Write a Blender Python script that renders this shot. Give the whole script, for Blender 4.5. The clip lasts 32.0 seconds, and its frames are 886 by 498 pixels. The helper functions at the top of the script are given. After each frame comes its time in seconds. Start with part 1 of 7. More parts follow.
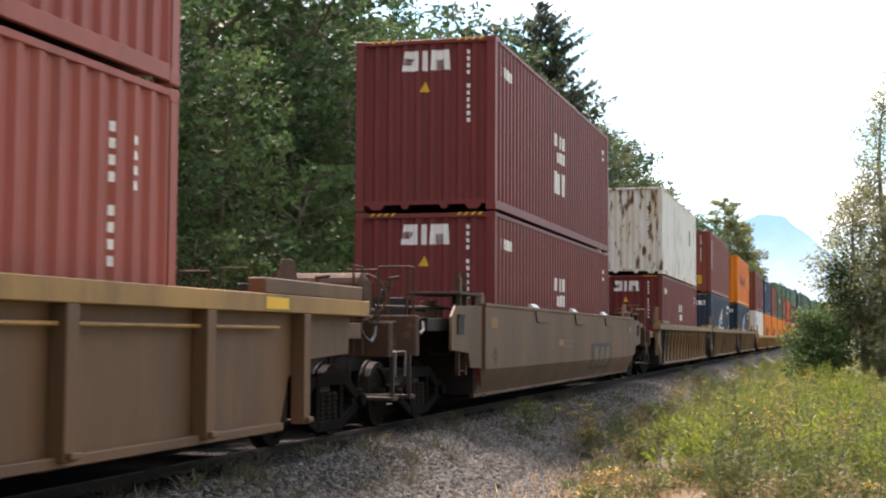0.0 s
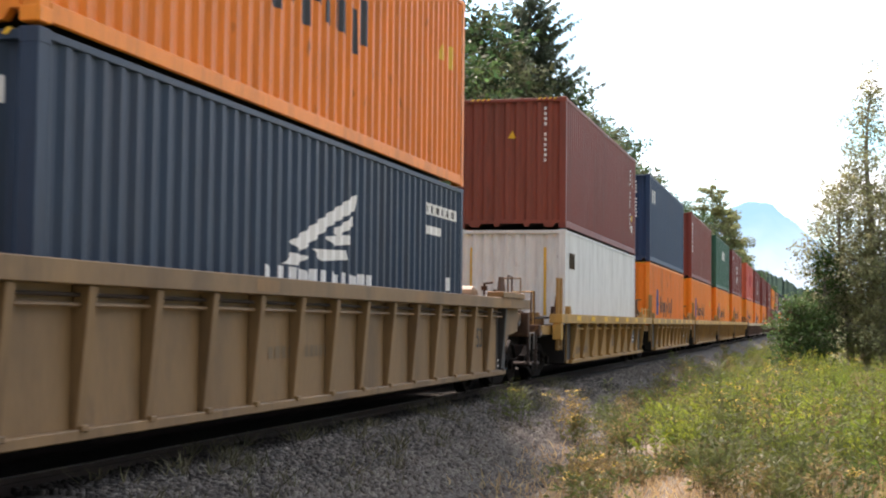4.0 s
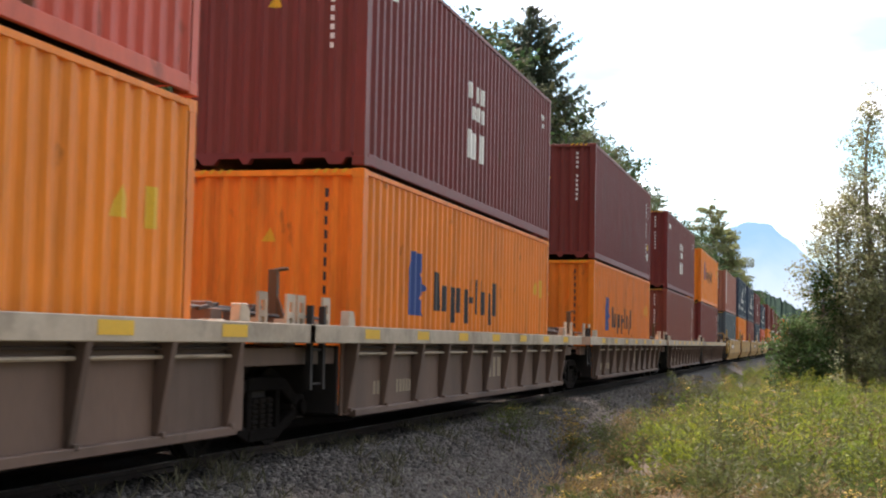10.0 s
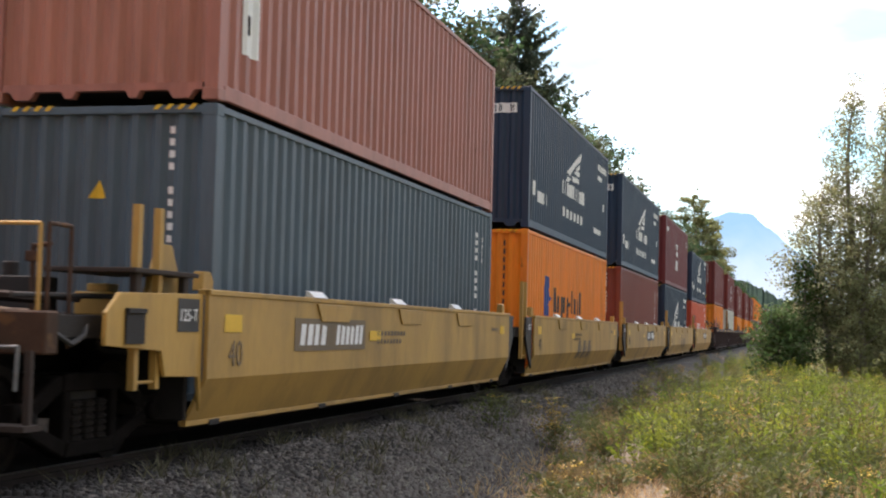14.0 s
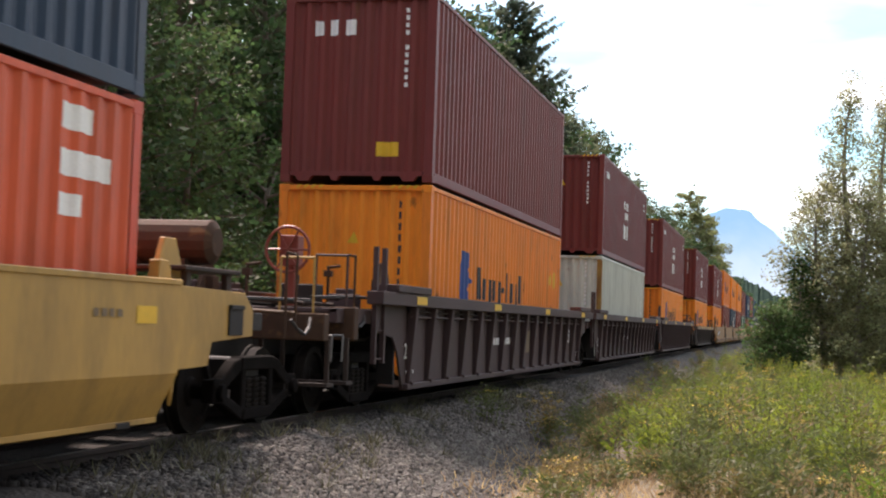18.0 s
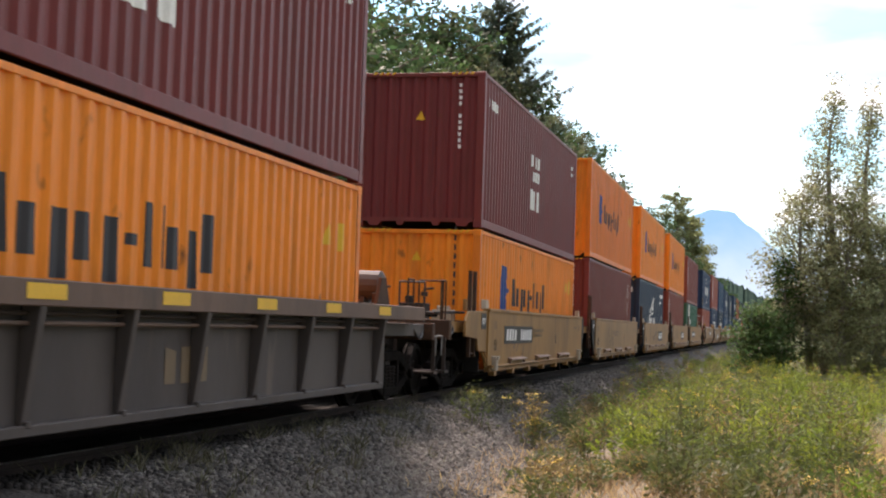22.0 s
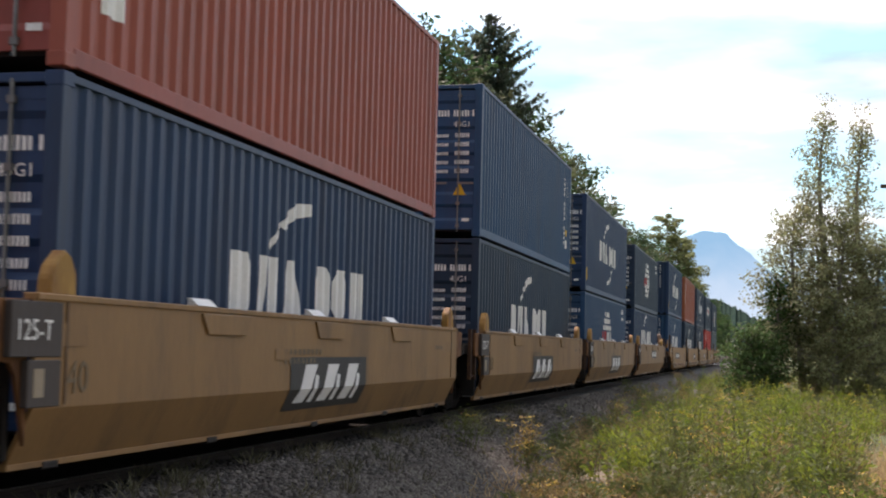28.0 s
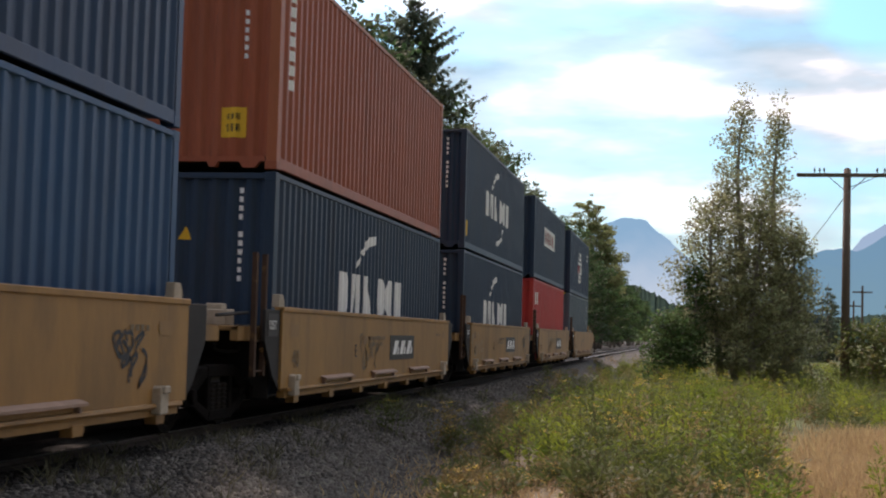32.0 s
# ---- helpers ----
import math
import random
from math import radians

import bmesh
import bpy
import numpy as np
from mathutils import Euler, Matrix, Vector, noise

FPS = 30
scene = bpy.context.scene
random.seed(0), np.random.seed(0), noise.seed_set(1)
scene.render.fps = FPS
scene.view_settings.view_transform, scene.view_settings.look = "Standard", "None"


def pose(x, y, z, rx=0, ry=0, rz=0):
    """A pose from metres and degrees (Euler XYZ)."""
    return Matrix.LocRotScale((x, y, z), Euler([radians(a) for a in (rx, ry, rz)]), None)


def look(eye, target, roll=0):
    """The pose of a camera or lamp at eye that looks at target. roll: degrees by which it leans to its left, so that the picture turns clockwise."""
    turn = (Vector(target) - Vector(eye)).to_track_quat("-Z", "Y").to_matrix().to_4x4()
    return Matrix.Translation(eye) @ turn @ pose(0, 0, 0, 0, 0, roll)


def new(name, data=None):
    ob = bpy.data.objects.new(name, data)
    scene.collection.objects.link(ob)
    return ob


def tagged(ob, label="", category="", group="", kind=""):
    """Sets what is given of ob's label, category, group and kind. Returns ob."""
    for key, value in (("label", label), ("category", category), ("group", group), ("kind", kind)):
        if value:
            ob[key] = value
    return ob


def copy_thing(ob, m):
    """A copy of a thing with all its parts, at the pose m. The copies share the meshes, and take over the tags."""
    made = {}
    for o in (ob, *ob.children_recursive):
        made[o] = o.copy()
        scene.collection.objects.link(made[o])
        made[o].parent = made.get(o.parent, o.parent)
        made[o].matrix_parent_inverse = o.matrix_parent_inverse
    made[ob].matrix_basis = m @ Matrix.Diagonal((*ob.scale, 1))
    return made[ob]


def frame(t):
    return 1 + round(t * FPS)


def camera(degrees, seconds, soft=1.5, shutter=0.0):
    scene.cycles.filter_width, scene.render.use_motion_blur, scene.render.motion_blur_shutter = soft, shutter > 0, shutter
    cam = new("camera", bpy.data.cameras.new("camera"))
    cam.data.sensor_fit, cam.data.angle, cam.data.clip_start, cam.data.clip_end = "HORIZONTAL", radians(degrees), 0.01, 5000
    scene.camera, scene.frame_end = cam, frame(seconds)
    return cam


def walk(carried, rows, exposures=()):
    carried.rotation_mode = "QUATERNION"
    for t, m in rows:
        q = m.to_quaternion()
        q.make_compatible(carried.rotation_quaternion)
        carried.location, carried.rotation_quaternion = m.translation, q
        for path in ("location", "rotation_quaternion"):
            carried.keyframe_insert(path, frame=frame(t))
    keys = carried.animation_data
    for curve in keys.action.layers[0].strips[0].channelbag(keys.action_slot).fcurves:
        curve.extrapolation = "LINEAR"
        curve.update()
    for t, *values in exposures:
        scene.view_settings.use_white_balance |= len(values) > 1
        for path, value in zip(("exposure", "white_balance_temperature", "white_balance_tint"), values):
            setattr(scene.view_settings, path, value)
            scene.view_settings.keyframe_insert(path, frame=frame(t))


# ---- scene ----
cam = camera(35.54, 32.0, soft=2.1, shutter=0.08)
EYE = 1.18          # above the rail heads
# seconds, yaw, pitch and roll of the hand-held camera, which stands beside the track
ROWS = (
    (0.0, 15.55, 3.59, -0.30),
    (0.5, 15.71, 3.21, -0.47),
    (1.0, 15.67, 3.05, -0.40),
    (1.5, 15.63, 3.07, -0.63),
    (2.0, 15.57, 3.11, -0.68),
    (2.5, 15.26, 3.18, -0.70),
    (3.0, 15.05, 3.05, -0.69),
    (3.5, 15.12, 2.93, -0.60),
    (4.0, 15.01, 3.00, -0.62),
    (4.5, 15.11, 3.12, -0.71),
    (6.5, 15.27, 3.34, -0.72),
    (7.0, 15.14, 3.37, -0.78),
    (7.5, 15.03, 3.13, -0.63),
    (8.0, 15.36, 2.90, -0.35),
    (8.5, 15.66, 2.73, -0.37),
    (9.0, 15.30, 3.31, -0.89),
    (9.5, 15.16, 3.74, -0.97),
    (10.0, 14.93, 3.72, -1.17),
    (10.5, 14.62, 3.73, -1.05),
    (11.0, 14.37, 3.62, -1.05),
    (11.5, 14.45, 3.38, -0.99),
    (12.0, 14.63, 3.31, -1.01),
    (12.5, 14.52, 3.30, -0.99),
    (13.0, 14.07, 3.19, -1.01),
    (13.5, 13.92, 3.26, -1.14),
    (14.0, 14.21, 3.25, -1.42),
    (14.5, 14.19, 3.18, -1.05),
    (16.5, 14.39, 3.79, -1.22),
    (17.0, 14.13, 3.79, -1.96),
    (17.5, 14.02, 3.44, -2.04),
    (18.0, 14.03, 3.01, -1.85),
    (18.5, 14.06, 2.90, -1.55),
    (19.0, 14.21, 3.41, -1.66),
    (19.5, 13.90, 3.70, -1.96),
    (20.0, 13.44, 3.61, -1.93),
    (20.5, 13.06, 3.35, -2.00),
    (21.0, 12.89, 3.29, -2.04),
    (21.5, 13.24, 3.21, -1.91),
    (22.0, 13.43, 3.08, -1.84),
    (22.5, 14.01, 2.93, -1.93),
    (23.0, 14.01, 2.73, -1.74),
    (23.5, 13.61, 2.85, -1.73),
    (24.0, 13.62, 2.89, -1.57),
    (24.5, 12.90, 2.88, -1.35),
    (26.5, 14.17, 3.53, -2.00),
    (27.0, 14.13, 3.48, -1.61),
    (27.5, 13.71, 3.69, -1.07),
    (28.0, 13.15, 4.05, -1.38),
    (28.5, 12.72, 4.30, -1.55),
    (29.0, 11.57, 3.54, -1.95),
    (29.5, 9.80, 2.83, -1.54),
    (30.0, 9.06, 2.88, -1.40),
    (30.5, 9.28, 3.18, -1.22),
    (31.0, 9.58, 3.58, -1.23),
    (31.5, 9.83, 3.54, -1.74),
    (32.0, 9.91, 3.53, -1.46),
)
walk(cam, [(t, pose(0, 0, EYE, 90 + p, r, y)) for t, y, p, r in ROWS],
     exposures=[(0, 0.96, 7250, 31), (2, 0.98, 7250, 31), (4.5, 0.92, 7250, 31), (9, 0.72, 7250, 31), (12, 0.66, 7250, 31), (14, 0.71, 7250, 31), (19, 0.60, 7250, 31), (22, 0.60, 7250, 31),
                (25, 0.58, 7200, 31), (27, 0.52, 7200, 31), (28, 0.32, 7200, 31), (30, -0.03, 7250, 32), (32, -0.08, 7250, 32)])

# ------------------------------------------------------------------ light
SUN_EL, SUN_AZ = 52.0, -34.0      # degrees; azimuth clockwise from +Y


def make_sky():
    world = bpy.data.worlds.new("sky")
    scene.world = world
    world.use_nodes = True
    nt = world.node_tree
    nt.nodes.clear()
    n = nt.nodes.new
    out, bg, sky = n("ShaderNodeOutputWorld"), n("ShaderNodeBackground"), n("ShaderNodeTexSky")
    sky.sky_type, sky.sun_disc = "NISHITA", False
    sky.sun_elevation, sky.sun_rotation = radians(SUN_EL), radians(SUN_AZ % 360)
    sky.air_density, sky.dust_density = 1.0, 1.5
    co, mp = n("ShaderNodeTexCoord"), n("ShaderNodeMapping")
    mp.inputs["Scale"].default_value = (1.6, 1.6, 6.0)
    mp.inputs["Location"].default_value = (3.1, 1.7, 0.35)
    ns = n("ShaderNodeTexNoise")
    ns.inputs["Scale"].default_value, ns.inputs["Detail"].default_value = 1.7, 7.0
    ns.inputs["Roughness"].default_value, ns.inputs["Distortion"].default_value = 0.52, 0.3
    cover = n("ShaderNodeValToRGB")
    cover.color_ramp.elements[0].position, cover.color_ramp.elements[1].position = 0.33, 0.50
    cover.color_ramp.elements[0].color = (0.12, 0.12, 0.12, 1)
    ns2 = n("ShaderNodeTexNoise")
    ns2.inputs["Scale"].default_value, ns2.inputs["Detail"].default_value = 3.4, 5.0
    shade = n("ShaderNodeValToRGB")
    shade.color_ramp.elements[0].position, shade.color_ramp.elements[1].position = 0.36, 0.63
    shade.color_ramp.elements[0].color = (3.2, 5.2, 6.2, 1)
    shade.color_ramp.elements[1].color = (12.5, 12.6, 12.5, 1)
    middle = shade.color_ramp.elements.new(0.49)
    middle.color = (5.2, 7.0, 7.8, 1)
    mix = n("ShaderNodeMix")
    mix.data_type = "RGBA"
    gain = n("ShaderNodeMix")
    gain.data_type, gain.blend_type = "RGBA", "MULTIPLY"
    gain.inputs["Factor"].default_value = 1.0
    gain.inputs["B"].default_value = (0.78, 1.60, 1.75, 1)
    ln = nt.links.new
    ln(co.outputs["Generated"], mp.inputs["Vector"])
    ln(mp.outputs["Vector"], ns.inputs["Vector"])
    ln(mp.outputs["Vector"], ns2.inputs["Vector"])
    ln(ns.outputs["Fac"], cover.inputs["Fac"])
    ln(ns2.outputs["Fac"], shade.inputs["Fac"])
    ln(sky.outputs["Color"], gain.inputs["A"])
    # a gap of open sky in the clouds
    gap, hole, left = n("ShaderNodeVectorMath"), n("ShaderNodeMapRange"), n("ShaderNodeMath")
    gap.operation = "DOT_PRODUCT"
    gap.inputs[1].default_value = Vector((0.1435, 0.9553, 0.2588)).normalized()
    hole.inputs["From Min"].default_value, hole.inputs["From Max"].default_value = math.cos(radians(4.5)), math.cos(radians(2.9))
    left.operation, left.use_clamp = "SUBTRACT", True
    ln(co.outputs["Generated"], gap.inputs[0])
    ln(gap.outputs["Value"], hole.inputs["Value"])
    ln(cover.outputs["Color"], left.inputs[0])
    ln(hole.outputs["Result"], left.inputs[1])
    # thin cloud lower down, where the blue shows through
    veil, thin, less = n("ShaderNodeVectorMath"), n("ShaderNodeMapRange"), n("ShaderNodeMath")
    veil.operation = "DOT_PRODUCT"
    veil.inputs[1].default_value = Vector((-0.0605, 0.988, 0.139)).normalized()
    thin.inputs["From Min"].default_value, thin.inputs["From Max"].default_value = math.cos(radians(7.5)), math.cos(radians(1.5))
    thin.inputs["To Max"].default_value = 0.85
    less.operation, less.use_clamp = "SUBTRACT", True
    ln(co.outputs["Generated"], veil.inputs[0])
    ln(veil.outputs["Value"], thin.inputs["Value"])
    cut = n("ShaderNodeMath")
    cut.operation = "MULTIPLY"
    ln(thin.outputs["Result"], cut.inputs[0])
    ln(ns2.outputs["Fac"], cut.inputs[1])
    ln(left.outputs["Value"], less.inputs[0])
    ln(cut.outputs["Value"], less.inputs[1])
    ln(less.outputs["Value"], mix.inputs["Factor"])
    ln(gain.outputs["Result"], mix.inputs["A"])
    ln(shade.outputs["Color"], mix.inputs["B"])
    # clouds glow towards the sun and are duller away from it
    dot, glow, dim = n("ShaderNodeVectorMath"), n("ShaderNodeMapRange"), n("ShaderNodeMix")
    dot.operation = "DOT_PRODUCT"
    dot.inputs[1].default_value = (math.sin(radians(SUN_AZ)) * math.cos(radians(SUN_EL)), math.cos(radians(SUN_AZ)) * math.cos(radians(SUN_EL)), math.sin(radians(SUN_EL)))
    glow.inputs["From Min"].default_value, glow.inputs["From Max"].default_value = 0.0, 0.74
    glow.inputs["To Min"].default_value, glow.inputs["To Max"].default_value = 0.25, 1.0
    dim.data_type, dim.blend_type = "RGBA", "MULTIPLY"
    dim.inputs["Factor"].default_value = 1.0
    ln(co.outputs["Generated"], dot.inputs[0])
    ln(dot.outputs["Value"], glow.inputs["Value"])
    ln(mix.outputs["Result"], dim.inputs["A"])
    ln(glow.outputs["Result"], dim.inputs["B"])
    ln(dim.outputs["Result"], bg.inputs["Color"])
    bg.inputs["Strength"].default_value = 0.15
    ln(bg.outputs["Background"], out.inputs["Surface"])


make_sky()
sun = new("sun", bpy.data.lights.new("sun", "SUN"))
sun.data.energy, sun.data.angle, sun.data.color = 5.0, radians(14), (1.0, 0.94, 0.84)
_a, _e = radians(SUN_AZ), radians(SUN_EL)
sun.matrix_world = look((0, 0, 0), (-math.sin(_a) * math.cos(_e), -math.cos(_a) * math.cos(_e), -math.sin(_e)))


# ------------------------------------------------------------------ materials
def material(name, base, other=None, rough=0.6, metal=0.0, scale=3.0, fine=40.0, bump=0.15, amount=0.6, stretch=(1, 1, 1),
             spread=0.0, island=0.0, coords="Object", spots=None, spot_scale=2.0, spot_at=0.62, spot_squat=1.0, spot_soft=0.09, translucent=0.0, spec=0.5, dirt=0.0, dirt_scale=1.1):
    """A surface with two scales of grain, optional stains, and a spread of tone from piece to piece."""
    m = bpy.data.materials.new(name)
    m.use_nodes = True
    nt = m.node_tree
    n, ln = nt.nodes.new, nt.links.new
    bs = nt.nodes["Principled BSDF"]
    bs.inputs["Roughness"].default_value, bs.inputs["Metallic"].default_value = rough, metal
    bs.inputs["Specular IOR Level"].default_value = spec
    other = other or tuple(c * 0.6 for c in base)
    co, mp = n("ShaderNodeTexCoord"), n("ShaderNodeMapping")
    mp.inputs["Scale"].default_value = stretch
    ln(co.outputs[coords], mp.inputs["Vector"])
    info = n("ShaderNodeObjectInfo")
    shift = n("ShaderNodeVectorMath")
    shift.operation = "MULTIPLY_ADD"
    ln(info.outputs["Random"], shift.inputs[0])
    shift.inputs[1].default_value = (37.0, 23.0, 51.0)
    ln(mp.outputs["Vector"], shift.inputs[2])
    big, small = n("ShaderNodeTexNoise"), n("ShaderNodeTexNoise")
    for node, sc, de in ((big, scale, 5), (small, fine, 3)):
        node.inputs["Scale"].default_value, node.inputs["Detail"].default_value = sc, de
        ln(shift.outputs["Vector"], node.inputs["Vector"])
    ramp = n("ShaderNodeValToRGB")
    ramp.color_ramp.elements[0].position, ramp.color_ramp.elements[1].position = 0.32, 0.68
    ln(big.outputs["Fac"], ramp.inputs["Fac"])
    fac = n("ShaderNodeMath")
    fac.operation = "MULTIPLY"
    fac.inputs[1].default_value = amount
    ln(ramp.outputs["Color"], fac.inputs[0])
    mx = n("ShaderNodeMix")
    mx.data_type = "RGBA"
    mx.inputs["A"].default_value, mx.inputs["B"].default_value = (*base, 1), (*other, 1)
    ln(fac.outputs["Value"], mx.inputs["Factor"])
    last = mx.outputs["Result"]
    hv = n("ShaderNodeHueSaturation")
    val = n("ShaderNodeMapRange")
    val.inputs["To Min"].default_value, val.inputs["To Max"].default_value = 0.86, 1.14
    ln(small.outputs["Fac"], val.inputs["Value"])
    ln(val.outputs["Result"], hv.inputs["Value"])
    ln(last, hv.inputs["Color"])
    last = hv.outputs["Color"]
    if spots:
        sp = n("ShaderNodeTexNoise")
        sp.inputs["Scale"].default_value, sp.inputs["Detail"].default_value = spot_scale, 6
        loose = n("ShaderNodeVectorMath")
        loose.operation = "MULTIPLY"
        loose.inputs[1].default_value = (1, 1, spot_squat)
        ln(shift.outputs["Vector"], loose.inputs[0])
        ln(loose.outputs["Vector"], sp.inputs["Vector"])
        sr = n("ShaderNodeValToRGB")
        sr.color_ramp.elements[0].position, sr.color_ramp.elements[1].position = spot_at, spot_at + spot_soft
        ln(sp.outputs["Fac"], sr.inputs["Fac"])
        sm = n("ShaderNodeMix")
        sm.data_type = "RGBA"
        sm.inputs["B"].default_value = (*spots, 1)
        ln(sr.outputs["Color"], sm.inputs["Factor"])
        ln(last, sm.inputs["A"])
        last = sm.outputs["Result"]
    if dirt:
        dn, dr, dm, dx = n("ShaderNodeTexNoise"), n("ShaderNodeValToRGB"), n("ShaderNodeMath"), n("ShaderNodeMix")
        dn.inputs["Scale"].default_value, dn.inputs["Detail"].default_value, dn.inputs["Roughness"].default_value = dirt_scale, 9, 0.68
        ln(shift.outputs["Vector"], dn.inputs["Vector"])
        dr.color_ramp.elements[0].position, dr.color_ramp.elements[1].position = 0.47, 0.70
        ln(dn.outputs["Fac"], dr.inputs["Fac"])
        dm.operation, dm.inputs[1].default_value = "MULTIPLY", dirt
        ln(dr.outputs["Color"], dm.inputs[0])
        dx.data_type = "RGBA"
        dx.inputs["B"].default_value = (0.048, 0.032, 0.021, 1)
        ln(dm.outputs["Value"], dx.inputs["Factor"])
        ln(last, dx.inputs["A"])
        last = dx.outputs["Result"]
    if spread or island:
        hs = n("ShaderNodeHueSaturation")
        mr, mh = n("ShaderNodeMapRange"), n("ShaderNodeMapRange")
        src = info.outputs["Random"]
        if island:
            src = n("ShaderNodeNewGeometry").outputs["Random Per Island"]
        w = spread or island
        mr.inputs["To Min"].default_value, mr.inputs["To Max"].default_value = 1 - w, 1 + w
        mh.inputs["To Min"].default_value, mh.inputs["To Max"].default_value = 0.5 - w * 0.06, 0.5 + w * 0.06
        ln(src, mr.inputs["Value"])
        ln(src, mh.inputs["Value"])
        ln(mr.outputs["Result"], hs.inputs["Value"])
        ln(mh.outputs["Result"], hs.inputs["Hue"])
        ln(last, hs.inputs["Color"])
        last = hs.outputs["Color"]
    ln(last, bs.inputs["Base Color"])
    if bump:
        bp = n("ShaderNodeBump")
        bp.inputs["Strength"].default_value, bp.inputs["Distance"].default_value = bump, 0.02
        ln(small.outputs["Fac"], bp.inputs["Height"])
        ln(bp.outputs["Normal"], bs.inputs["Normal"])
    if translucent:
        tr, ms = n("ShaderNodeBsdfTranslucent"), n("ShaderNodeMixShader")
        ln(last, tr.inputs["Color"])
        ms.inputs["Fac"].default_value = translucent
        ln(bs.outputs["BSDF"], ms.inputs[1])
        ln(tr.outputs["BSDF"], ms.inputs[2])
        ln(ms.outputs["Shader"], nt.nodes["Material Output"].inputs["Surface"])
    return m


RUST = (0.16, 0.055, 0.02)


def paint(name, base, rust=0.66, fade=0.45, rough=0.46):
    """Weathered paint on steel: upright streaks of fading and specks of rust."""
    other = tuple(min(1, c * 0.72 + 0.03) for c in base)
    return material(name, base, other, rough=rough, scale=1.3, fine=26, bump=0.05, amount=fade, stretch=(1, 1, 0.16), spec=0.28,
                    spread=0.07, spots=RUST, spot_scale=3.6, spot_at=rust, spot_squat=3.2, spot_soft=0.12, dirt=0.30, dirt_scale=2.4)


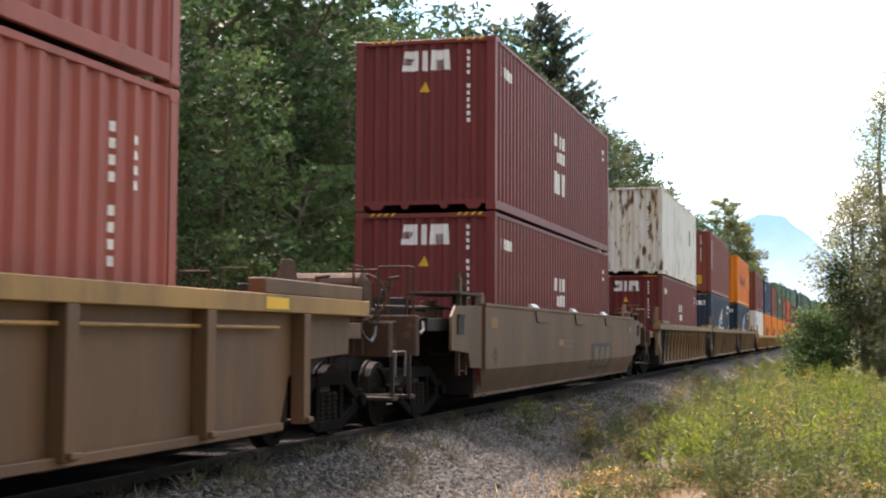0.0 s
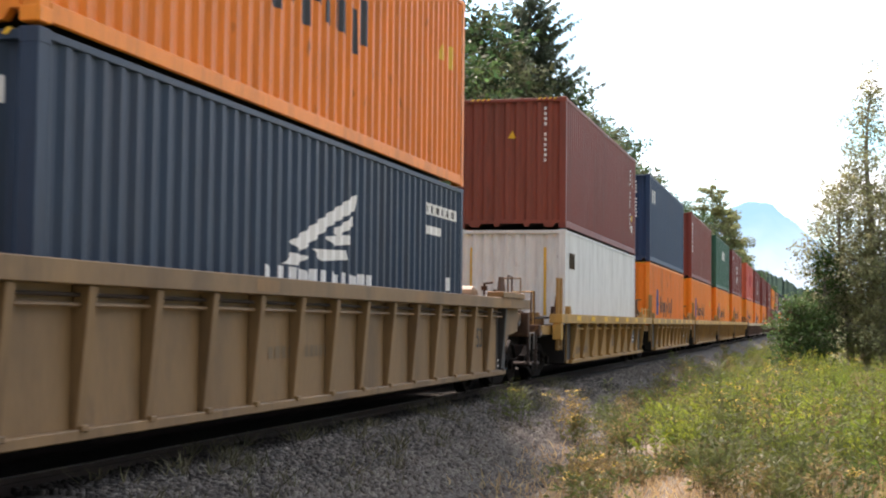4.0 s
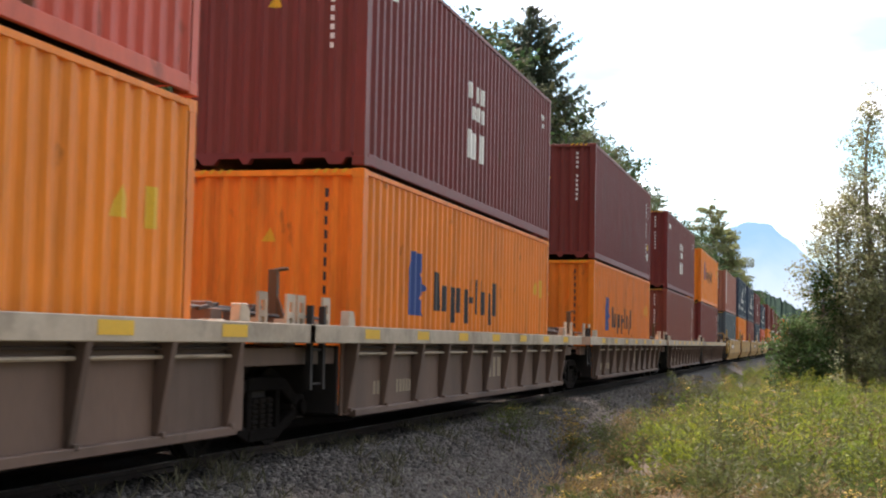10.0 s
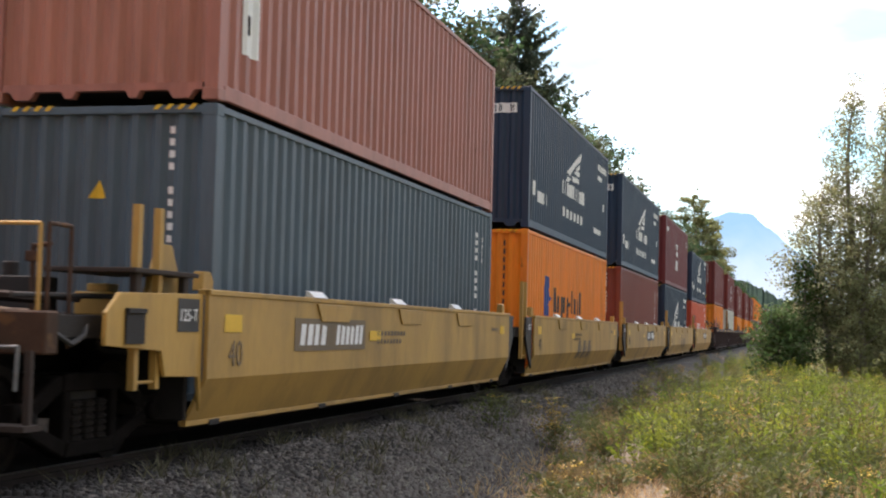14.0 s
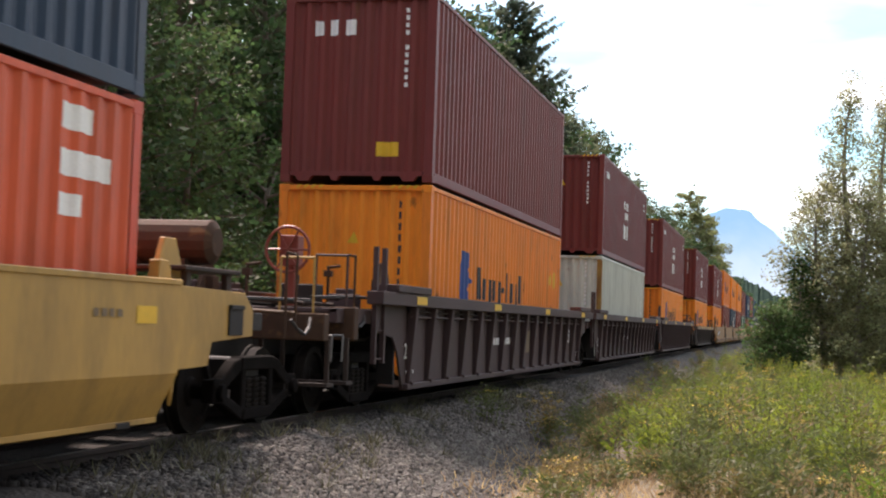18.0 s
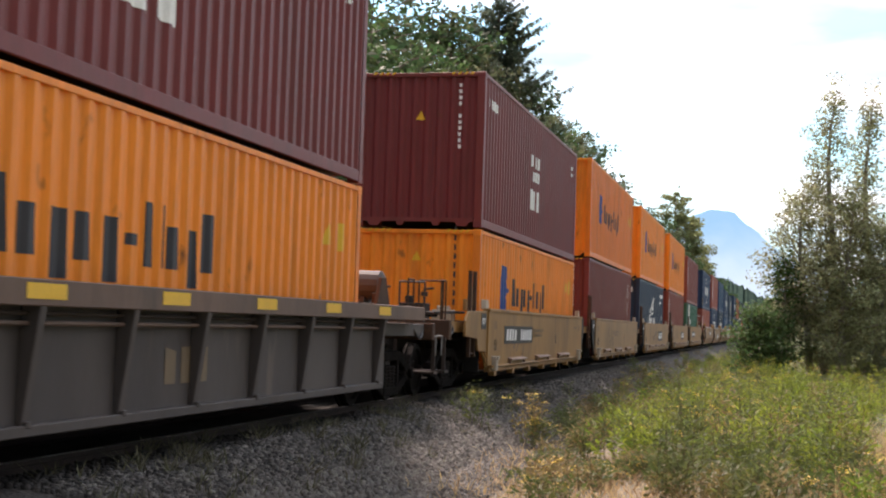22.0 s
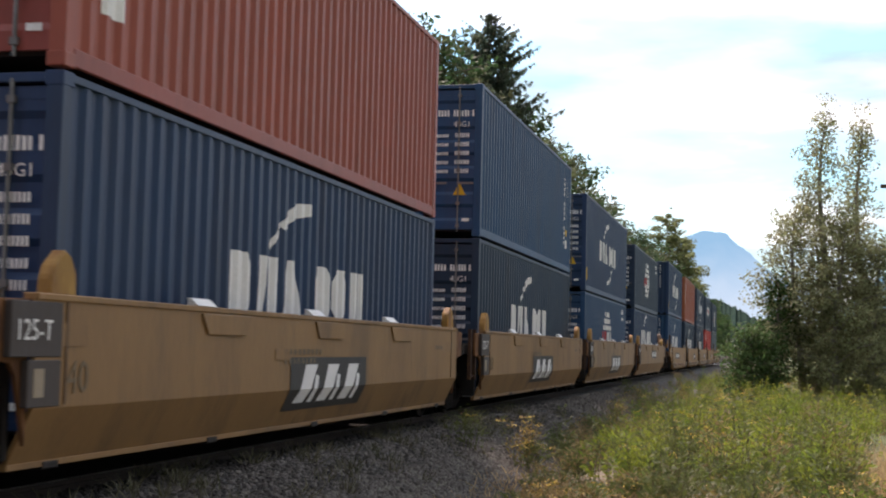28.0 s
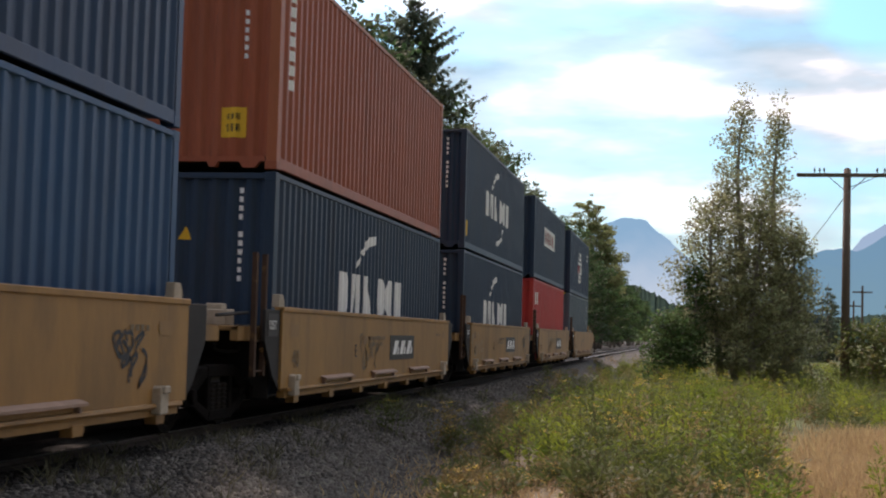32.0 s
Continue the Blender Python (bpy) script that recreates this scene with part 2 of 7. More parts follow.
M = {
    "maroon": paint("maroon_paint", (0.205, 0.035, 0.031), 0.69),
    "brown": paint("red_brown_paint", (0.255, 0.058, 0.040), 0.68),
    "pinkbrown": paint("faded_brown_paint", (0.45, 0.175, 0.125), 0.70),
    "rust_orange": paint("rust_orange_paint", (0.40, 0.110, 0.048), 0.74),
    "brick": paint("brick_red_paint", (0.36, 0.084, 0.060), 0.74),
    "orange": paint("orange_paint", (0.95, 0.265, 0.022), 0.66, 0.26),
    "coral": paint("coral_red_paint", (0.70, 0.105, 0.045), 0.72),
    "fadedred": paint("faded_red_paint", (0.72, 0.130, 0.075), 0.60, 0.45),
    "red": paint("bright_red_paint", (0.55, 0.050, 0.045), 0.66),
    "navy": paint("navy_paint", (0.018, 0.043, 0.082), 0.78),
    "blue": paint("blue_paint", (0.018, 0.052, 0.122), 0.76),
    "midblue": paint("mid_blue_paint", (0.016, 0.072, 0.165), 0.76),
    "greyblue": paint("grey_blue_paint", (0.085, 0.125, 0.155), 0.76),
    "green": paint("green_paint", (0.022, 0.130, 0.085), 0.74),
    "white": paint("white_paint", (0.72, 0.74, 0.74), 0.70, 0.3),
    "rusty": material("rusted_white_paint", (0.80, 0.81, 0.80), (0.66, 0.55, 0.36), rough=0.6, scale=2.4, fine=24, stretch=(1, 1, 0.30), amount=0.8,
                      spots=(0.15, 0.055, 0.018), spot_scale=5.5, spot_at=0.54, bump=0.08),
    "rusty_side": material("rust_streaked_white_paint", (0.74, 0.76, 0.76), (0.62, 0.60, 0.54), rough=0.6, scale=1.6, fine=24, stretch=(1, 1.6, 0.24),
                           spots=(0.20, 0.10, 0.045), spot_scale=3.4, spot_at=0.60, bump=0.06),
    "cream": paint("cream_paint", (0.62, 0.64, 0.57), 0.72, 0.3),
    # near-black steel: the shade under the cars is put into its colour
    "truck_steel": material("shade_dark_cast_steel", (0.006, 0.005, 0.0045), (0.013, 0.010, 0.009), rough=0.9, scale=3.5, fine=30, bump=0.3, spots=(0.006, 0.005, 0.004), spot_scale=4.0, spot_at=0.50, spec=0.06),
    # grime on steel, taken darker still for shade under and between the cars
    "grime": material("shaded_grimy_steel", (0.010, 0.008, 0.007), (0.022, 0.017, 0.014), rough=0.75, scale=2.5, bump=0.2),
    "black": material("black_paint", (0.022, 0.022, 0.024), (0.05, 0.045, 0.04), rough=0.6, scale=2.0, bump=0.1),
    "tan": material("tan_paint", (0.265, 0.158, 0.066), (0.160, 0.096, 0.044), rough=0.6, scale=0.9, fine=22, stretch=(1, 1, 0.3), amount=0.9, bump=0.08,
                    spots=(0.10, 0.055, 0.03), spot_scale=1.5, spot_at=0.66, dirt=0.55),
    "tan_grey": material("grimy_tan_paint", (0.165, 0.094, 0.046), (0.108, 0.062, 0.033), rough=0.65, scale=0.8, fine=22, stretch=(1, 1, 0.3), amount=0.9, bump=0.08,
                         spots=(0.09, 0.055, 0.035), spot_scale=1.4, spot_at=0.64, dirt=0.60),
    "yellow_tan": material("yellow_tan_paint", (0.51, 0.296, 0.068), (0.38, 0.220, 0.056), rough=0.6, scale=0.9, fine=22, stretch=(1, 1, 0.3), amount=0.9, bump=0.08,
                           spots=(0.16, 0.095, 0.04), spot_scale=1.3, spot_at=0.70, dirt=0.50),
    "orange_tan": material("orange_tan_paint", (0.320, 0.174, 0.062), (0.238, 0.127, 0.048), rough=0.6, scale=0.9, fine=22, stretch=(1, 1, 0.3), amount=0.9, bump=0.08,
                           spots=(0.13, 0.07, 0.03), spot_scale=1.3, spot_at=0.66, dirt=0.55),
    "mustard": material("mustard_paint", (0.390, 0.218, 0.058), (0.275, 0.156, 0.048), rough=0.6, scale=0.9, fine=22, stretch=(1, 1, 0.3), amount=0.9, bump=0.08,
                        spots=(0.12, 0.07, 0.03), spot_scale=1.4, spot_at=0.64, dirt=0.60),
    "umber": material("grimy_umber_paint", (0.155, 0.080, 0.033), (0.092, 0.050, 0.025), rough=0.65, scale=0.9, fine=22, stretch=(1, 1, 0.3), amount=0.9, bump=0.08,
                      spots=(0.19, 0.115, 0.045), spot_scale=0.9, spot_at=0.64, dirt=0.60),
    "honey_tan": material("honey_tan_paint", (0.370, 0.190, 0.052), (0.265, 0.138, 0.044), rough=0.6, scale=0.9, fine=22, stretch=(1, 1, 0.3), amount=0.9, bump=0.08,
                          spots=(0.14, 0.08, 0.035), spot_scale=1.4, spot_at=0.68, dirt=0.50),
    "darkbrown": material("dark_brown_paint", (0.050, 0.026, 0.026), (0.070, 0.039, 0.040), rough=0.7, scale=0.8, fine=22, stretch=(1, 1, 0.3), amount=0.9, bump=0.08, dirt=0.50),
    "greybrown": material("weathered_grey_brown_paint", (0.172, 0.105, 0.075), (0.105, 0.066, 0.050), rough=0.7, scale=0.8, fine=20, stretch=(1, 1, 0.3),
                          amount=0.9, bump=0.1, spots=(0.085, 0.06, 0.045), spot_scale=1.5, spot_at=0.62, dirt=0.55),
    "step_wood": material("worn_pinkish_step", (0.34, 0.22, 0.165), (0.22, 0.14, 0.10), rough=0.75, scale=3.0, fine=30, bump=0.1),
    "soot_grey": material("sooty_grey_paint", (0.080, 0.066, 0.060), (0.048, 0.040, 0.038), rough=0.72, scale=0.9, fine=22, stretch=(1, 1, 0.3), amount=0.9, bump=0.08, spots=(0.13, 0.10, 0.085), spot_scale=2.2, spot_at=0.64, dirt=0.50),
    "rust": material("rusted_steel", (0.200, 0.082, 0.024), (0.110, 0.046, 0.020), rough=0.85, scale=5.0, fine=40, bump=0.3, amount=1.0),
    "ochre_rust": material("rust_stained_yellow_post", (0.42, 0.24, 0.05), (0.20, 0.085, 0.025), rough=0.7, scale=5.0, fine=30, bump=0.15, stretch=(1, 1, 0.4), amount=1.0),
    "chalk": material("chalky_white_chord_paint", (0.53, 0.455, 0.355), (0.34, 0.265, 0.19), rough=0.7, scale=1.6, fine=24, bump=0.08, dirt=0.60),
    "mark_white": material("white_marking_paint", (0.86, 0.86, 0.85), (0.74, 0.74, 0.72), rough=0.6, scale=3, bump=0.03),
    "mark_dark": material("dark_marking_paint", (0.022, 0.024, 0.032), (0.04, 0.04, 0.045), rough=0.6, scale=3, bump=0.03),
    "mark_chalk": material("faded_chalk_paint", (0.36, 0.30, 0.22), (0.30, 0.22, 0.14), rough=0.8, scale=3, bump=0.03),
    "mark_faint": material("worn_marking_paint", (0.16, 0.115, 0.07), (0.22, 0.15, 0.08), rough=0.7, scale=3, bump=0.03),
    "mark_blue": material("blue_marking_paint", (0.016, 0.060, 0.26), (0.03, 0.08, 0.25), rough=0.6, scale=3, bump=0.03),
    "mark_red": material("red_marking_paint", (0.55, 0.04, 0.04), rough=0.6, scale=3, bump=0.03),
    "mark_yellow": material("yellow_label_film", (0.80, 0.47, 0.02), (0.70, 0.40, 0.02), rough=0.5, scale=4, bump=0.02),
    "rod": material("galvanised_rod", (0.22, 0.22, 0.22), (0.12, 0.11, 0.10), rough=0.5, metal=0.6, scale=6),
    "brake_brown": material("grimy_brown_gear", (0.080, 0.044, 0.028), (0.045, 0.027, 0.019), rough=0.8, scale=4.0, fine=30, bump=0.15, spots=(0.14, 0.075, 0.035), spot_scale=5.0, spot_at=0.60, spec=0.2),
    "rail_side": material("rusty_rail_steel", (0.030, 0.019, 0.014), (0.050, 0.032, 0.024), rough=0.85, scale=3, bump=0.1),
    "rail": material("polished_rail_steel", (0.30, 0.29, 0.28), (0.14, 0.10, 0.08), rough=0.35, metal=0.8, scale=2),
    # wheel steel darkened to hold the shade beneath the cars
    "wheel": material("shaded_oily_wheel_steel", (0.012, 0.010, 0.009), (0.024, 0.019, 0.015), rough=0.75, spec=0.12, scale=4),
    "tie": material("creosoted_timber", (0.035, 0.027, 0.022), (0.060, 0.047, 0.038), rough=0.85, scale=6, stretch=(0.3, 2, 2), bump=0.3),
    "stone": material("grey_ballast_stone", (0.068, 0.062, 0.055), (0.150, 0.138, 0.122), rough=0.9, scale=9, fine=60, bump=0.2, island=0.5),
    # oily stone near the rails, its colour darkened for the train's shade
    "oily_stone": material("shade_darkened_stone", (0.020, 0.018, 0.016), (0.038, 0.033, 0.029), rough=0.85, scale=9, fine=60, bump=0.2, island=0.5),
    "bark": material("grey_bark", (0.12, 0.095, 0.075), (0.20, 0.17, 0.14), rough=0.9, scale=5, stretch=(1, 1, 0.3), bump=0.4),
    "palebark": material("pale_birch_bark", (0.30, 0.28, 0.25), (0.15, 0.13, 0.11), rough=0.85, scale=5, bump=0.3),
    "pole": material("weathered_pole_timber", (0.105, 0.075, 0.058), (0.17, 0.125, 0.098), rough=0.85, scale=7, stretch=(1, 1, 0.12), bump=0.3),
    "leaf": material("broad_leaf", (0.066, 0.125, 0.042), (0.105, 0.160, 0.062), rough=0.55, scale=0.5, fine=9, bump=0.0, island=0.45, spec=0.2, translucent=0.5),
    "leaf_olive": material("grey_olive_leaf", (0.085, 0.108, 0.054), (0.120, 0.138, 0.072), rough=0.6, scale=0.5, fine=9, bump=0.0, island=0.5, spec=0.2, translucent=0.5),
    "leaf_poplar": material("pale_poplar_leaf", (0.185, 0.215, 0.095), (0.24, 0.255, 0.12), rough=0.55, scale=0.5, fine=9, bump=0.0, island=0.45, spec=0.2, translucent=0.5),
    "leaf_dark": material("dark_broad_leaf", (0.042, 0.086, 0.034), (0.070, 0.115, 0.046), rough=0.55, scale=0.5, fine=9, bump=0.0, island=0.45, spec=0.2, translucent=0.42),
    "leaf_dry": material("olive_late_summer_leaf", (0.270, 0.290, 0.155), (0.360, 0.350, 0.215), rough=0.6, scale=0.6, fine=9, bump=0.0, island=0.5, spec=0.2, translucent=0.62),
    "needle": material("fir_needles", (0.110, 0.150, 0.105), (0.135, 0.170, 0.115), rough=0.6, scale=0.6, fine=9, bump=0.0, island=0.45, spec=0.2, translucent=0.6),
    "weed": material("weed_leaf", (0.105, 0.182, 0.023), (0.270, 0.305, 0.040), rough=0.6, scale=1.1, fine=7, bump=0.0, island=0.12, amount=1.0, spots=(0.30, 0.205, 0.055), spot_scale=1.0, spot_at=0.66, translucent=0.55),
    "weed_stem": material("dry_brown_stalk", (0.110, 0.105, 0.040), (0.085, 0.065, 0.032), rough=0.8, scale=2.0, fine=20, bump=0.0),
    "weed_brown": material("withered_weed_leaf", (0.270, 0.190, 0.095), (0.180, 0.150, 0.060), rough=0.7, scale=1.6, fine=7, bump=0.0, island=0.3, amount=1.0, translucent=0.45),
    "weed_dark": material("olive_weed_leaf", (0.066, 0.100, 0.030), (0.135, 0.152, 0.046), rough=0.6, scale=1.5, fine=7, bump=0.0, island=0.12, amount=1.0, spots=(0.22, 0.16, 0.06), spot_scale=1.2, spot_at=0.58, translucent=0.5),
    "flower": material("yellow_flower_heads", (0.50, 0.36, 0.035), (0.42, 0.24, 0.03), rough=0.7, scale=1.2, fine=12, bump=0.0, island=0.3, translucent=0.2),
    "verge_grass": material("dusty_verge_grass", (0.085, 0.090, 0.048), (0.150, 0.130, 0.080), rough=0.7, scale=1.2, fine=12, bump=0.0, island=0.4, translucent=0.35),
    "straw": material("dry_grass", (0.45, 0.325, 0.175), (0.34, 0.24, 0.125), rough=0.8, scale=1.1, fine=14, bump=0.0, island=0.3, translucent=0.5),
    "insulator": material("brown_glazed_insulator", (0.08, 0.05, 0.035), rough=0.25, scale=6, bump=0.0),
}


def ground_material():
    """Ballast near the line, sandy gravel beside it, then soil and thin grass."""
    m = bpy.data.materials.new("ballast_and_soil")
    m.use_nodes = True
    nt = m.node_tree
    n, ln = nt.nodes.new, nt.links.new
    bs = nt.nodes["Principled BSDF"]
    bs.inputs["Roughness"].default_value = 0.95
    co, sep = n("ShaderNodeTexCoord"), n("ShaderNodeSeparateXYZ")
    ln(co.outputs["Object"], sep.inputs["Vector"])
    vor, no, fi = n("ShaderNodeTexVoronoi"), n("ShaderNodeTexNoise"), n("ShaderNodeTexNoise")
    vor.inputs["Scale"].default_value = 22.0
    no.inputs["Scale"].default_value, no.inputs["Detail"].default_value = 0.55, 6
    fi.inputs["Scale"].default_value, fi.inputs["Detail"].default_value = 30, 4
    for node in (vor, no, fi):
        ln(co.outputs["Object"], node.inputs["Vector"])
    stone = n("ShaderNodeValToRGB")
    e = stone.color_ramp.elements
    e[0].position, e[0].color = 0.0, (0.040, 0.036, 0.031, 1)
    e[1].position, e[1].color = 1.0, (0.140, 0.126, 0.108, 1)
    ln(vor.outputs["Color"], stone.inputs["Fac"])
    soil = n("ShaderNodeValToRGB")
    e = soil.color_ramp.elements
    e[0].position, e[0].color = 0.3, (0.105, 0.086, 0.055, 1)
    e[1].position, e[1].color = 0.7, (0.235, 0.190, 0.135, 1)
    ln(fi.outputs["Fac"], soil.inputs["Fac"])
    edge, wob = n("ShaderNodeMath"), n("ShaderNodeMath")
    wob.operation, wob.inputs[1].default_value, wob.inputs[2].default_value = "MULTIPLY_ADD", 1.3, -0.65
    ln(no.outputs["Fac"], wob.inputs[0])
    edge.operation = "ADD"
    ln(sep.outputs["X"], edge.inputs[0])
    ln(wob.outputs["Value"], edge.inputs[1])
    right, left = n("ShaderNodeMapRange"), n("ShaderNodeMapRange")
    for node, a, b in ((right, -3.2, -2.3), (left, -10.2, -11.2)):
        node.inputs["From Min"].default_value, node.inputs["From Max"].default_value = a, b
        ln(edge.outputs["Value"], node.inputs["Value"])
    side = n("ShaderNodeMath")
    side.operation = "MAXIMUM"
    ln(right.outputs["Result"], side.inputs[0])
    ln(left.outputs["Result"], side.inputs[1])
    mx = n("ShaderNodeMix")
    mx.data_type = "RGBA"
    ln(side.outputs["Value"], mx.inputs["Factor"])
    ln(stone.outputs["Color"], mx.inputs["A"])
    ln(soil.outputs["Color"], mx.inputs["B"])
    # train's shade painted in between and beside the rails, over oily brake dust
    near, track_shade = n("ShaderNodeMapRange"), n("ShaderNodeMix")
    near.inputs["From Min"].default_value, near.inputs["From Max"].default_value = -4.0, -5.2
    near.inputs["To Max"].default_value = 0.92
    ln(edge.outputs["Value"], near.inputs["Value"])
    track_shade.data_type = "RGBA"
    track_shade.inputs["B"].default_value = (0.016, 0.014, 0.012, 1)
    ln(near.outputs["Result"], track_shade.inputs["Factor"])
    ln(mx.outputs["Result"], track_shade.inputs["A"])
    # thin grass takes over away from the line, patchy at first
    far, patch, turf, meadow = n("ShaderNodeMapRange"), n("ShaderNodeMath"), n("ShaderNodeMapRange"), n("ShaderNodeMix")
    far.inputs["From Min"].default_value, far.inputs["From Max"].default_value = -3.0, 6.0
    ln(sep.outputs["X"], far.inputs["Value"])
    patch.operation = "ADD"
    ln(far.outputs["Result"], patch.inputs[0])
    ln(no.outputs["Fac"], patch.inputs[1])
    turf.inputs["From Min"].default_value, turf.inputs["From Max"].default_value = 0.62, 1.05
    ln(patch.outputs["Value"], turf.inputs["Value"])
    meadow.data_type = "RGBA"
    meadow.inputs["B"].default_value = (0.085, 0.105, 0.038, 1)
    ln(turf.outputs["Result"], meadow.inputs["Factor"])
    ln(track_shade.outputs["Result"], meadow.inputs["A"])
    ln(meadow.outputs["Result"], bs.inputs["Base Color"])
    bp = n("ShaderNodeBump")
    bp.inputs["Strength"].default_value, bp.inputs["Distance"].default_value = 0.9, 0.03
    ln(vor.outputs["Distance"], bp.inputs["Height"])
    ln(bp.outputs["Normal"], bs.inputs["Normal"])
    return m


M["ground"] = ground_material()


# ------------------------------------------------------------------ building helpers
class Geo:
    """Collects simple solids into one mesh."""

    def __init__(self):
        self.v, self.f = [], []

    def add(self, verts, faces):
        k = len(self.v)
        self.v += [tuple(p) for p in verts]
        self.f += [tuple(i + k for i in q) for q in faces]
        return self

    def box(self, x0, x1, y0, y1, z0, z1):
        v = [(x, y, z) for x in (x0, x1) for y in (y0, y1) for z in (z0, z1)]
        return self.add(v, [(0, 1, 3, 2), (4, 6, 7, 5), (0, 4, 5, 1), (2, 3, 7, 6), (0, 2, 6, 4), (1, 5, 7, 3)])

    def extr(self, poly, a, b, axis="y"):
        """Extrudes an outline: (x, z) along y, (y, z) along x, (x, y) along z."""
        put = {"y": lambda p, w: (p[0], w, p[1]), "x": lambda p, w: (w, p[0], p[1]), "z": lambda p, w: (p[0], p[1], w)}[axis]
        n = len(poly)
        v = [put(p, a) for p in poly] + [put(p, b) for p in poly]
        f = [(i, (i + 1) % n, n + (i + 1) % n, n + i) for i in range(n)]
        return self.add(v, f + [tuple(range(n))[::-1], tuple(range(n, 2 * n))])

    def cyl(self, p, q, r, n=8, r2=None):
        p, q = Vector(p), Vector(q)
        w = (q - p).normalized()
        u = w.orthogonal().normalized()
        t = w.cross(u)
        r2 = r if r2 is None else r2
        ring = [(math.cos(i * math.tau / n), math.sin(i * math.tau / n)) for i in range(n)]
        v = [p + (u * c + t * s) * r for c, s in ring] + [q + (u * c + t * s) * r2 for c, s in ring]
        f = [(i, (i + 1) % n, n + (i + 1) % n, n + i) for i in range(n)]
        return self.add(v, f + [tuple(range(n))[::-1], tuple(range(n, 2 * n))])

    def torus(self, c, r, tube, axis="y", n=20, k=6):
        v, f = [], []
        for i in range(n):
            a = i * math.tau / n
            for j in range(k):
                b = j * math.tau / k
                rr, h = r + tube * math.cos(b), tube * math.sin(b)
                p = {"y": (rr * math.cos(a), h, rr * math.sin(a)), "x": (h, rr * math.cos(a), rr * math.sin(a))}[axis]
                v.append((c[0] + p[0], c[1] + p[1], c[2] + p[2]))
        for i in range(n):
            for j in range(k):
                f.append((i * k + j, i * k + (j + 1) % k, ((i + 1) % n) * k + (j + 1) % k, ((i + 1) % n) * k + j))
        return self.add(v, f)

    def mesh(self, name, bevel=0.0, smooth=False):
        me = bpy.data.meshes.new(name)
        me.from_pydata(self.v, [], self.f)
        bm = bmesh.new()
        bm.from_mesh(me)
        bmesh.ops.recalc_face_normals(bm, faces=bm.faces)
        if bevel:
            bmesh.ops.bevel(bm, geom=bm.edges, offset=bevel, segments=1, affect="EDGES", clamp_overlap=True)
        bm.to_mesh(me)
        bm.free()
        if smooth:
            me.shade_smooth()
        return me


MESHES = {}


def cached(key, make):
    if key not in MESHES:
        MESHES[key] = make()
    return MESHES[key]


def part(name, mesh, mat, parent, label="", at=None):
    """Links a mesh as one object under a thing or a part; meshes may be shared."""
    ob = new(name, mesh)
    if not mesh.materials:
        mesh.materials.append(None)
    ob.material_slots[0].link = "OBJECT"
    ob.material_slots[0].material = M[mat] if isinstance(mat, str) else mat
    ob.parent = parent
    if at is not None:
        ob.location = at
    if label:
        tagged(ob, label)
    return ob


def thing(name, label, category, group="", at=(0, 0, 0)):
    ob = new(name)
    ob.empty_display_size = 0.3
    ob.location = at
    return tagged(ob, label, category, group)


# ------------------------------------------------------------------ track and ground
TRACK_X = -6.47


def ground_height(x, y):
    c = abs(x - TRACK_X)
    pts = ((0.0, -0.165), (0.84, -0.165), (0.92, -0.085), (1.45, -0.075), (1.85, -0.14), (2.9, -0.58), (3.6, -0.66), (5.2, -0.48), (9.0, -0.42), (30.0, -0.3), (60, 0.4), (120, 1.5), (4000, 5.0))
    z = np.interp(c, [p[0] for p in pts], [p[1] for p in pts])
    if c > 0.95:
        z += 0.03 * noise.noise((x * 1.7, y * 1.1, 8.0))
    if c > 3.0:
        z += 0.09 * (noise.noise((x * 0.35, y * 0.35, 0.0)) + 0.5 * noise.noise((x * 1.3, y * 1.3, 4.0))) * min(1, (c - 3.0))
    return float(z)


def make_ground():
    xs = sorted({-4000, -1500, -600, -300, -150, -90, -60, -45, -36, -30, -25, -21, *np.round(np.arange(-18, 12.01, 0.35), 2).tolist(),
                 14, 17, 21, 26, 32, 40, 55, 80, 130, 300, 700, 1600, 4000})
    ys = sorted({-400, -120, -50, -20, -8, 0, *np.round(np.arange(4, 40, 0.5), 2).tolist(), *range(40, 90, 2), *range(90, 200, 8), 200, 230, 270,
                 330, 420, 560, 800, 1300, 2200, 4200})
    v = [(x, y, ground_height(x, y)) for y in ys for x in xs]
    n = len(xs)
    f = [(j * n + i, j * n + i + 1, (j + 1) * n + i + 1, (j + 1) * n + i) for j in range(len(ys) - 1) for i in range(n - 1)]
    me = bpy.data.meshes.new("ground")
    me.from_pydata(v, [], f)
    me.shade_smooth()
    ob = part("ground", me, "ground", None)
    tagged(ob, "grey ballast shoulder running into sandy soil and grass", "ground", kind="structure")


make_ground()


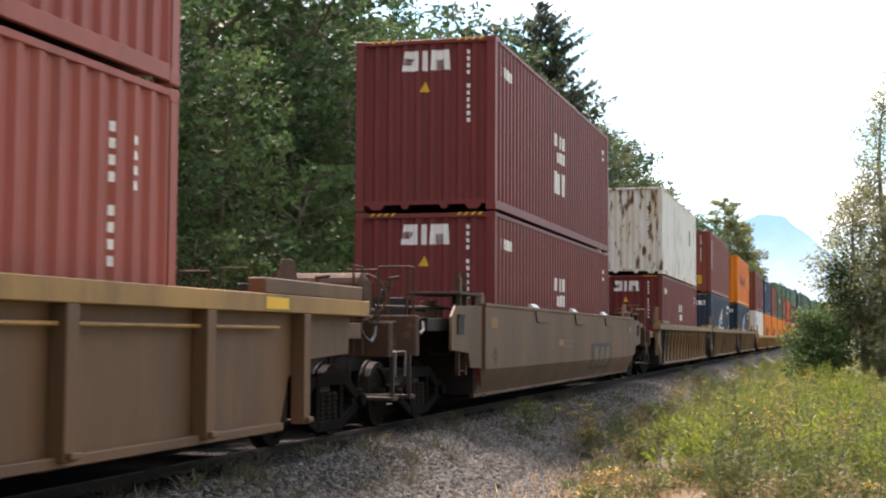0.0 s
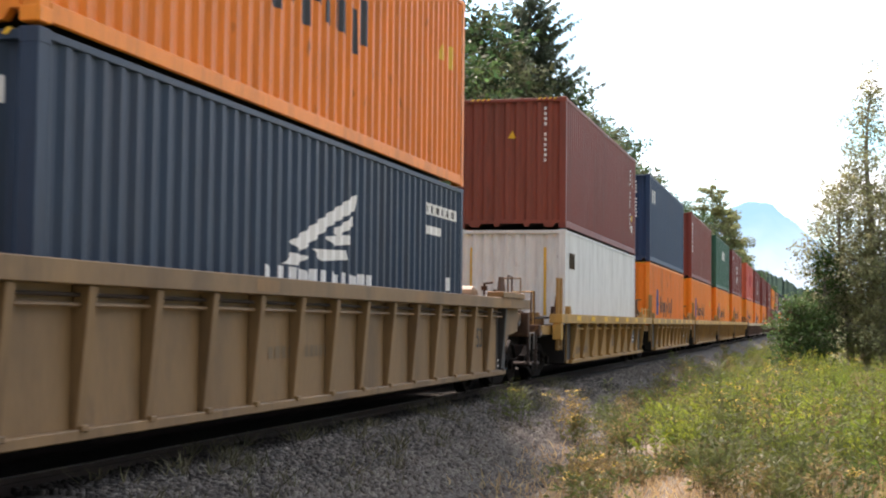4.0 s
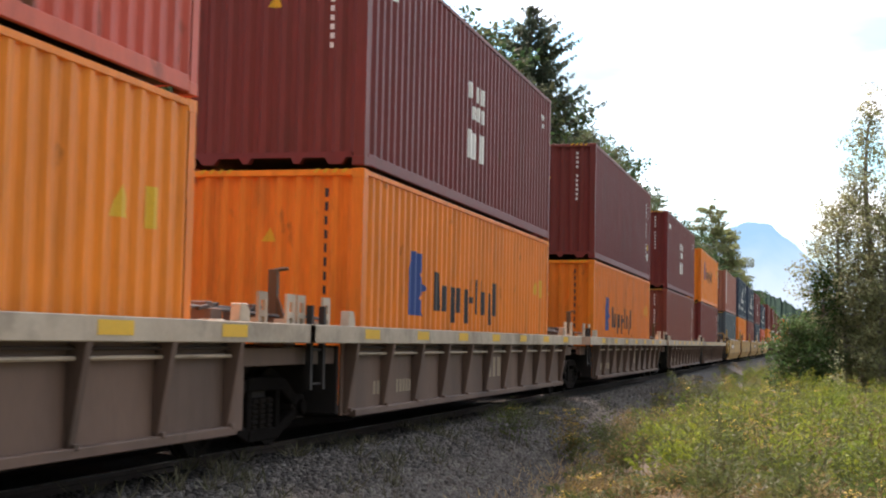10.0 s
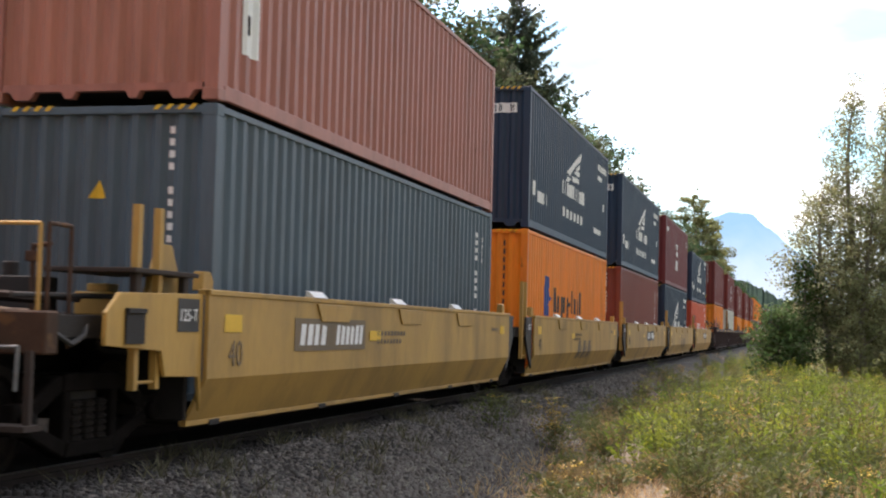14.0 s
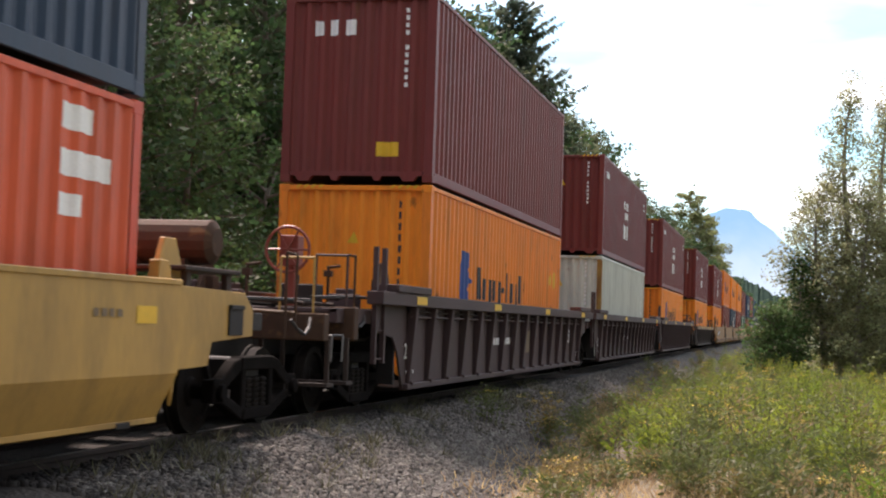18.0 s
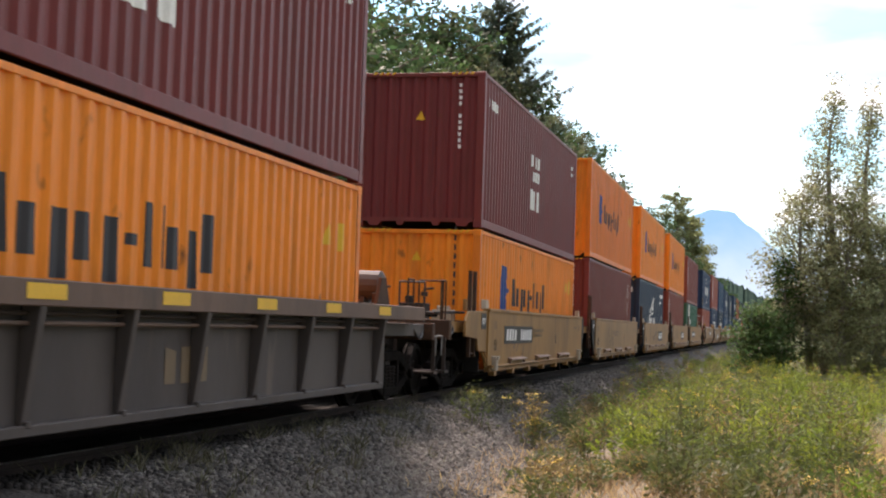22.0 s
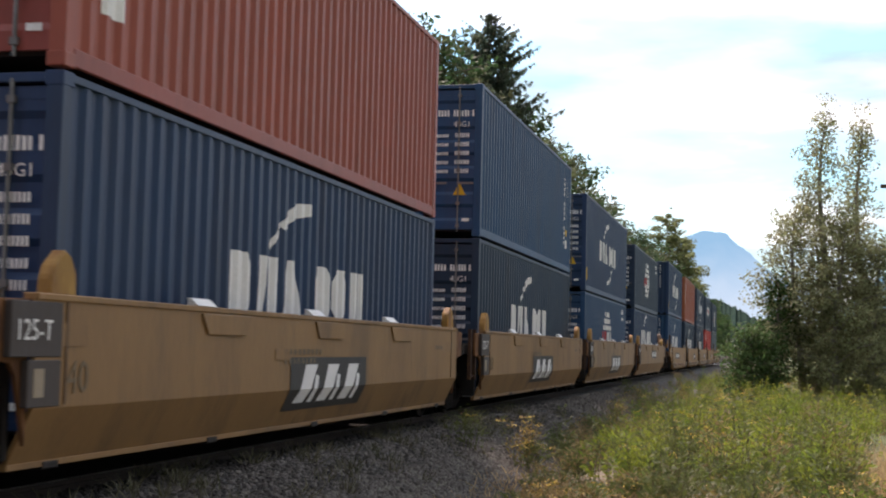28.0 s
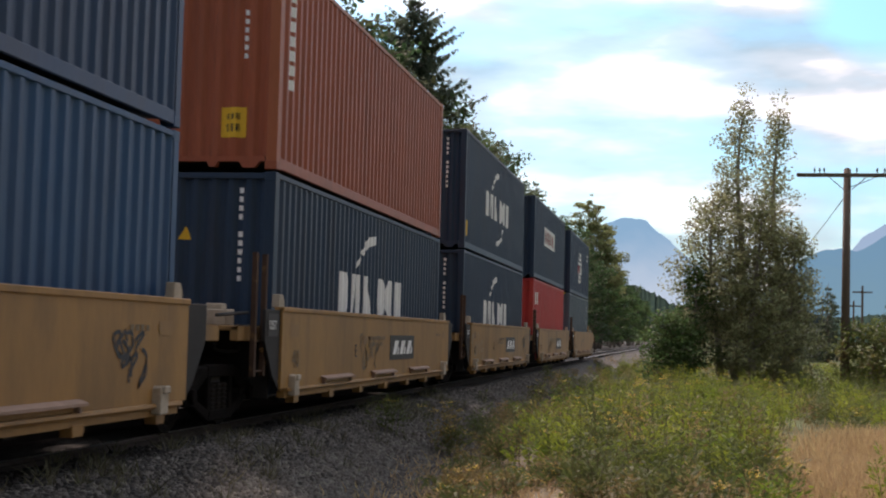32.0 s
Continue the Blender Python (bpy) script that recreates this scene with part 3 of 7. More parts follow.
def make_track():
    track = thing("railway_track", "single railway track with worn steel rails on dark timber sleepers", "railway track", at=(TRACK_X, 0, 0))
    tagged(track, kind="structure")
    prof = [(-0.075, -0.172), (0.075, -0.172), (0.075, -0.160), (0.012, -0.140), (0.010, -0.050), (0.036, -0.038), (0.036, -0.006), (0.028, 0.0),
            (-0.028, 0.0), (-0.036, -0.006), (-0.036, -0.038), (-0.010, -0.050), (-0.012, -0.140), (-0.075, -0.160)]
    rail = Geo().extr(prof, -80, 900).mesh("rail")
    for s in (-1, 1):
        r = part("rail", rail, "rail_side", track, at=(s * 0.755, 0, 0))
        part("rail_head", cached("railhead", lambda: Geo().box(-0.026, 0.026, -80, 900, 0.0, 0.003).mesh("rail_head")), "rail", r, "polished running surface of the rail")
    tie = Geo().box(-1.28, 1.28, -0.11, 0.11, -0.34, -0.176).mesh("sleeper", 0.012)
    for i in range(210):
        part("sleeper", tie, "tie", track, at=(random.uniform(-0.03, 0.03), 3.0 + i * 0.52 + random.uniform(-0.02, 0.02), 0))


# ------------------------------------------------------------------ shipping containers
LENGTH, HALF = 12.19, 1.219
HIGH, LOW = 2.896, 2.591
DECK = 0.335         # underside of a lower container above the rails


def corrugation(a, b, pitch, depth):
    """Breakpoints (along, inward) of a trapezoid corrugation between a and b."""
    n = max(1, round((b - a) / pitch))
    p = (b - a) / n
    out = [(a, 0.0)]
    for i in range(n):
        o = a + i * p
        out += [(o + 0.13 * p, 0.0), (o + 0.37 * p, depth), (o + 0.63 * p, depth), (o + 0.87 * p, 0.0)]
    return out + [(b, 0.0)]


SIDE = corrugation(0.16, LENGTH - 0.16, 0.278, 0.036)
SMOOTH = corrugation(0.16, LENGTH - 0.16, 0.22, 0.007)
END = corrugation(-1.09, 1.09, 0.245, 0.045)
PLAIN_END = corrugation(-1.09, 1.09, 0.2, 0.03)


def sheet(prof, z0, z1, put):
    g = Geo()
    v, n = [], len(prof)
    for u, o in prof:
        v += [put(u, o, z0), put(u, o, z1)]
    return g.add(v, [(2 * i, 2 * i + 2, 2 * i + 3, 2 * i + 1) for i in range(n - 1)])


def side_at(sign):
    return lambda u, o, z: (sign * (HALF - 0.012 - o), u, z)


def front_at(u, o, z):
    return (u, 0.03 + o, z)


def clip(poly, k, lim, keep):
    out = []
    for a, b in zip(poly, poly[1:] + poly[:1]):
        ia, ib = (a[k] - lim) * keep >= -1e-9, (b[k] - lim) * keep >= -1e-9
        if ia:
            out.append(a)
        if ia != ib:
            t = (lim - a[k]) / (b[k] - a[k])
            out.append((a[0] + (b[0] - a[0]) * t, a[1] + (b[1] - a[1]) * t))
    return out


def painted(polys, prof, put, lift=0.004):
    """Paint marks that follow the corrugation: convex outlines (along, height) cut at every fold."""
    g = Geo()
    for poly in polys:
        lo, hi = min(p[0] for p in poly), max(p[0] for p in poly)
        for (a, oa), (b, ob) in zip(prof, prof[1:]):
            if b <= lo or a >= hi:
                continue
            q = clip(clip(list(poly), 0, a, 1), 0, b, -1)
            if len(q) >= 3:
                v = [put(u, oa + (ob - oa) * (u - a) / (b - a) - lift, z) for u, z in q]
                g.add(v, [tuple(range(len(v)))])
    return g


def rect(u0, u1, z0, z1):
    return [(u0, z0), (u1, z0), (u1, z1), (u0, z1)]


def blocks(u0, u1, z0, z1, n, gap=0.22, bar=0.34, lean=0.0, seed=1):
    """A row of n plain bars that stand for writing."""
    rnd = random.Random(seed * 31 + n)
    out, step, h = [], (u1 - u0) / n, z1 - z0
    for i in range(n):
        a = u0 + i * step
        b = a + step * (1 - gap) * rnd.uniform(0.72, 0.95)
        out.append([(a, z0), (b, z0), (b + lean * h, z1 - h * rnd.choice((0, 0, 0.12))), (a + lean * h, z1)])
    return out


def side_marks(kind, h):
    """Marks on the camera's side wall: a list of (part name, paint, outlines)."""
    W, D = "mark_white", "mark_dark"
    if kind in ("zim", "zimside"):
        return [("marking", W, blocks(0.45, 1.35, 2.30, 2.48, 4) + blocks(11.2, 11.6, 2.36, 2.46, 4) + blocks(11.3, 11.6, 2.20, 2.28, 3)),
                ("marking", W, blocks(5.3, 6.5, 1.76, 2.02, 3, 0.3) + blocks(5.45, 6.5, 1.45, 1.68, 3, 0.3)),
                ("emblem", W, blocks(5.3, 6.6, 0.80, 1.26, 2, 0.12, 0.42))]
    if kind in ("hl", "hlworn"):
        word = []
        for u, w, lo, hi in ((3.40, 0.42, 0, 1), (3.88, 0.36, 0, 0.68), (4.30, 0.36, -0.28, 0.68), (4.72, 0.36, 0, 0.68), (5.14, 0.36, -0.28, 0.68),
                             (5.90, 0.30, 0, 1), (6.24, 0.10, 0, 1), (6.40, 0.36, 0, 0.68), (6.80, 0.30, -0.28, 0.68), (7.16, 0.34, 0, 1)):
            z0, z1 = 1.25 + lo * 0.56, 1.25 + hi * 0.56
            word.append([(u, z0), (u + max(0.10, w * 0.74), z0), (u + max(0.10, w * 0.66), z1), (u, z1)])
        word.append(rect(5.58, 5.82, 1.42, 1.52))
        emblem = [[(2.05, 1.16), (2.60, 1.16), (2.60, 2.02), (2.22, 2.04), (2.05, 1.80)], [(2.60, 1.42), (2.96, 1.54), (2.60, 1.72)],
                  [(2.60, 1.74), (2.78, 1.78), (2.70, 2.02), (2.60, 2.02)], [(2.60, 1.16), (2.84, 1.16), (2.72, 1.38), (2.60, 1.38)]]
        out = [("emblem", "mark_blue", emblem), ("lettering", D, word)]
        if kind == "hl":
            out.append(("label", "mark_yellow", [[(10.75, 1.75), (11.05, 1.75), (10.90, 2.02)], rect(11.35, 11.5, 1.70, 2.05)]))
        return out
    if kind in ("nyk", "nyksmall"):
        z = 0.0 if kind == "nyk" else 0.05
        wing = [[(u, v + z) for u, v in q] for q in (
            ((4.95, 1.66), (5.25, 1.57), (6.20, 1.92), (6.20, 2.08)), ((6.20, 1.92), (7.00, 2.14), (7.05, 2.34), (6.20, 2.08)), ((6.25, 1.86), (6.45, 1.81), (6.98, 1.96), (6.98, 2.08)),
            ((6.02, 1.78), (6.30, 1.69), (6.90, 1.74), (6.88, 1.85)), ((5.60, 1.62), (5.90, 1.50), (6.75, 1.55), (6.72, 1.66)), ((4.75, 1.42), (5.15, 1.42), (5.50, 1.53), (4.98, 1.55)))]
        out = [("emblem", W, wing), ("lettering", W, blocks(4.25, 7.85, 1.08 + z, 1.40 + z, 11, 0.25, 0.36, seed=5)),
               ("marking", W, [rect(10.1, 11.83, 2.36, 2.52), rect(10.1, 10.9, 2.08, 2.20)] + blocks(11.2, 11.5, 1.3, 1.5, 2)),
               ("marking", D, blocks(10.2, 11.75, 2.39, 2.49, 11, 0.3, 0.3))]
        if kind == "nyksmall":
            out.append(("marking", W, blocks(0.5, 0.95, 0.72, 1.02, 1) + blocks(1.15, 2.3, 0.62, 0.86, 5) + blocks(4.3, 7.6, 0.60, 0.82, 6) + blocks(9.5, 11.2, 0.58, 0.72, 7)))
        return out
    if kind == "cma":
        word = []
        for i, u in enumerate((3.50, 4.28, 5.10, 6.22, 6.96, 7.68)):
            w = 0.62
            if i in (1, 5):
                word += [[(u, 1.12), (u + 0.22, 1.12), (u + 0.30, 1.78), (u + 0.08, 1.78)], [(u + 0.38, 1.12), (u + 0.60, 1.12), (u + 0.62, 1.78), (u + 0.38, 1.78)]]
            elif i == 2:
                word.append([(u, 1.12), (u + 0.62, 1.12), (u + 0.42, 1.78), (u + 0.20, 1.78)])
            else:
                word.append([(u + 0.10, 1.12), (u + 0.48, 1.12), (u + 0.56, 1.24), (u + 0.56, 1.66), (u + 0.48, 1.78), (u + 0.10, 1.78), (u, 1.62), (u, 1.28)])
        arc = [[(4.6, 1.86), (4.72, 1.86), (5.05, 2.16), (4.98, 2.18)], [(4.98, 2.16), (5.1, 2.10), (5.6, 2.34), (5.45, 2.44)], [(5.45, 2.44), (5.55, 2.28), (6.1, 2.36), (6.1, 2.50)]]
        low = [[(6.9, 0.98), (7.1, 0.98), (6.9, 0.74), (6.8, 0.76)], [(6.9, 0.78), (7.0, 0.70), (6.4, 0.52), (6.3, 0.60)], [(6.4, 0.64), (6.4, 0.50), (5.8, 0.42), (5.8, 0.56)]]
        return [("lettering", W, word), ("emblem", W, arc + low), ("label", "mark_yellow", [rect(0.24, 0.42, 0.33, 0.70)])]
    if kind == "globe":
        ring = []
        for i, z in enumerate((0.66, 0.86, 1.06, 1.54, 1.76, 1.98)):
            half = 1.15 * math.sqrt(max(0.05, 1 - ((z + 0.09 - 1.40) / 0.86) ** 2))
            for k in range(4):
                a, b = 6.05 + half * (k / 2 - 1), 6.05 + half * (k / 2 - 0.56 - 0.06 * ((i + k) % 2))
                ring.append([(a + 0.03, z), (b, z), (b - 0.02, z + 0.16), (a + 0.01, z + 0.16)])
        return [("emblem", W, ring + blocks(6.0, 7.3, 1.12, 1.50, 3)), ("emblem", "mark_red", blocks(4.75, 5.95, 1.12, 1.50, 3)), ("marking", W, blocks(10.6, 11.4, 2.2, 2.36, 5) + blocks(10.8, 11.3, 1.98, 2.10, 3))]
    if kind == "vert":
        return [("marking", W, [p for i in range(7) for p in blocks(0.58, 0.80, 2.34 - i * 0.20, 2.48 - i * 0.20, 1)])]
    if kind == "slab":
        return [("marking", W, [rect(0.62, 0.98, 0.55, 2.62)]), ("marking", D, blocks(0.68, 0.92, 0.75, 0.95, 1) + blocks(0.68, 0.92, 1.55, 1.75, 1) + blocks(0.68, 0.92, 2.2, 2.45, 1))]
    if kind == "slabless":
        return [("marking", W, [[(0.45, 1.15), (0.72, 1.15), (0.82, 1.95), (0.55, 1.95)]])]
    if kind == "patch":
        return [("marking", "mark_red", [rect(4.6, 8.6, 1.2, 2.1)]), ("marking", W, blocks(11.1, 11.6, 2.3, 2.5, 3))]
    if kind == "word":
        return [("lettering", W, blocks(5.3, 7.6, 1.75, 2.25, 3, 0.2)), ("marking", W, blocks(10.8, 11.4, 0.5, 0.65, 3))]
    if kind == "corner":
        return [("lettering", W, blocks(0.7, 1.9, 2.0, 2.45, 2, 0.15))]
    if kind == "coral":
        return [("lettering", W, blocks(4.6, 7.4, 1.02, 1.45, 5)), ("marking", D, blocks(1.7, 4.0, 1.45, 1.85, 4, 0.5, 0.2)), ("marking", W, [rect(10.9, 11.4, 2.2, 2.4), rect(10.9, 11.7, 1.85, 2.05), rect(10.9, 11.3, 1.55, 1.72), rect(11.0, 11.25, 0.9, 1.15)])]
    if kind == "panel":
        return [("marking", "greyblue", [rect(9.1, 9.7, 1.5, 2.1)]), ("marking", "mark_yellow", [rect(11.5, 11.62, 1.0, 1.25)])]
    if kind == "white":
        return [("marking", "mark_faint", [rect(0.55, 1.25, 2.05, 2.40)]), ("marking", "mark_faint", blocks(0.55, 1.0, 1.15, 1.6, 1))]
    if kind == "id":
        digits = [q for i in range(15) if i % 5 != 4 for q in (rect(11.10, 11.15, 2.40 - i * 0.13, 2.48 - i * 0.13), rect(11.44, 11.49, 2.34 - i * 0.12, 2.41 - i * 0.12))[:2 if i < 5 else 1]]
        return [("marking", W, digits + [rect(11.36, 11.52, 0.62, 0.84)]), ("label", "mark_yellow", [rect(11.40, 11.50, 0.95, 1.12)])]
    if kind == "sign":
        return [("marking", W, [rect(3.6, 7.6, 1.35, 2.05)]), ("lettering", "mark_red", blocks(3.9, 7.3, 1.48, 1.92, 4))]
    if kind == "greenword":
        return [("marking", W, [rect(2.2, 3.3, 1.0, 2.5)] + blocks(3.6, 5.2, 1.35, 1.6, 5) + blocks(9.8, 11.2, 2.3, 2.5, 5))]
    return []


def end_marks(kind, h, seed):
    """Marks on the end wall that faces the camera."""
    W, D, Y = "mark_white", "mark_dark", "mark_yellow"
    digits = ("marking", W, [p for i in range(11) if i not in (4,) for p in blocks(0.71, 0.78, 2.62 - i * 0.115, 2.69 - i * 0.115, 1, 0.0, 0.3, seed=seed + i)])
    stripes = ("hazard_stripe", "mark_yellow", [[(u, h - 0.055), (u + 0.05, h - 0.055), (u + 0.10, h - 0.005), (u + 0.05, h - 0.005)]
                                                for u in (-0.95, -0.83, -0.71, -0.59, 0.56, 0.68, 0.80, 0.92)])
    tri = ("warning_label", Y, [[(-0.10, 2.00), (0.08, 2.00), (-0.01, 2.18)]])
    if kind == "zim":
        return [digits, stripes, tri, ("lettering", W, [[(-0.42, 2.36), (-0.12, 2.36), (-0.12, 2.70), (-0.36, 2.70)], rect(-0.06, 0.03, 2.36, 2.70), [(0.09, 2.36), (0.43, 2.36), (0.41, 2.70), (0.11, 2.70)]]),
                ("lettering", "maroon", [[(-0.44, 2.46), (-0.26, 2.46), (-0.19, 2.58), (-0.44, 2.58)], [(0.19, 2.36), (0.33, 2.36), (0.33, 2.54), (0.19, 2.54)]])]
    if kind in ("zimside", "id"):
        return [digits, stripes, tri]
    if kind in ("nyk", "nyksmall"):
        return [stripes, ("marking", W, [rect(-0.62, 0.92, 2.36, 2.56)]), ("marking", D, blocks(-0.58, 0.66, 2.39, 2.53, 10, 0.3, 0.25, seed=seed) + blocks(0.78, 0.90, 2.39, 2.53, 1, 0, 0.25)),
                ("label", Y, [rect(-0.38, -0.24, 1.80, 1.98)])]
    if kind in ("hl", "hlworn"):
        return [stripes, tri, ("label", D, [p for i in range(9) for p in blocks(0.70, 0.748, 2.55 - i * 0.17, 2.66 - i * 0.17, 1, 0.0, 0.3, seed=seed + i)])]
    if kind in ("vert", "patch"):
        return [digits, ("label", Y, [rect(0.43, 0.77, 0.42, 0.82)]), ("label", D, blocks(0.50, 0.70, 0.50, 0.60, 3) + blocks(0.50, 0.70, 0.66, 0.74, 3))]
    if kind == "tex":
        return [digits, ("lettering", W, blocks(-0.75, 0.0, 2.28, 2.52, 3, 0.25)), ("label", Y, [rect(0.30, 0.66, 0.40, 0.62)])]
    if kind == "cma":
        return [digits, tri, ("label", Y, [rect(-0.18, 0.08, 0.55, 0.92)])]
    if kind == "white":
        return [("marking", "mark_yellow", [rect(-0.95, -0.90, 1.0, 2.5), rect(0.72, 0.78, 1.0, 2.5)])]
    return [digits]


def casting_mesh():
    g = Geo().box(-0.081, 0.081, -0.089, 0.089, 0, 0.118)
    return g.mesh("corner_casting", 0.008)


def door_mesh(h):
    """A container door: a steel leaf pressed into shallow level folds."""
    prof = [(0.20, 0.0)]
    n = 5
    step = (h - 0.42) / n
    for i in range(n):
        z = 0.20 + i * step
        prof += [(z + 0.18 * step, 0.0), (z + 0.30 * step, 0.03), (z + 0.70 * step, 0.03), (z + 0.82 * step, 0.0)]
    prof.append((h - 0.22, 0.0))
    g = Geo()
    v = []
    for z, o in prof:
        v += [(-0.52, 0.035 + o, z), (0.52, 0.035 + o, z)]
    g.add(v, [(2 * i, 2 * i + 1, 2 * i + 3, 2 * i + 2) for i in range(len(prof) - 1)])
    g.box(-0.55, 0.55, 0.03, 0.07, 0.13, 0.20).box(-0.55, 0.55, 0.03, 0.07, h - 0.22, h - 0.12)
    g.box(-0.55, -0.52, 0.03, 0.07, 0.20, h - 0.22).box(0.52, 0.55, 0.03, 0.07, 0.20, h - 0.22)
    return g.mesh("door")


def rod_mesh(h):
    g = Geo().cyl((0, 0, 0.08), (0, 0, h - 0.06), 0.017, 6)
    for z in (0.20, 0.62, 1.25, h - 0.75, h - 0.22):
        g.box(-0.035, 0.035, -0.02, 0.03, z - 0.03, z + 0.03)
    g.box(-0.01, 0.30, -0.03, -0.012, 0.98, 1.02)
    return g.mesh("lock_rod")


def sill_mesh():
    g = Geo().box(-1.06, 1.06, 0.0, 0.10, 0.10, 0.17)
    for u in (-0.98, 0.70):
        g.extr([(u, 0.10), (u + 0.28, 0.10), (u + 0.22, 0.02), (u + 0.06, 0.02)], 0.0, 0.10)
    for u in (-0.42, 0.26):
        g.extr([(u, 0.10), (u + 0.16, 0.10), (u + 0.12, 0.03), (u + 0.04, 0.03)], 0.0, 0.10)
    return g.mesh("front_sill")


NAMES = {"maroon": "maroon", "brown": "red-brown", "pinkbrown": "faded pinkish brown", "brick": "brick-red", "orange": "orange", "coral": "coral red", "red": "bright red", "fadedred": "faded red",
         "navy": "navy blue", "blue": "dark blue", "midblue": "mid-blue", "greyblue": "grey-blue", "green": "green", "white": "white", "rust_orange": "rust-orange", "rusty": "rust-stained white", "cream": "cream"}


def container(y, z, colour, mark, tall=True, doors=False, seed=0):
    h = HIGH if tall else LOW
    smooth = colour in ("white", "rusty")
    where = "atop another" if z > 1 and doors else "stacked on another container" if z > 1 else "in a well car"
    extra = " with locked doors" if doors else ""
    box = thing("shipping_container", "%s %s shipping container%s, %s" % (NAMES[colour], "smooth" if smooth else "corrugated", extra, where), "container", "containers on the train", (TRACK_X, y, z))
    top, rail = h - 0.005, 0.16
    prof = SMOOTH if smooth else SIDE
    walls = "rusty_side" if colour == "rusty" else colour
    for s, key in ((1, "right"), (-1, "left")):
        part("side_wall", cached(("side", h, smooth, s), lambda: sheet(prof, rail, h - 0.07, side_at(s)).mesh("side_wall")), walls, box)
        part("bottom_rail", cached(("brail", s), lambda: Geo().box(min(s * 1.165, s * 1.214), max(s * 1.165, s * 1.214), 0.16, LENGTH - 0.16, 0.02, 0.165).mesh("bottom_rail", 0.006)), colour, box)
        part("top_rail", cached(("trail", s, h), lambda: Geo().box(min(s * 1.16, s * 1.217), max(s * 1.16, s * 1.217), 0.16, LENGTH - 0.16, h - 0.075, h - 0.012).mesh("top_rail", 0.006)), colour, box)
        for e, yy in ((0, 0.0), (1, LENGTH)):
            a, b = (0.0, 0.15) if e == 0 else (-0.15, 0.0)
            part("corner_post", cached(("post", s, e, h), lambda: Geo().extr([(s * 1.215, a), (s * 1.215, b), (s * 1.165, b), (s * 1.075, a + (0.05 if e == 0 else 0.15)), (s * 1.075, a if e == 0 else b)], 0.10, h - 0.10, "z").mesh("corner_post", 0.006)), "ochre_rust" if colour == "cream" else colour, box, at=(0, yy, 0))
            cm = cached("casting", casting_mesh)
            cy = 0.086 if e == 0 else -0.086
            part("corner_casting", cm, colour, box, at=(s * (HALF - 0.081), yy + cy, 0))
            part("corner_casting", cm, colour, box, at=(s * (HALF - 0.081), yy + cy, h - 0.118))
    part("roof", cached(("roof", h), lambda: Geo().add([(x, 0.1 + i * 0.136, h - 0.022 - (0.016 if i % 2 else 0)) for i in range(89) for x in (-1.17, 1.17)],
                                                        [(2 * i, 2 * i + 1, 2 * i + 3, 2 * i + 2) for i in range(88)]).mesh("roof")), colour, box)
    part("floor", cached("floor", lambda: Geo().box(-1.15, 1.15, 0.1, LENGTH - 0.1, 0.10, 0.16).mesh("floor")), "grime", box)
    part("header", cached(("header", h), lambda: Geo().box(-1.06, 1.06, 0.005, 0.08, h - 0.09, h - 0.015).mesh("header", 0.006)), colour, box)
    part("rear_wall", cached(("rear", h), lambda: Geo().box(-1.1, 1.1, LENGTH - 0.08, LENGTH - 0.03, 0.1, h - 0.04).mesh("rear_wall")), colour, box)
    rnd = random.Random(seed)
    if doors:
        for s in (-1, 1):
            leaf = part("door", cached(("door", h), lambda: door_mesh(h)), colour, box, at=(s * 0.555, 0, 0))
            for u in (-0.30, 0.22):
                part("lock_rod", cached(("rod", h), lambda: rod_mesh(h)), "rod", leaf, "galvanised lock rod", at=(u * s, 0.012, 0))
        flat = [(-1.1, 0.0), (1.1, 0.0)]
        lines = blocks(0.36, 0.60, h - 0.62, h - 0.50, 4, seed=seed) + blocks(0.66, 0.98, h - 0.62, h - 0.50, 6, seed=seed + 2) + blocks(1.02, 1.08, h - 0.62, h - 0.50, 1)
        for k in range(5):
            lines += blocks(0.34, 0.58, h - 1.02 - k * 0.17, h - 0.96 - k * 0.17, 6, seed=k) + blocks(0.70, 0.98, h - 1.02 - k * 0.17, h - 0.94 - k * 0.17, 7, seed=k + 9)
        lines += [rect(0.86, 1.0, 0.28, 0.34)]
        tagged(part("marking", painted(lines, flat, lambda u, o, zz: (u, 0.028 + o, zz)).mesh("marking"), "mark_white", box), kind="stuff")
        writing("42G1" if not tall else "45G1", 0.15, (0.66, 0.022, h - 0.82), box)
        part("warning_label", painted([[(0.68, 0.78), (0.92, 0.78), (0.80, 1.02)]], flat, lambda u, o, zz: (u, 0.030 + o, zz)).mesh("warning_label"), "mark_yellow", box)
    else:
        ep = PLAIN_END if colour == "rusty" else END
        part("front_wall", cached(("front", h, colour == "rusty"), lambda: sheet(ep, 0.16, h - 0.085, front_at).mesh("front_wall")), colour, box)
        part("front_sill", cached("sill", sill_mesh), colour, box)
        for name, mat, polys in end_marks(mark, h, seed):
            flatmark = name == "hazard_stripe"
            use = [(-1.1, -0.035), (1.1, -0.035)] if flatmark else ep
            tagged(part(name, cached(("em", mark, name, mat, h, colour == "rusty", seed % 4, len(polys)), lambda: painted(polys, use, front_at).mesh(name)), mat, box), kind="stuff")
    for name, mat, polys in side_marks(mark, h):
        tagged(part(name, cached(("sm", mark, name, mat, len(polys), smooth), lambda: painted(polys, prof, side_at(1)).mesh(name)), mat, box), kind="stuff")
    return box


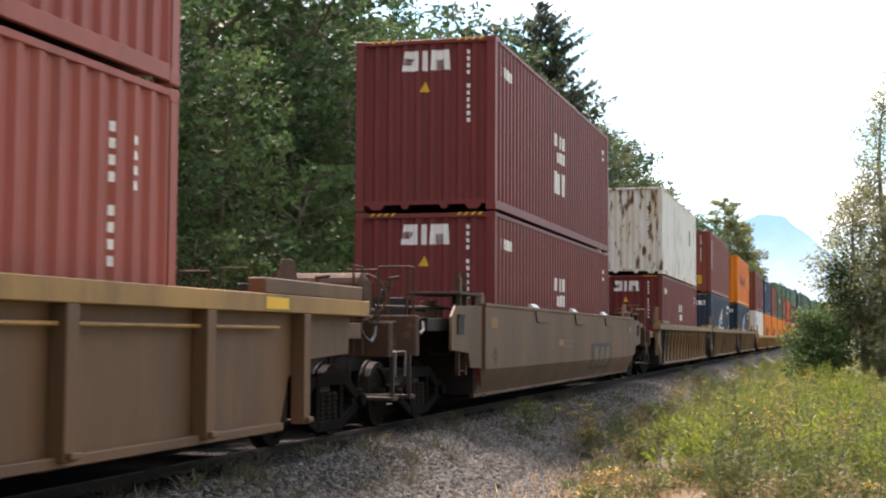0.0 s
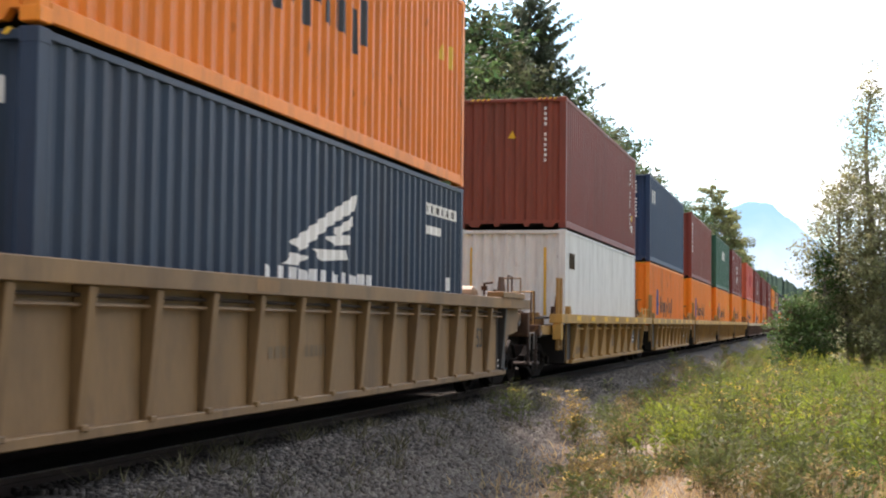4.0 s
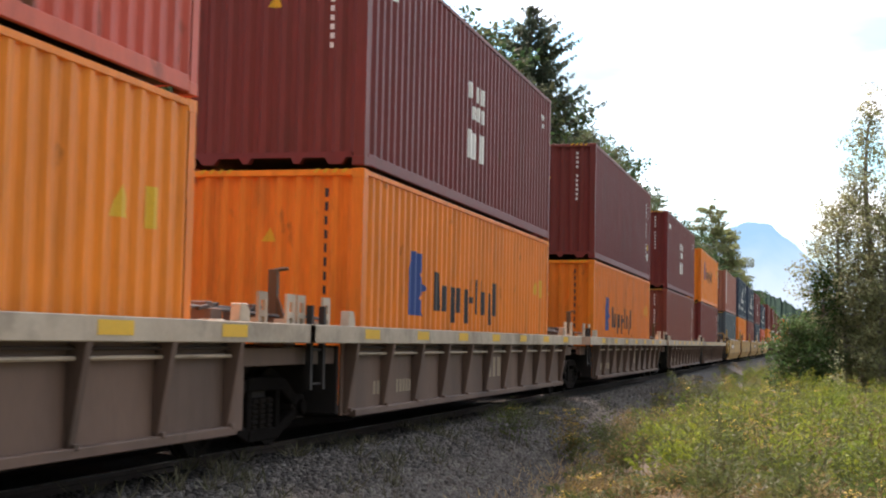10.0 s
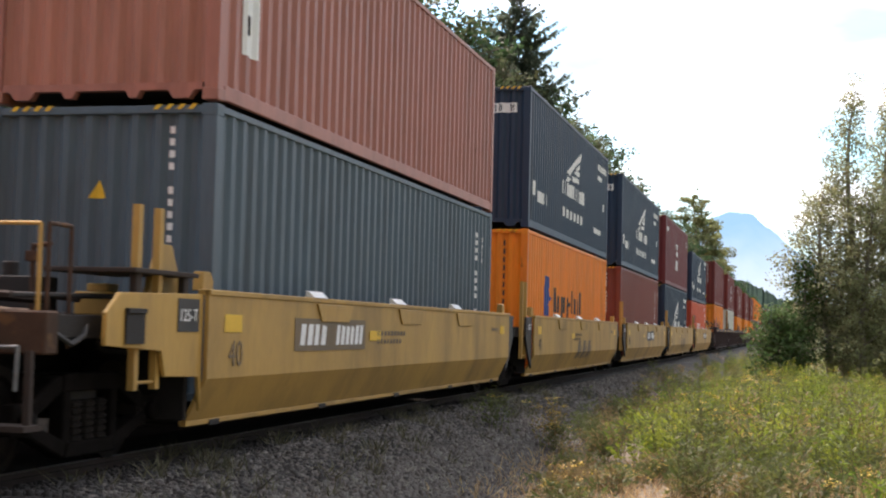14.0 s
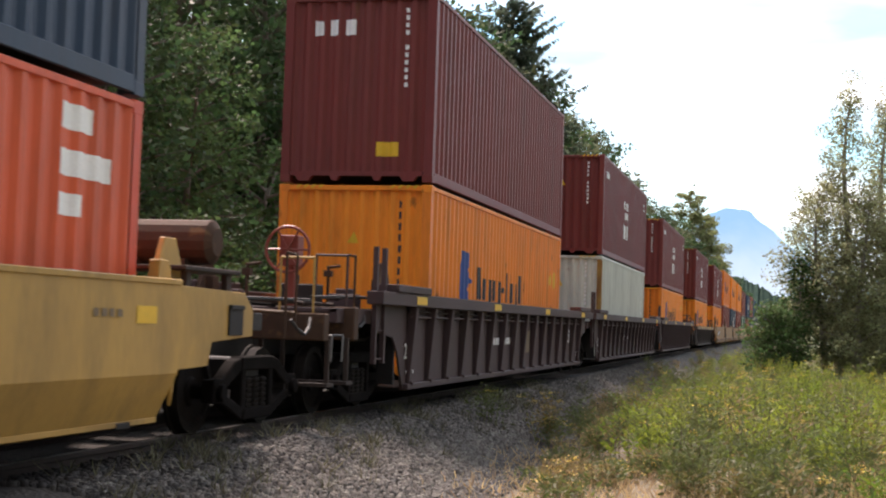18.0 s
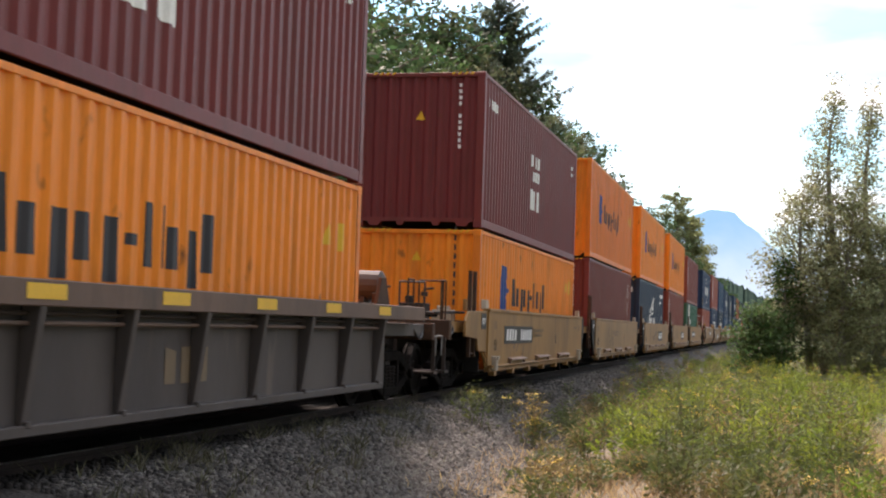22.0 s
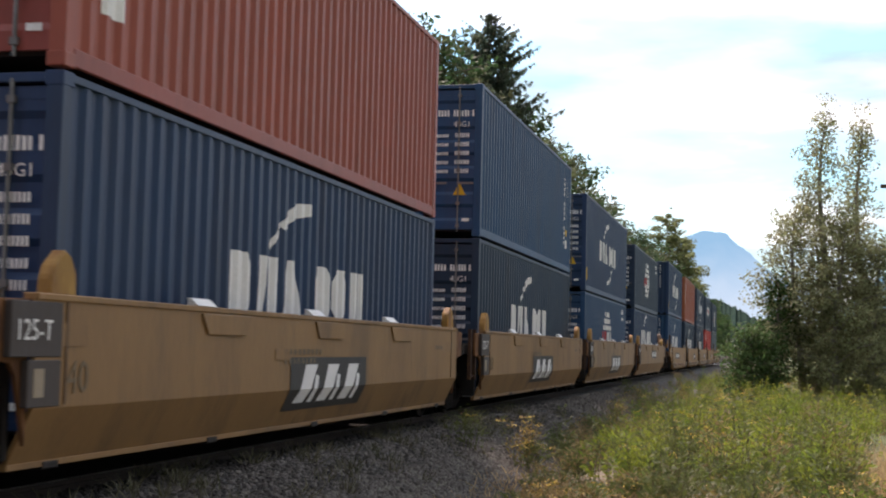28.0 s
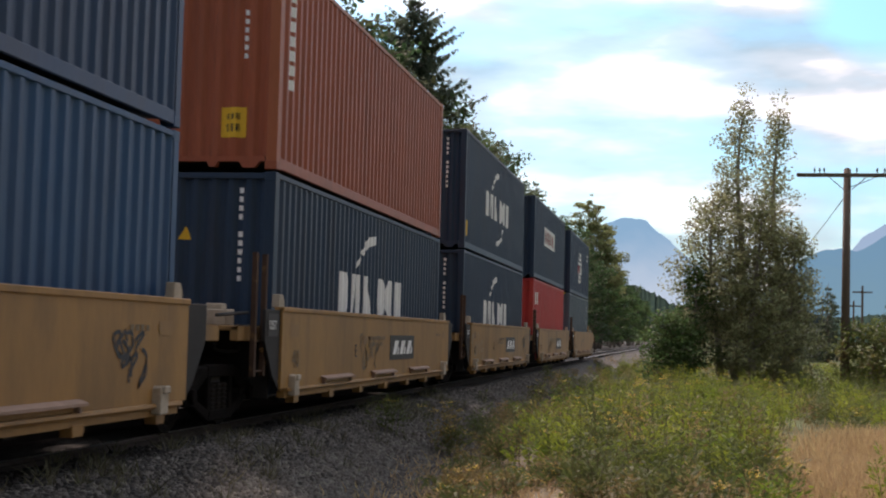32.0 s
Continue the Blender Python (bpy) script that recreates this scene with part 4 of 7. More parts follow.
def writing(text, size, at, parent, mat="mark_white", turn=(90, 0, 0), lean=0.0):
    """Words or figures as a thin mesh from the built-in font."""
    def make():
        cu = bpy.data.curves.new("writing", "FONT")
        cu.body, cu.size, cu.extrude, cu.shear, cu.resolution_u = text, size, 0.002, lean, 2
        ob = bpy.data.objects.new("writing", cu)
        scene.collection.objects.link(ob)
        me = bpy.data.meshes.new_from_object(ob.evaluated_get(bpy.context.evaluated_depsgraph_get()))
        bpy.data.objects.remove(ob)
        return me
    ob = part("lettering", cached(("text", text, size, lean), make), mat, parent, at=at)
    ob.rotation_euler = [radians(a) for a in turn]
    return ob


# ------------------------------------------------------------------ well cars
def limb(g, pts, r0, r1, n=6):
    for i in range(len(pts) - 1):
        a, b = i / (len(pts) - 1), (i + 1) / (len(pts) - 1)
        g.cyl(pts[i], pts[i + 1], r0 + (r1 - r0) * a, n, r0 + (r1 - r0) * b)


WHEELS, TRAIN = [], []
WHEEL_R = 0.419


def wheelset_mesh():
    g = Geo().cyl((-0.95, 0, 0), (0.95, 0, 0), 0.075, 10)
    for s in (-1, 1):
        prof = ((0.685, 0.445), (0.715, 0.445), (0.725, 0.420), (0.825, 0.415), (0.830, 0.34), (0.79, 0.32), (0.775, 0.15), (0.80, 0.12), (0.80, 0.0))
        n = 20
        v = [(s * x, r * math.cos(i * math.tau / n), r * math.sin(i * math.tau / n)) for i in range(n) for x, r in prof]
        k = len(prof)
        f = [(i * k + j, i * k + j + 1, ((i + 1) % n) * k + j + 1, ((i + 1) % n) * k + j) for i in range(n) for j in range(k - 1)]
        g.add(v, f)
        g.cyl((s * 0.95, 0, 0), (s * 1.12, 0, 0), 0.11, 8)
        for a in range(3):
            t = a * math.tau / 3
            g.cyl((s * 1.12, 0.06 * math.cos(t), 0.06 * math.sin(t)), (s * 1.135, 0.06 * math.cos(t), 0.06 * math.sin(t)), 0.02, 6)
    return g.mesh("wheelset", smooth=False)


def frame_mesh():
    """A cast truck side: axle boxes, arched top member, sagging bottom member and two columns round the springs."""
    g = Geo()
    for m in (-1, 1):
        for poly in ([(1.15, 0.33), (0.86, 0.30), (0.84, 0.56), (1.13, 0.55)], [(0.90, 0.55), (0.88, 0.42), (0.45, 0.62), (0.45, 0.75), (0.60, 0.72)],
                     [(0.90, 0.42), (0.88, 0.30), (0.40, 0.12), (0.36, 0.24)], [(0.43, 0.22), (0.32, 0.22), (0.32, 0.64), (0.43, 0.64)]):
            g.extr([(m * y, z) for y, z in poly], 1.0, 1.13, "x")
        g.cyl((1.13, m * 1.0, 0.42), (1.19, m * 1.0, 0.42), 0.085, 10)
    g.extr([(-0.46, 0.62), (0.46, 0.62), (0.44, 0.76), (-0.44, 0.76)], 0.99, 1.14, "x")
    g.extr([(-0.40, 0.12), (0.40, 0.12), (0.36, 0.24), (-0.36, 0.24)], 0.99, 1.14, "x")
    return g.mesh("truck_side", 0.012)


def spring_mesh():
    g = Geo()
    n, prof = 8, [(r, 0.245 + 0.052 * i + dz) for i in range(6) for r, dz in ((0.085, 0.0), (0.085, 0.028), (0.066, 0.034), (0.066, 0.048))]
    k = len(prof)
    v = [(1.06 + r * math.cos(i * math.tau / n), r * math.sin(i * math.tau / n), z) for i in range(n) for r, z in prof]
    g.add(v, [(i * k + j, ((i + 1) % n) * k + j, ((i + 1) % n) * k + j + 1, i * k + j + 1) for i in range(n) for j in range(k - 1)])
    return g.mesh("spring")


def truck(car, y):
    t = part("truck", cached("bolster", lambda: Geo().box(-1.05, 1.05, -0.22, 0.22, 0.50, 0.74).box(-0.30, 0.30, -0.28, 0.28, 0.74, 0.86).mesh("truck", 0.02)), "grime", car, "grimy cast steel truck, darkened for the shade under the car", at=(0, y, 0))
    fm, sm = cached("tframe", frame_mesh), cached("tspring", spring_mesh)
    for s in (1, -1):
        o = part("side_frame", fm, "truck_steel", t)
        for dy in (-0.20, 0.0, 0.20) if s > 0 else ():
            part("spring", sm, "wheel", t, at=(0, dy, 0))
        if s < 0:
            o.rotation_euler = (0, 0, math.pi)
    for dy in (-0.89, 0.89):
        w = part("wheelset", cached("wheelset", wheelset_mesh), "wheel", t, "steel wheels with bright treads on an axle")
        w.matrix_parent_inverse = Matrix.Translation((0, dy, WHEEL_R))
        WHEELS.append(w)
    return t


def web_mesh(kind, s, L):
    g = Geo()
    wf, wr, cf, cr, top, bot = L
    x = lambda a, b: (min(s * a, s * b), max(s * a, s * b))
    if kind == "rib53":
        g.extr([(cf + 0.25, top - 0.17), (cf + 0.30, 1.02), (wf - 0.25, 0.95), (wf, 0.75), (wf + 0.30, bot), (wr - 0.30, bot), (wr, 0.75), (wr + 0.25, 0.95), (cr - 0.30, 1.02), (cr - 0.25, top - 0.17)], *x(1.36, 1.39), "x")
    elif kind == "rib":
        g.extr([(cf + 0.25, top - 0.17), (cf + 0.30, 0.98), (wf - 0.25, 0.92), (wf, 0.75), (wf + 0.20, bot), (wr - 0.20, bot), (wr, 0.75), (wr + 0.25, 0.92), (cr - 0.30, 0.98), (cr - 0.25, top - 0.17)], *x(1.36, 1.39), "x")
    elif kind == "flat":
        g.box(*x(1.36, 1.39), wf, wr, bot, top - 0.17)
    elif kind == "fold":
        g.extr([(s * 1.53, top), (s * 1.53, 0.68), (s * 1.34, bot), (s * 1.30, bot), (s * 1.49, 0.68), (s * 1.49, top)], wf, wr)
    else:
        g.box(*x(1.47, 1.51), wf, wr, bot + 0.12, top)
    return g.mesh("side_panel", 0.004 if kind != "rib53" else 0.0)


def chord_mesh(kind, s, L):
    wf, wr, cf, cr, top, bot = L
    x = lambda a, b: (min(s * a, s * b), max(s * a, s * b))
    g = Geo()
    if kind == "flat":
        g.box(*x(1.30, 1.56), cf, cr, top - 0.19, top)
    elif kind == "rib53":
        g.box(*x(1.34, 1.56), cf, cr, top - 0.17, top)
    elif kind == "rib":
        g.box(*x(1.34, 1.53), cf, cr, top - 0.17, top)
    elif kind == "fold":
        g.box(*x(1.42, 1.545), wf, wr, top - 0.04, top + 0.012)
    else:
        g.box(*x(1.40, 1.53), wf, wr, top - 0.05, top + 0.012)
    return g.mesh("top_chord", 0.008)


def post_mesh(kind, s, top, bot):
    x0, x1, x2 = {"rib53": (1.39, 1.440, 1.530), "rib": (1.39, 1.53, 1.53), "flat": (1.39, 1.43, 1.555)}[kind]
    w = {"rib53": 0.058, "rib": 0.085, "flat": 0.045}[kind]
    lo, hi = bot + 0.02, top - 0.172
    g = Geo().extr([(s * x0, lo), (s * x1, lo), (s * x2, hi), (s * x0, hi)], -w, w)
    g.box(min(s * x1, s * (x1 + 0.05)), max(s * x1, s * (x1 + 0.05)), -w * 0.8, w * 0.8, lo + 0.02, lo + 0.07)
    return g.mesh("post", 0.008)


def ladder_mesh(s, z0, z1):
    g = Geo()
    for y in (-0.19, 0.19):
        g.box(s * 1.40 - 0.03, s * 1.40 + 0.03, y - 0.036, y + 0.036, z0, z1)
    z = z0 + 0.06
    while z < min(z1, 1.35):
        g.cyl((s * 1.40, -0.19, z), (s * 1.40, 0.19, z), 0.014, 6)
        z += 0.36
    return g.mesh("ladder")


def house_guide_mesh():
    return Geo().extr([(-0.20, 0), (0.20, 0), (0.19, 0.18), (0.10, 0.31), (0.0, 0.35), (-0.14, 0.24), (-0.19, 0.14)], -0.06, 0.06, "x").mesh("container_guide", 0.02)


def guide_mesh():
    return Geo().extr([(-0.12, 0), (0.12, 0), (0.11, 0.10), (0.05, 0.17), (-0.10, 0.17)], -0.05, 0.05, "x").mesh("container_guide", 0.008)


def end_gear(car, style, sgn, y_well, y_out, coupler, brake, tank):
    """What stands between the well and the next car: deck, sill, bulkhead, ladders, guides and, at a coupler, the brake gear.
    sgn is -1 at the end towards y smaller, +1 at the other."""
    body, kind, top = style["body"], style["kind"], style["top"]
    dark = style.get("dark", "grime")
    a, b = sorted((y_well, y_out))
    span = round(b - a, 2)
    part("bulkhead", cached(("bulk", top), lambda: Geo().box(-1.36, 1.36, -0.03, 0.03, 0.32, top - 0.22).mesh("bulkhead", 0.01)), dark, car, at=(0, y_well + sgn * 0.04, 0))
    part("stub_sill", cached(("stub", span), lambda: Geo().box(-0.36, 0.36, 0, span, 0.70, 1.06).mesh("stub_sill", 0.02)), dark, car, at=(0, a, 0))
    deck_to = min(span, 1.5 if not coupler else 2.4)
    d0 = a if sgn > 0 else b - deck_to
    part("end_deck", cached(("deck", round(deck_to, 2), top), lambda: Geo().box(-1.32, 1.32, 0, deck_to, top - 0.30, top - 0.24).box(-1.32, -1.22, 0, deck_to, top - 0.42, top - 0.24).box(1.22, 1.32, 0, deck_to, top - 0.42, top - 0.24).mesh("end_deck", 0.01)), body if kind != "fold" else dark, car, at=(0, d0, 0))
    for s in (-1, 1):
        if kind in ("fold", "step"):
            w = 1.75 if coupler else 0.62
            p0 = y_well - w if sgn < 0 else y_well
            lower = 0.25 if sgn < 0 else 0.0
            shape = [(0, 0.40), (0.06, 0.70), (0.72, 0.72), (0.80, 0.93), (w, 0.98), (w, top - 0.22), (w - 0.22, top - 0.06), (0, top - 0.03)]
            part("end_plate", cached(("eplate", s, sgn, top, w, style.get("house")), lambda: Geo().extr([(u if sgn > 0 else w - u, z) for u, z in shape] if coupler else [(u if sgn > 0 else w - u, z) for u, z in ((0, 0.42), (0.07, 0.66), (0.16, top - 0.56), (0.24, top - 0.48), (w, top - 0.44), (w, top - 0.05), (0, top - 0.03))] if style.get("house") else [(0 if sgn > 0 else w, 0.42), (w * 0.45 if sgn > 0 else w * 0.55, 0.62), (w if sgn > 0 else 0, top - 0.42), (w if sgn > 0 else 0, top - 0.03), (0 if sgn > 0 else w, top - 0.03)], min(s * 1.44, s * 1.48), max(s * 1.44, s * 1.48), "x").mesh("end_plate", 0.006)), body if coupler else style.get("cap", dark), car, at=(0, p0, 0))
        g0 = y_well - sgn * 0.15
        if style.get("guides", True):
            house = style.get("house", False)
            part("container_guide", cached(("guide", house), house_guide_mesh if house else guide_mesh), style.get("guide", body), car, "rust-stained peaked guide block" if house else "", at=(s * 1.40, g0 - (0.35 * sgn if house and sgn < 0 else 0.0), top))
    # ladders on the camera's side and the far side
    for s in (-1, 1):
        if sgn < 0:
            part("ladder", cached(("ladder", s, kind in ("flat",), style.get("tall", True)), lambda: ladder_mesh(s, 0.62, 2.10 if style.get("tall", True) else 1.5)), style.get("ladder", body), car, at=(0, y_well - min(0.95, span * 0.55), 0))
    # brackets, air hoses and a small equipment box on the deck
    by = y_well + sgn * min(0.55, span * 0.4)
    part("bracket", cached("bracketr", lambda: Geo().box(0.62, 0.98, -0.16, 0.16, 0, 0.20).box(0.70, 0.90, -0.10, 0.10, 0.20, 0.27).mesh("bracket", 0.012)), style.get("guide", body), car, at=(0, by, top - 0.24))
    part("bracket", cached("bracketl", lambda: Geo().box(-0.9, -0.6, -0.14, 0.14, 0, 0.18).box(-0.85, -0.65, -0.09, 0.09, 0.18, 0.23).mesh("bracket", 0.012)), style.get("guide", body), car, at=(0, by, top - 0.24))
    for s in (-1, 1):
        part("air_pipe", cached(("pipe", span, s), lambda: Geo().cyl((s * 1.05, 0, 0), (s * 1.05, span, 0.05), 0.022, 6).mesh("air_pipe")), "grime", car, at=(0, a, top - 0.12))
    hose = Geo()
    limb(hose, [(0.95 + 0.10 * math.sin(k), sgn * 0.12 * k, -0.10 * math.sin(k * math.pi / 6)) for k in range(7)], 0.022, 0.022, 6)
    part("air_hose", cached(("hose", sgn), lambda: hose.mesh("air_hose")), "black", car, at=(0, y_well + sgn * 0.1, 1.0))
    if coupler:
        yc = y_out
        part("coupler", cached("coupler", lambda: Geo().box(-0.11, 0.11, -0.05, 0.62, 0.78, 0.98).extr([(-0.20, -0.22), (0.16, -0.30), (0.24, -0.10), (0.17, 0.10), (-0.17, 0.10)], 0.72, 1.02, "z").mesh("coupler", 0.02)), "grime", car, at=(0, yc, 0)).rotation_euler = (0, 0, 0 if sgn < 0 else math.pi)
        part("end_sill", cached(("esill", top), lambda: Geo().box(-1.45, 1.45, -0.09, 0.09, 0.92, top - 0.22).mesh("end_sill", 0.015)), "brake_brown", car, at=(0, yc - sgn * 0.55, 0))
        for s in (-1, 1):
            part("footboard", cached(("footboard", s), lambda: Geo().box(min(s * 0.55, s * 1.45), max(s * 0.55, s * 1.45), -0.12, 0.12, 0.40, 0.44).box(s * 1.40 - 0.025, s * 1.40 + 0.025, -0.02, 0.02, 0.44, 0.95).box(s * 0.60 - 0.025, s * 0.60 + 0.025, -0.02, 0.02, 0.44, 0.95).mesh("footboard")), "rail_side", car, at=(0, yc - sgn * 0.35, 0))
        part("uncoupling_lever", cached("lever", lambda: Geo().cyl((0.1, 0, 0), (1.4, 0, 0.05), 0.014, 6).cyl((1.4, 0, 0.05), (1.4, -0.02, -0.25), 0.014, 6).mesh("uncoupling_lever")), "rod", car, at=(0, yc - sgn * 0.2, 0.93))
        for s in (-1, 1):
            part("handrail", cached(("handrail", s), lambda: Geo().cyl((s * 1.3, 0, 0), (s * 1.3, 0, 0.62), 0.016, 6).cyl((s * 0.9, 0, 0), (s * 0.9, 0, 0.62), 0.016, 6).cyl((s * 1.3, 0, 0.62), (s * 0.9, 0, 0.62), 0.016, 6).mesh("handrail")), style.get("ladder", body), car, at=(0, yc - sgn * 0.60, top - 0.22))
        if brake:
            up = 0.48 if kind == "flat" else -0.38 if kind == "rib" else 0.0
            off, back = (0.50, 0.45) if kind == "rib" else (0.0, 0.75)
            part("brake_stand", cached(("bstand", up), lambda: Geo().box(0.46, 0.58, -0.06, 0.06, 0, 0.86 + up).box(0.40, 0.64, -0.12, 0.10, 0.52 + up, 0.90 + up).mesh("brake_stand", 0.012)), style.get("brake", "brown"), car, at=(off, yc - sgn * back, top - 0.26))
            wheel = Geo().torus((0.52, 0, 0.72 + up), 0.28, 0.019, "y", 24, 6)
            for i in range(6):
                t = i * math.tau / 6
                wheel.cyl((0.52, 0, 0.72 + up), (0.52 + 0.28 * math.cos(t), 0, 0.72 + up + 0.28 * math.sin(t)), 0.013, 5)
            part("brake_wheel", cached(("bwheel", up), lambda: wheel.mesh("brake_wheel")), style.get("brake", "brown"), car, "spoked hand brake wheel", at=(off, yc - sgn * back + sgn * 0.14, top - 0.26))
        raised = style["top"] < 1.5 and kind == "fold"
        if tank:
            part("air_reservoir", cached("tank", lambda: Geo().cyl((-0.75, 0, 0.26), (0.15, 0, 0.26), 0.21, 16).cyl((-0.80, 0, 0.26), (-0.75, 0, 0.26), 0.13, 16, 0.21).cyl((0.15, 0, 0.26), (0.20, 0, 0.26), 0.21, 16, 0.13).box(-0.60, -0.54, -0.2, 0.2, 0, 0.1).box(-0.1, -0.04, -0.2, 0.2, 0, 0.1).mesh("air_reservoir", smooth=False)), style.get("tank", body), car, at=(0.95 if kind == "flat" else 1.08 if raised or kind == "rib" else 0.55, y_well + sgn * (0.75 if kind == "flat" else 1.3 if raised else 2.70 if kind == "rib" else 0.55), top + 0.14 if raised else top - 0.24 if kind != "flat" and kind != "rib" else top + 0.02 if kind == "flat" else top - 0.12))
        coupler_clutter(car, style, sgn, y_well, yc, top)
        truck(car, yc - sgn * 1.75)


def coupler_clutter(car, style, sgn, y_well, yc, top):
    """Pipes, posts, gussets and boxes that crowd the deck beside a coupler."""
    dirty = "brake_brown"
    for x, y, z, l, pipe in ((-0.9, 0.35, 1.12, 2.1, "rail_side"), (-1.1, 0.75, 1.22, 2.3, "umber"), (-0.6, 1.15, 1.30, 1.7, "truck_steel"), (-1.2, 0.52, 1.34, 2.4, "rail_side")):
        part("cross_pipe", cached(("xpipe", l), lambda: Geo().cyl((0, 0, 0), (l * 0.45, 0.06, 0.05), 0.024, 6).cyl((l * 0.45, 0.06, 0.05), (l, -0.10, 0.0), 0.024, 6).box(l * 0.42, l * 0.48, -0.02, 0.12, -0.05, 0.09).mesh("cross_pipe")), pipe, car, at=(x, yc - sgn * y, z))
    # a thin looped grab rail and a slim valve rod
    part("grab_rail", cached(("grab", top), lambda: Geo().cyl((1.20, -0.16, 0.95), (1.20, -0.16, top + 0.42), 0.017, 6).cyl((1.20, 0.16, 0.95), (1.20, 0.16, top + 0.42), 0.017, 6).cyl((1.20, -0.16, top + 0.42), (1.20, 0.16, top + 0.42), 0.017, 6).mesh("grab_rail")), dirty, car, at=(0, yc - sgn * 1.05, 0))
    part("valve_rod", cached(("vrod", top), lambda: Geo().cyl((0, 0, 0.95), (0, 0, top + 0.30), 0.022, 6).cyl((0, 0, top + 0.28), (0.16, 0, top + 0.30), 0.020, 6).box(-0.05, 0.05, -0.04, 0.04, top + 0.16, top + 0.24).mesh("valve_rod", 0.004)), dirty, car, at=(0.80, yc - sgn * 1.35, 0))
    if style["kind"] == "fold":
        part("shelf_plate", cached("shelf", lambda: Geo().box(0.70, 1.50, -0.60, 0.60, 0.10, 0.14).box(1.40, 1.46, -0.50, -0.40, -0.06, 0.10).box(1.40, 1.46, 0.38, 0.48, -0.06, 0.10).mesh("shelf_plate", 0.006)), "rail_side", car, "dark steel shelf over the end of the side", at=(0, y_well + sgn * 0.75, top))
        part("slot_plate", cached("slotp", lambda: Geo().box(1.482, 1.500, -0.16, 0.16, -0.14, 0.14).box(1.500, 1.515, -0.16, 0.16, 0.10, 0.14).mesh("slot_plate", 0.003)), "grime", car, "dark slotted opening in the end plate", at=(0, y_well + sgn * 1.30, top - 0.32))
    part("valve_box", cached("valve", lambda: Geo().box(-0.24, 0.24, -0.16, 0.16, 0, 0.30).cyl((-0.1, 0, 0.30), (-0.1, 0, 0.42), 0.07, 8).cyl((0.24, 0.05, 0.15), (0.5, 0.05, 0.12), 0.03, 6).mesh("valve_box", 0.012)), "grime", car, at=(0.45, y_well + sgn * 1.25, top - 0.24))
    for s in (-1, 1):
        part("gusset", cached(("gusset", s), lambda: Geo().extr([(-0.34, 0), (0.34, 0), (0.10, 0.42), (-0.12, 0.42)], min(s * 1.22, s * 1.27), max(s * 1.22, s * 1.27), "x").box(s * 1.18 - 0.06, s * 1.18 + 0.06, -0.10, 0.10, 0, 0.20).mesh("gusset", 0.006)), style["body"] if style["kind"] in ("fold", "step") else dirty, car, "sloping container guide plate", at=(0, y_well + sgn * 0.32, top - 0.04))
    bent = Geo()
    limb(bent, [(1.30, 0, 0.0), (1.34, sgn * 0.1, -0.10), (1.35, sgn * 0.3, -0.16), (1.33, sgn * 0.5, -0.08), (1.30, sgn * 0.62, 0.02)], 0.02, 0.02, 6)
    part("air_hose", cached(("sidehose", sgn), lambda: bent.mesh("air_hose")), "black", car, at=(0, yc - sgn * 1.3, top - 0.30))


def joint_clutter(car, style, sgn, y_well, y_out, top):
    """Slotted plates, posts, rods and boxes on the deck over an inner truck."""
    span = abs(y_out - y_well)
    put = lambda f: y_well + sgn * span * f
    for k, f in enumerate((0.30, 0.78)):
        part("slotted_plate", cached("slotted", lambda: Geo().box(1.34, 1.37, -0.11, -0.05, 0, 0.30).box(1.34, 1.37, 0.05, 0.11, 0, 0.30).box(1.34, 1.37, -0.05, 0.05, 0.22, 0.30).box(1.34, 1.37, -0.05, 0.05, 0.06, 0.12).box(1.22, 1.34, -0.09, 0.09, 0, 0.05).mesh("slotted_plate")), style["chord"], car, at=(0, put(f), top))
        part("deck_box", cached(("dbox", k), lambda: Geo().box(-0.20, 0.20, -0.14, 0.14, 0, 0.20 + 0.08 * k).box(-0.12, 0.12, -0.08, 0.08, 0.20 + 0.08 * k, 0.27 + 0.08 * k).mesh("deck_box", 0.01)), ("greybrown", "grime")[k], car, at=(0.55 - 0.9 * k, put(0.5 + 0.2 * k), top - 0.06))
    part("deck_rod", cached(("drod", round(span, 2)), lambda: Geo().cyl((0.9, 0, 0.12), (0.4, span, 0.20), 0.022, 6).mesh("deck_rod")), "rail_side", car, at=(0, min(y_well, y_out), top))
    part("deck_rod", cached(("drod2", round(span, 2)), lambda: Geo().cyl((0.2, 0, 0.20), (1.1, span, 0.08), 0.018, 6).mesh("deck_rod")), "rod", car, at=(0, min(y_well, y_out), top))
    if sgn < 0:
        part("deck_post", cached("jpost", lambda: Geo().box(-0.05, 0.05, -0.04, 0.04, 0, 0.62).cyl((0, 0, 0.61), (0.16, 0, 0.63), 0.022, 6).extr([(-0.05, 0.0), (0.18, 0.0), (0.05, 0.35), (-0.05, 0.35)], -0.02, 0.02).mesh("deck_post", 0.006)), "umber", car, at=(0.95, put(0.62), top - 0.04))
    part("deck_plate", cached(("dplate", round(span, 2)), lambda: Geo().box(-1.28, 1.28, 0, span, -0.03, 0.0).mesh("deck_plate")), "grime", car, at=(0, min(y_well, y_out), top - 0.03))


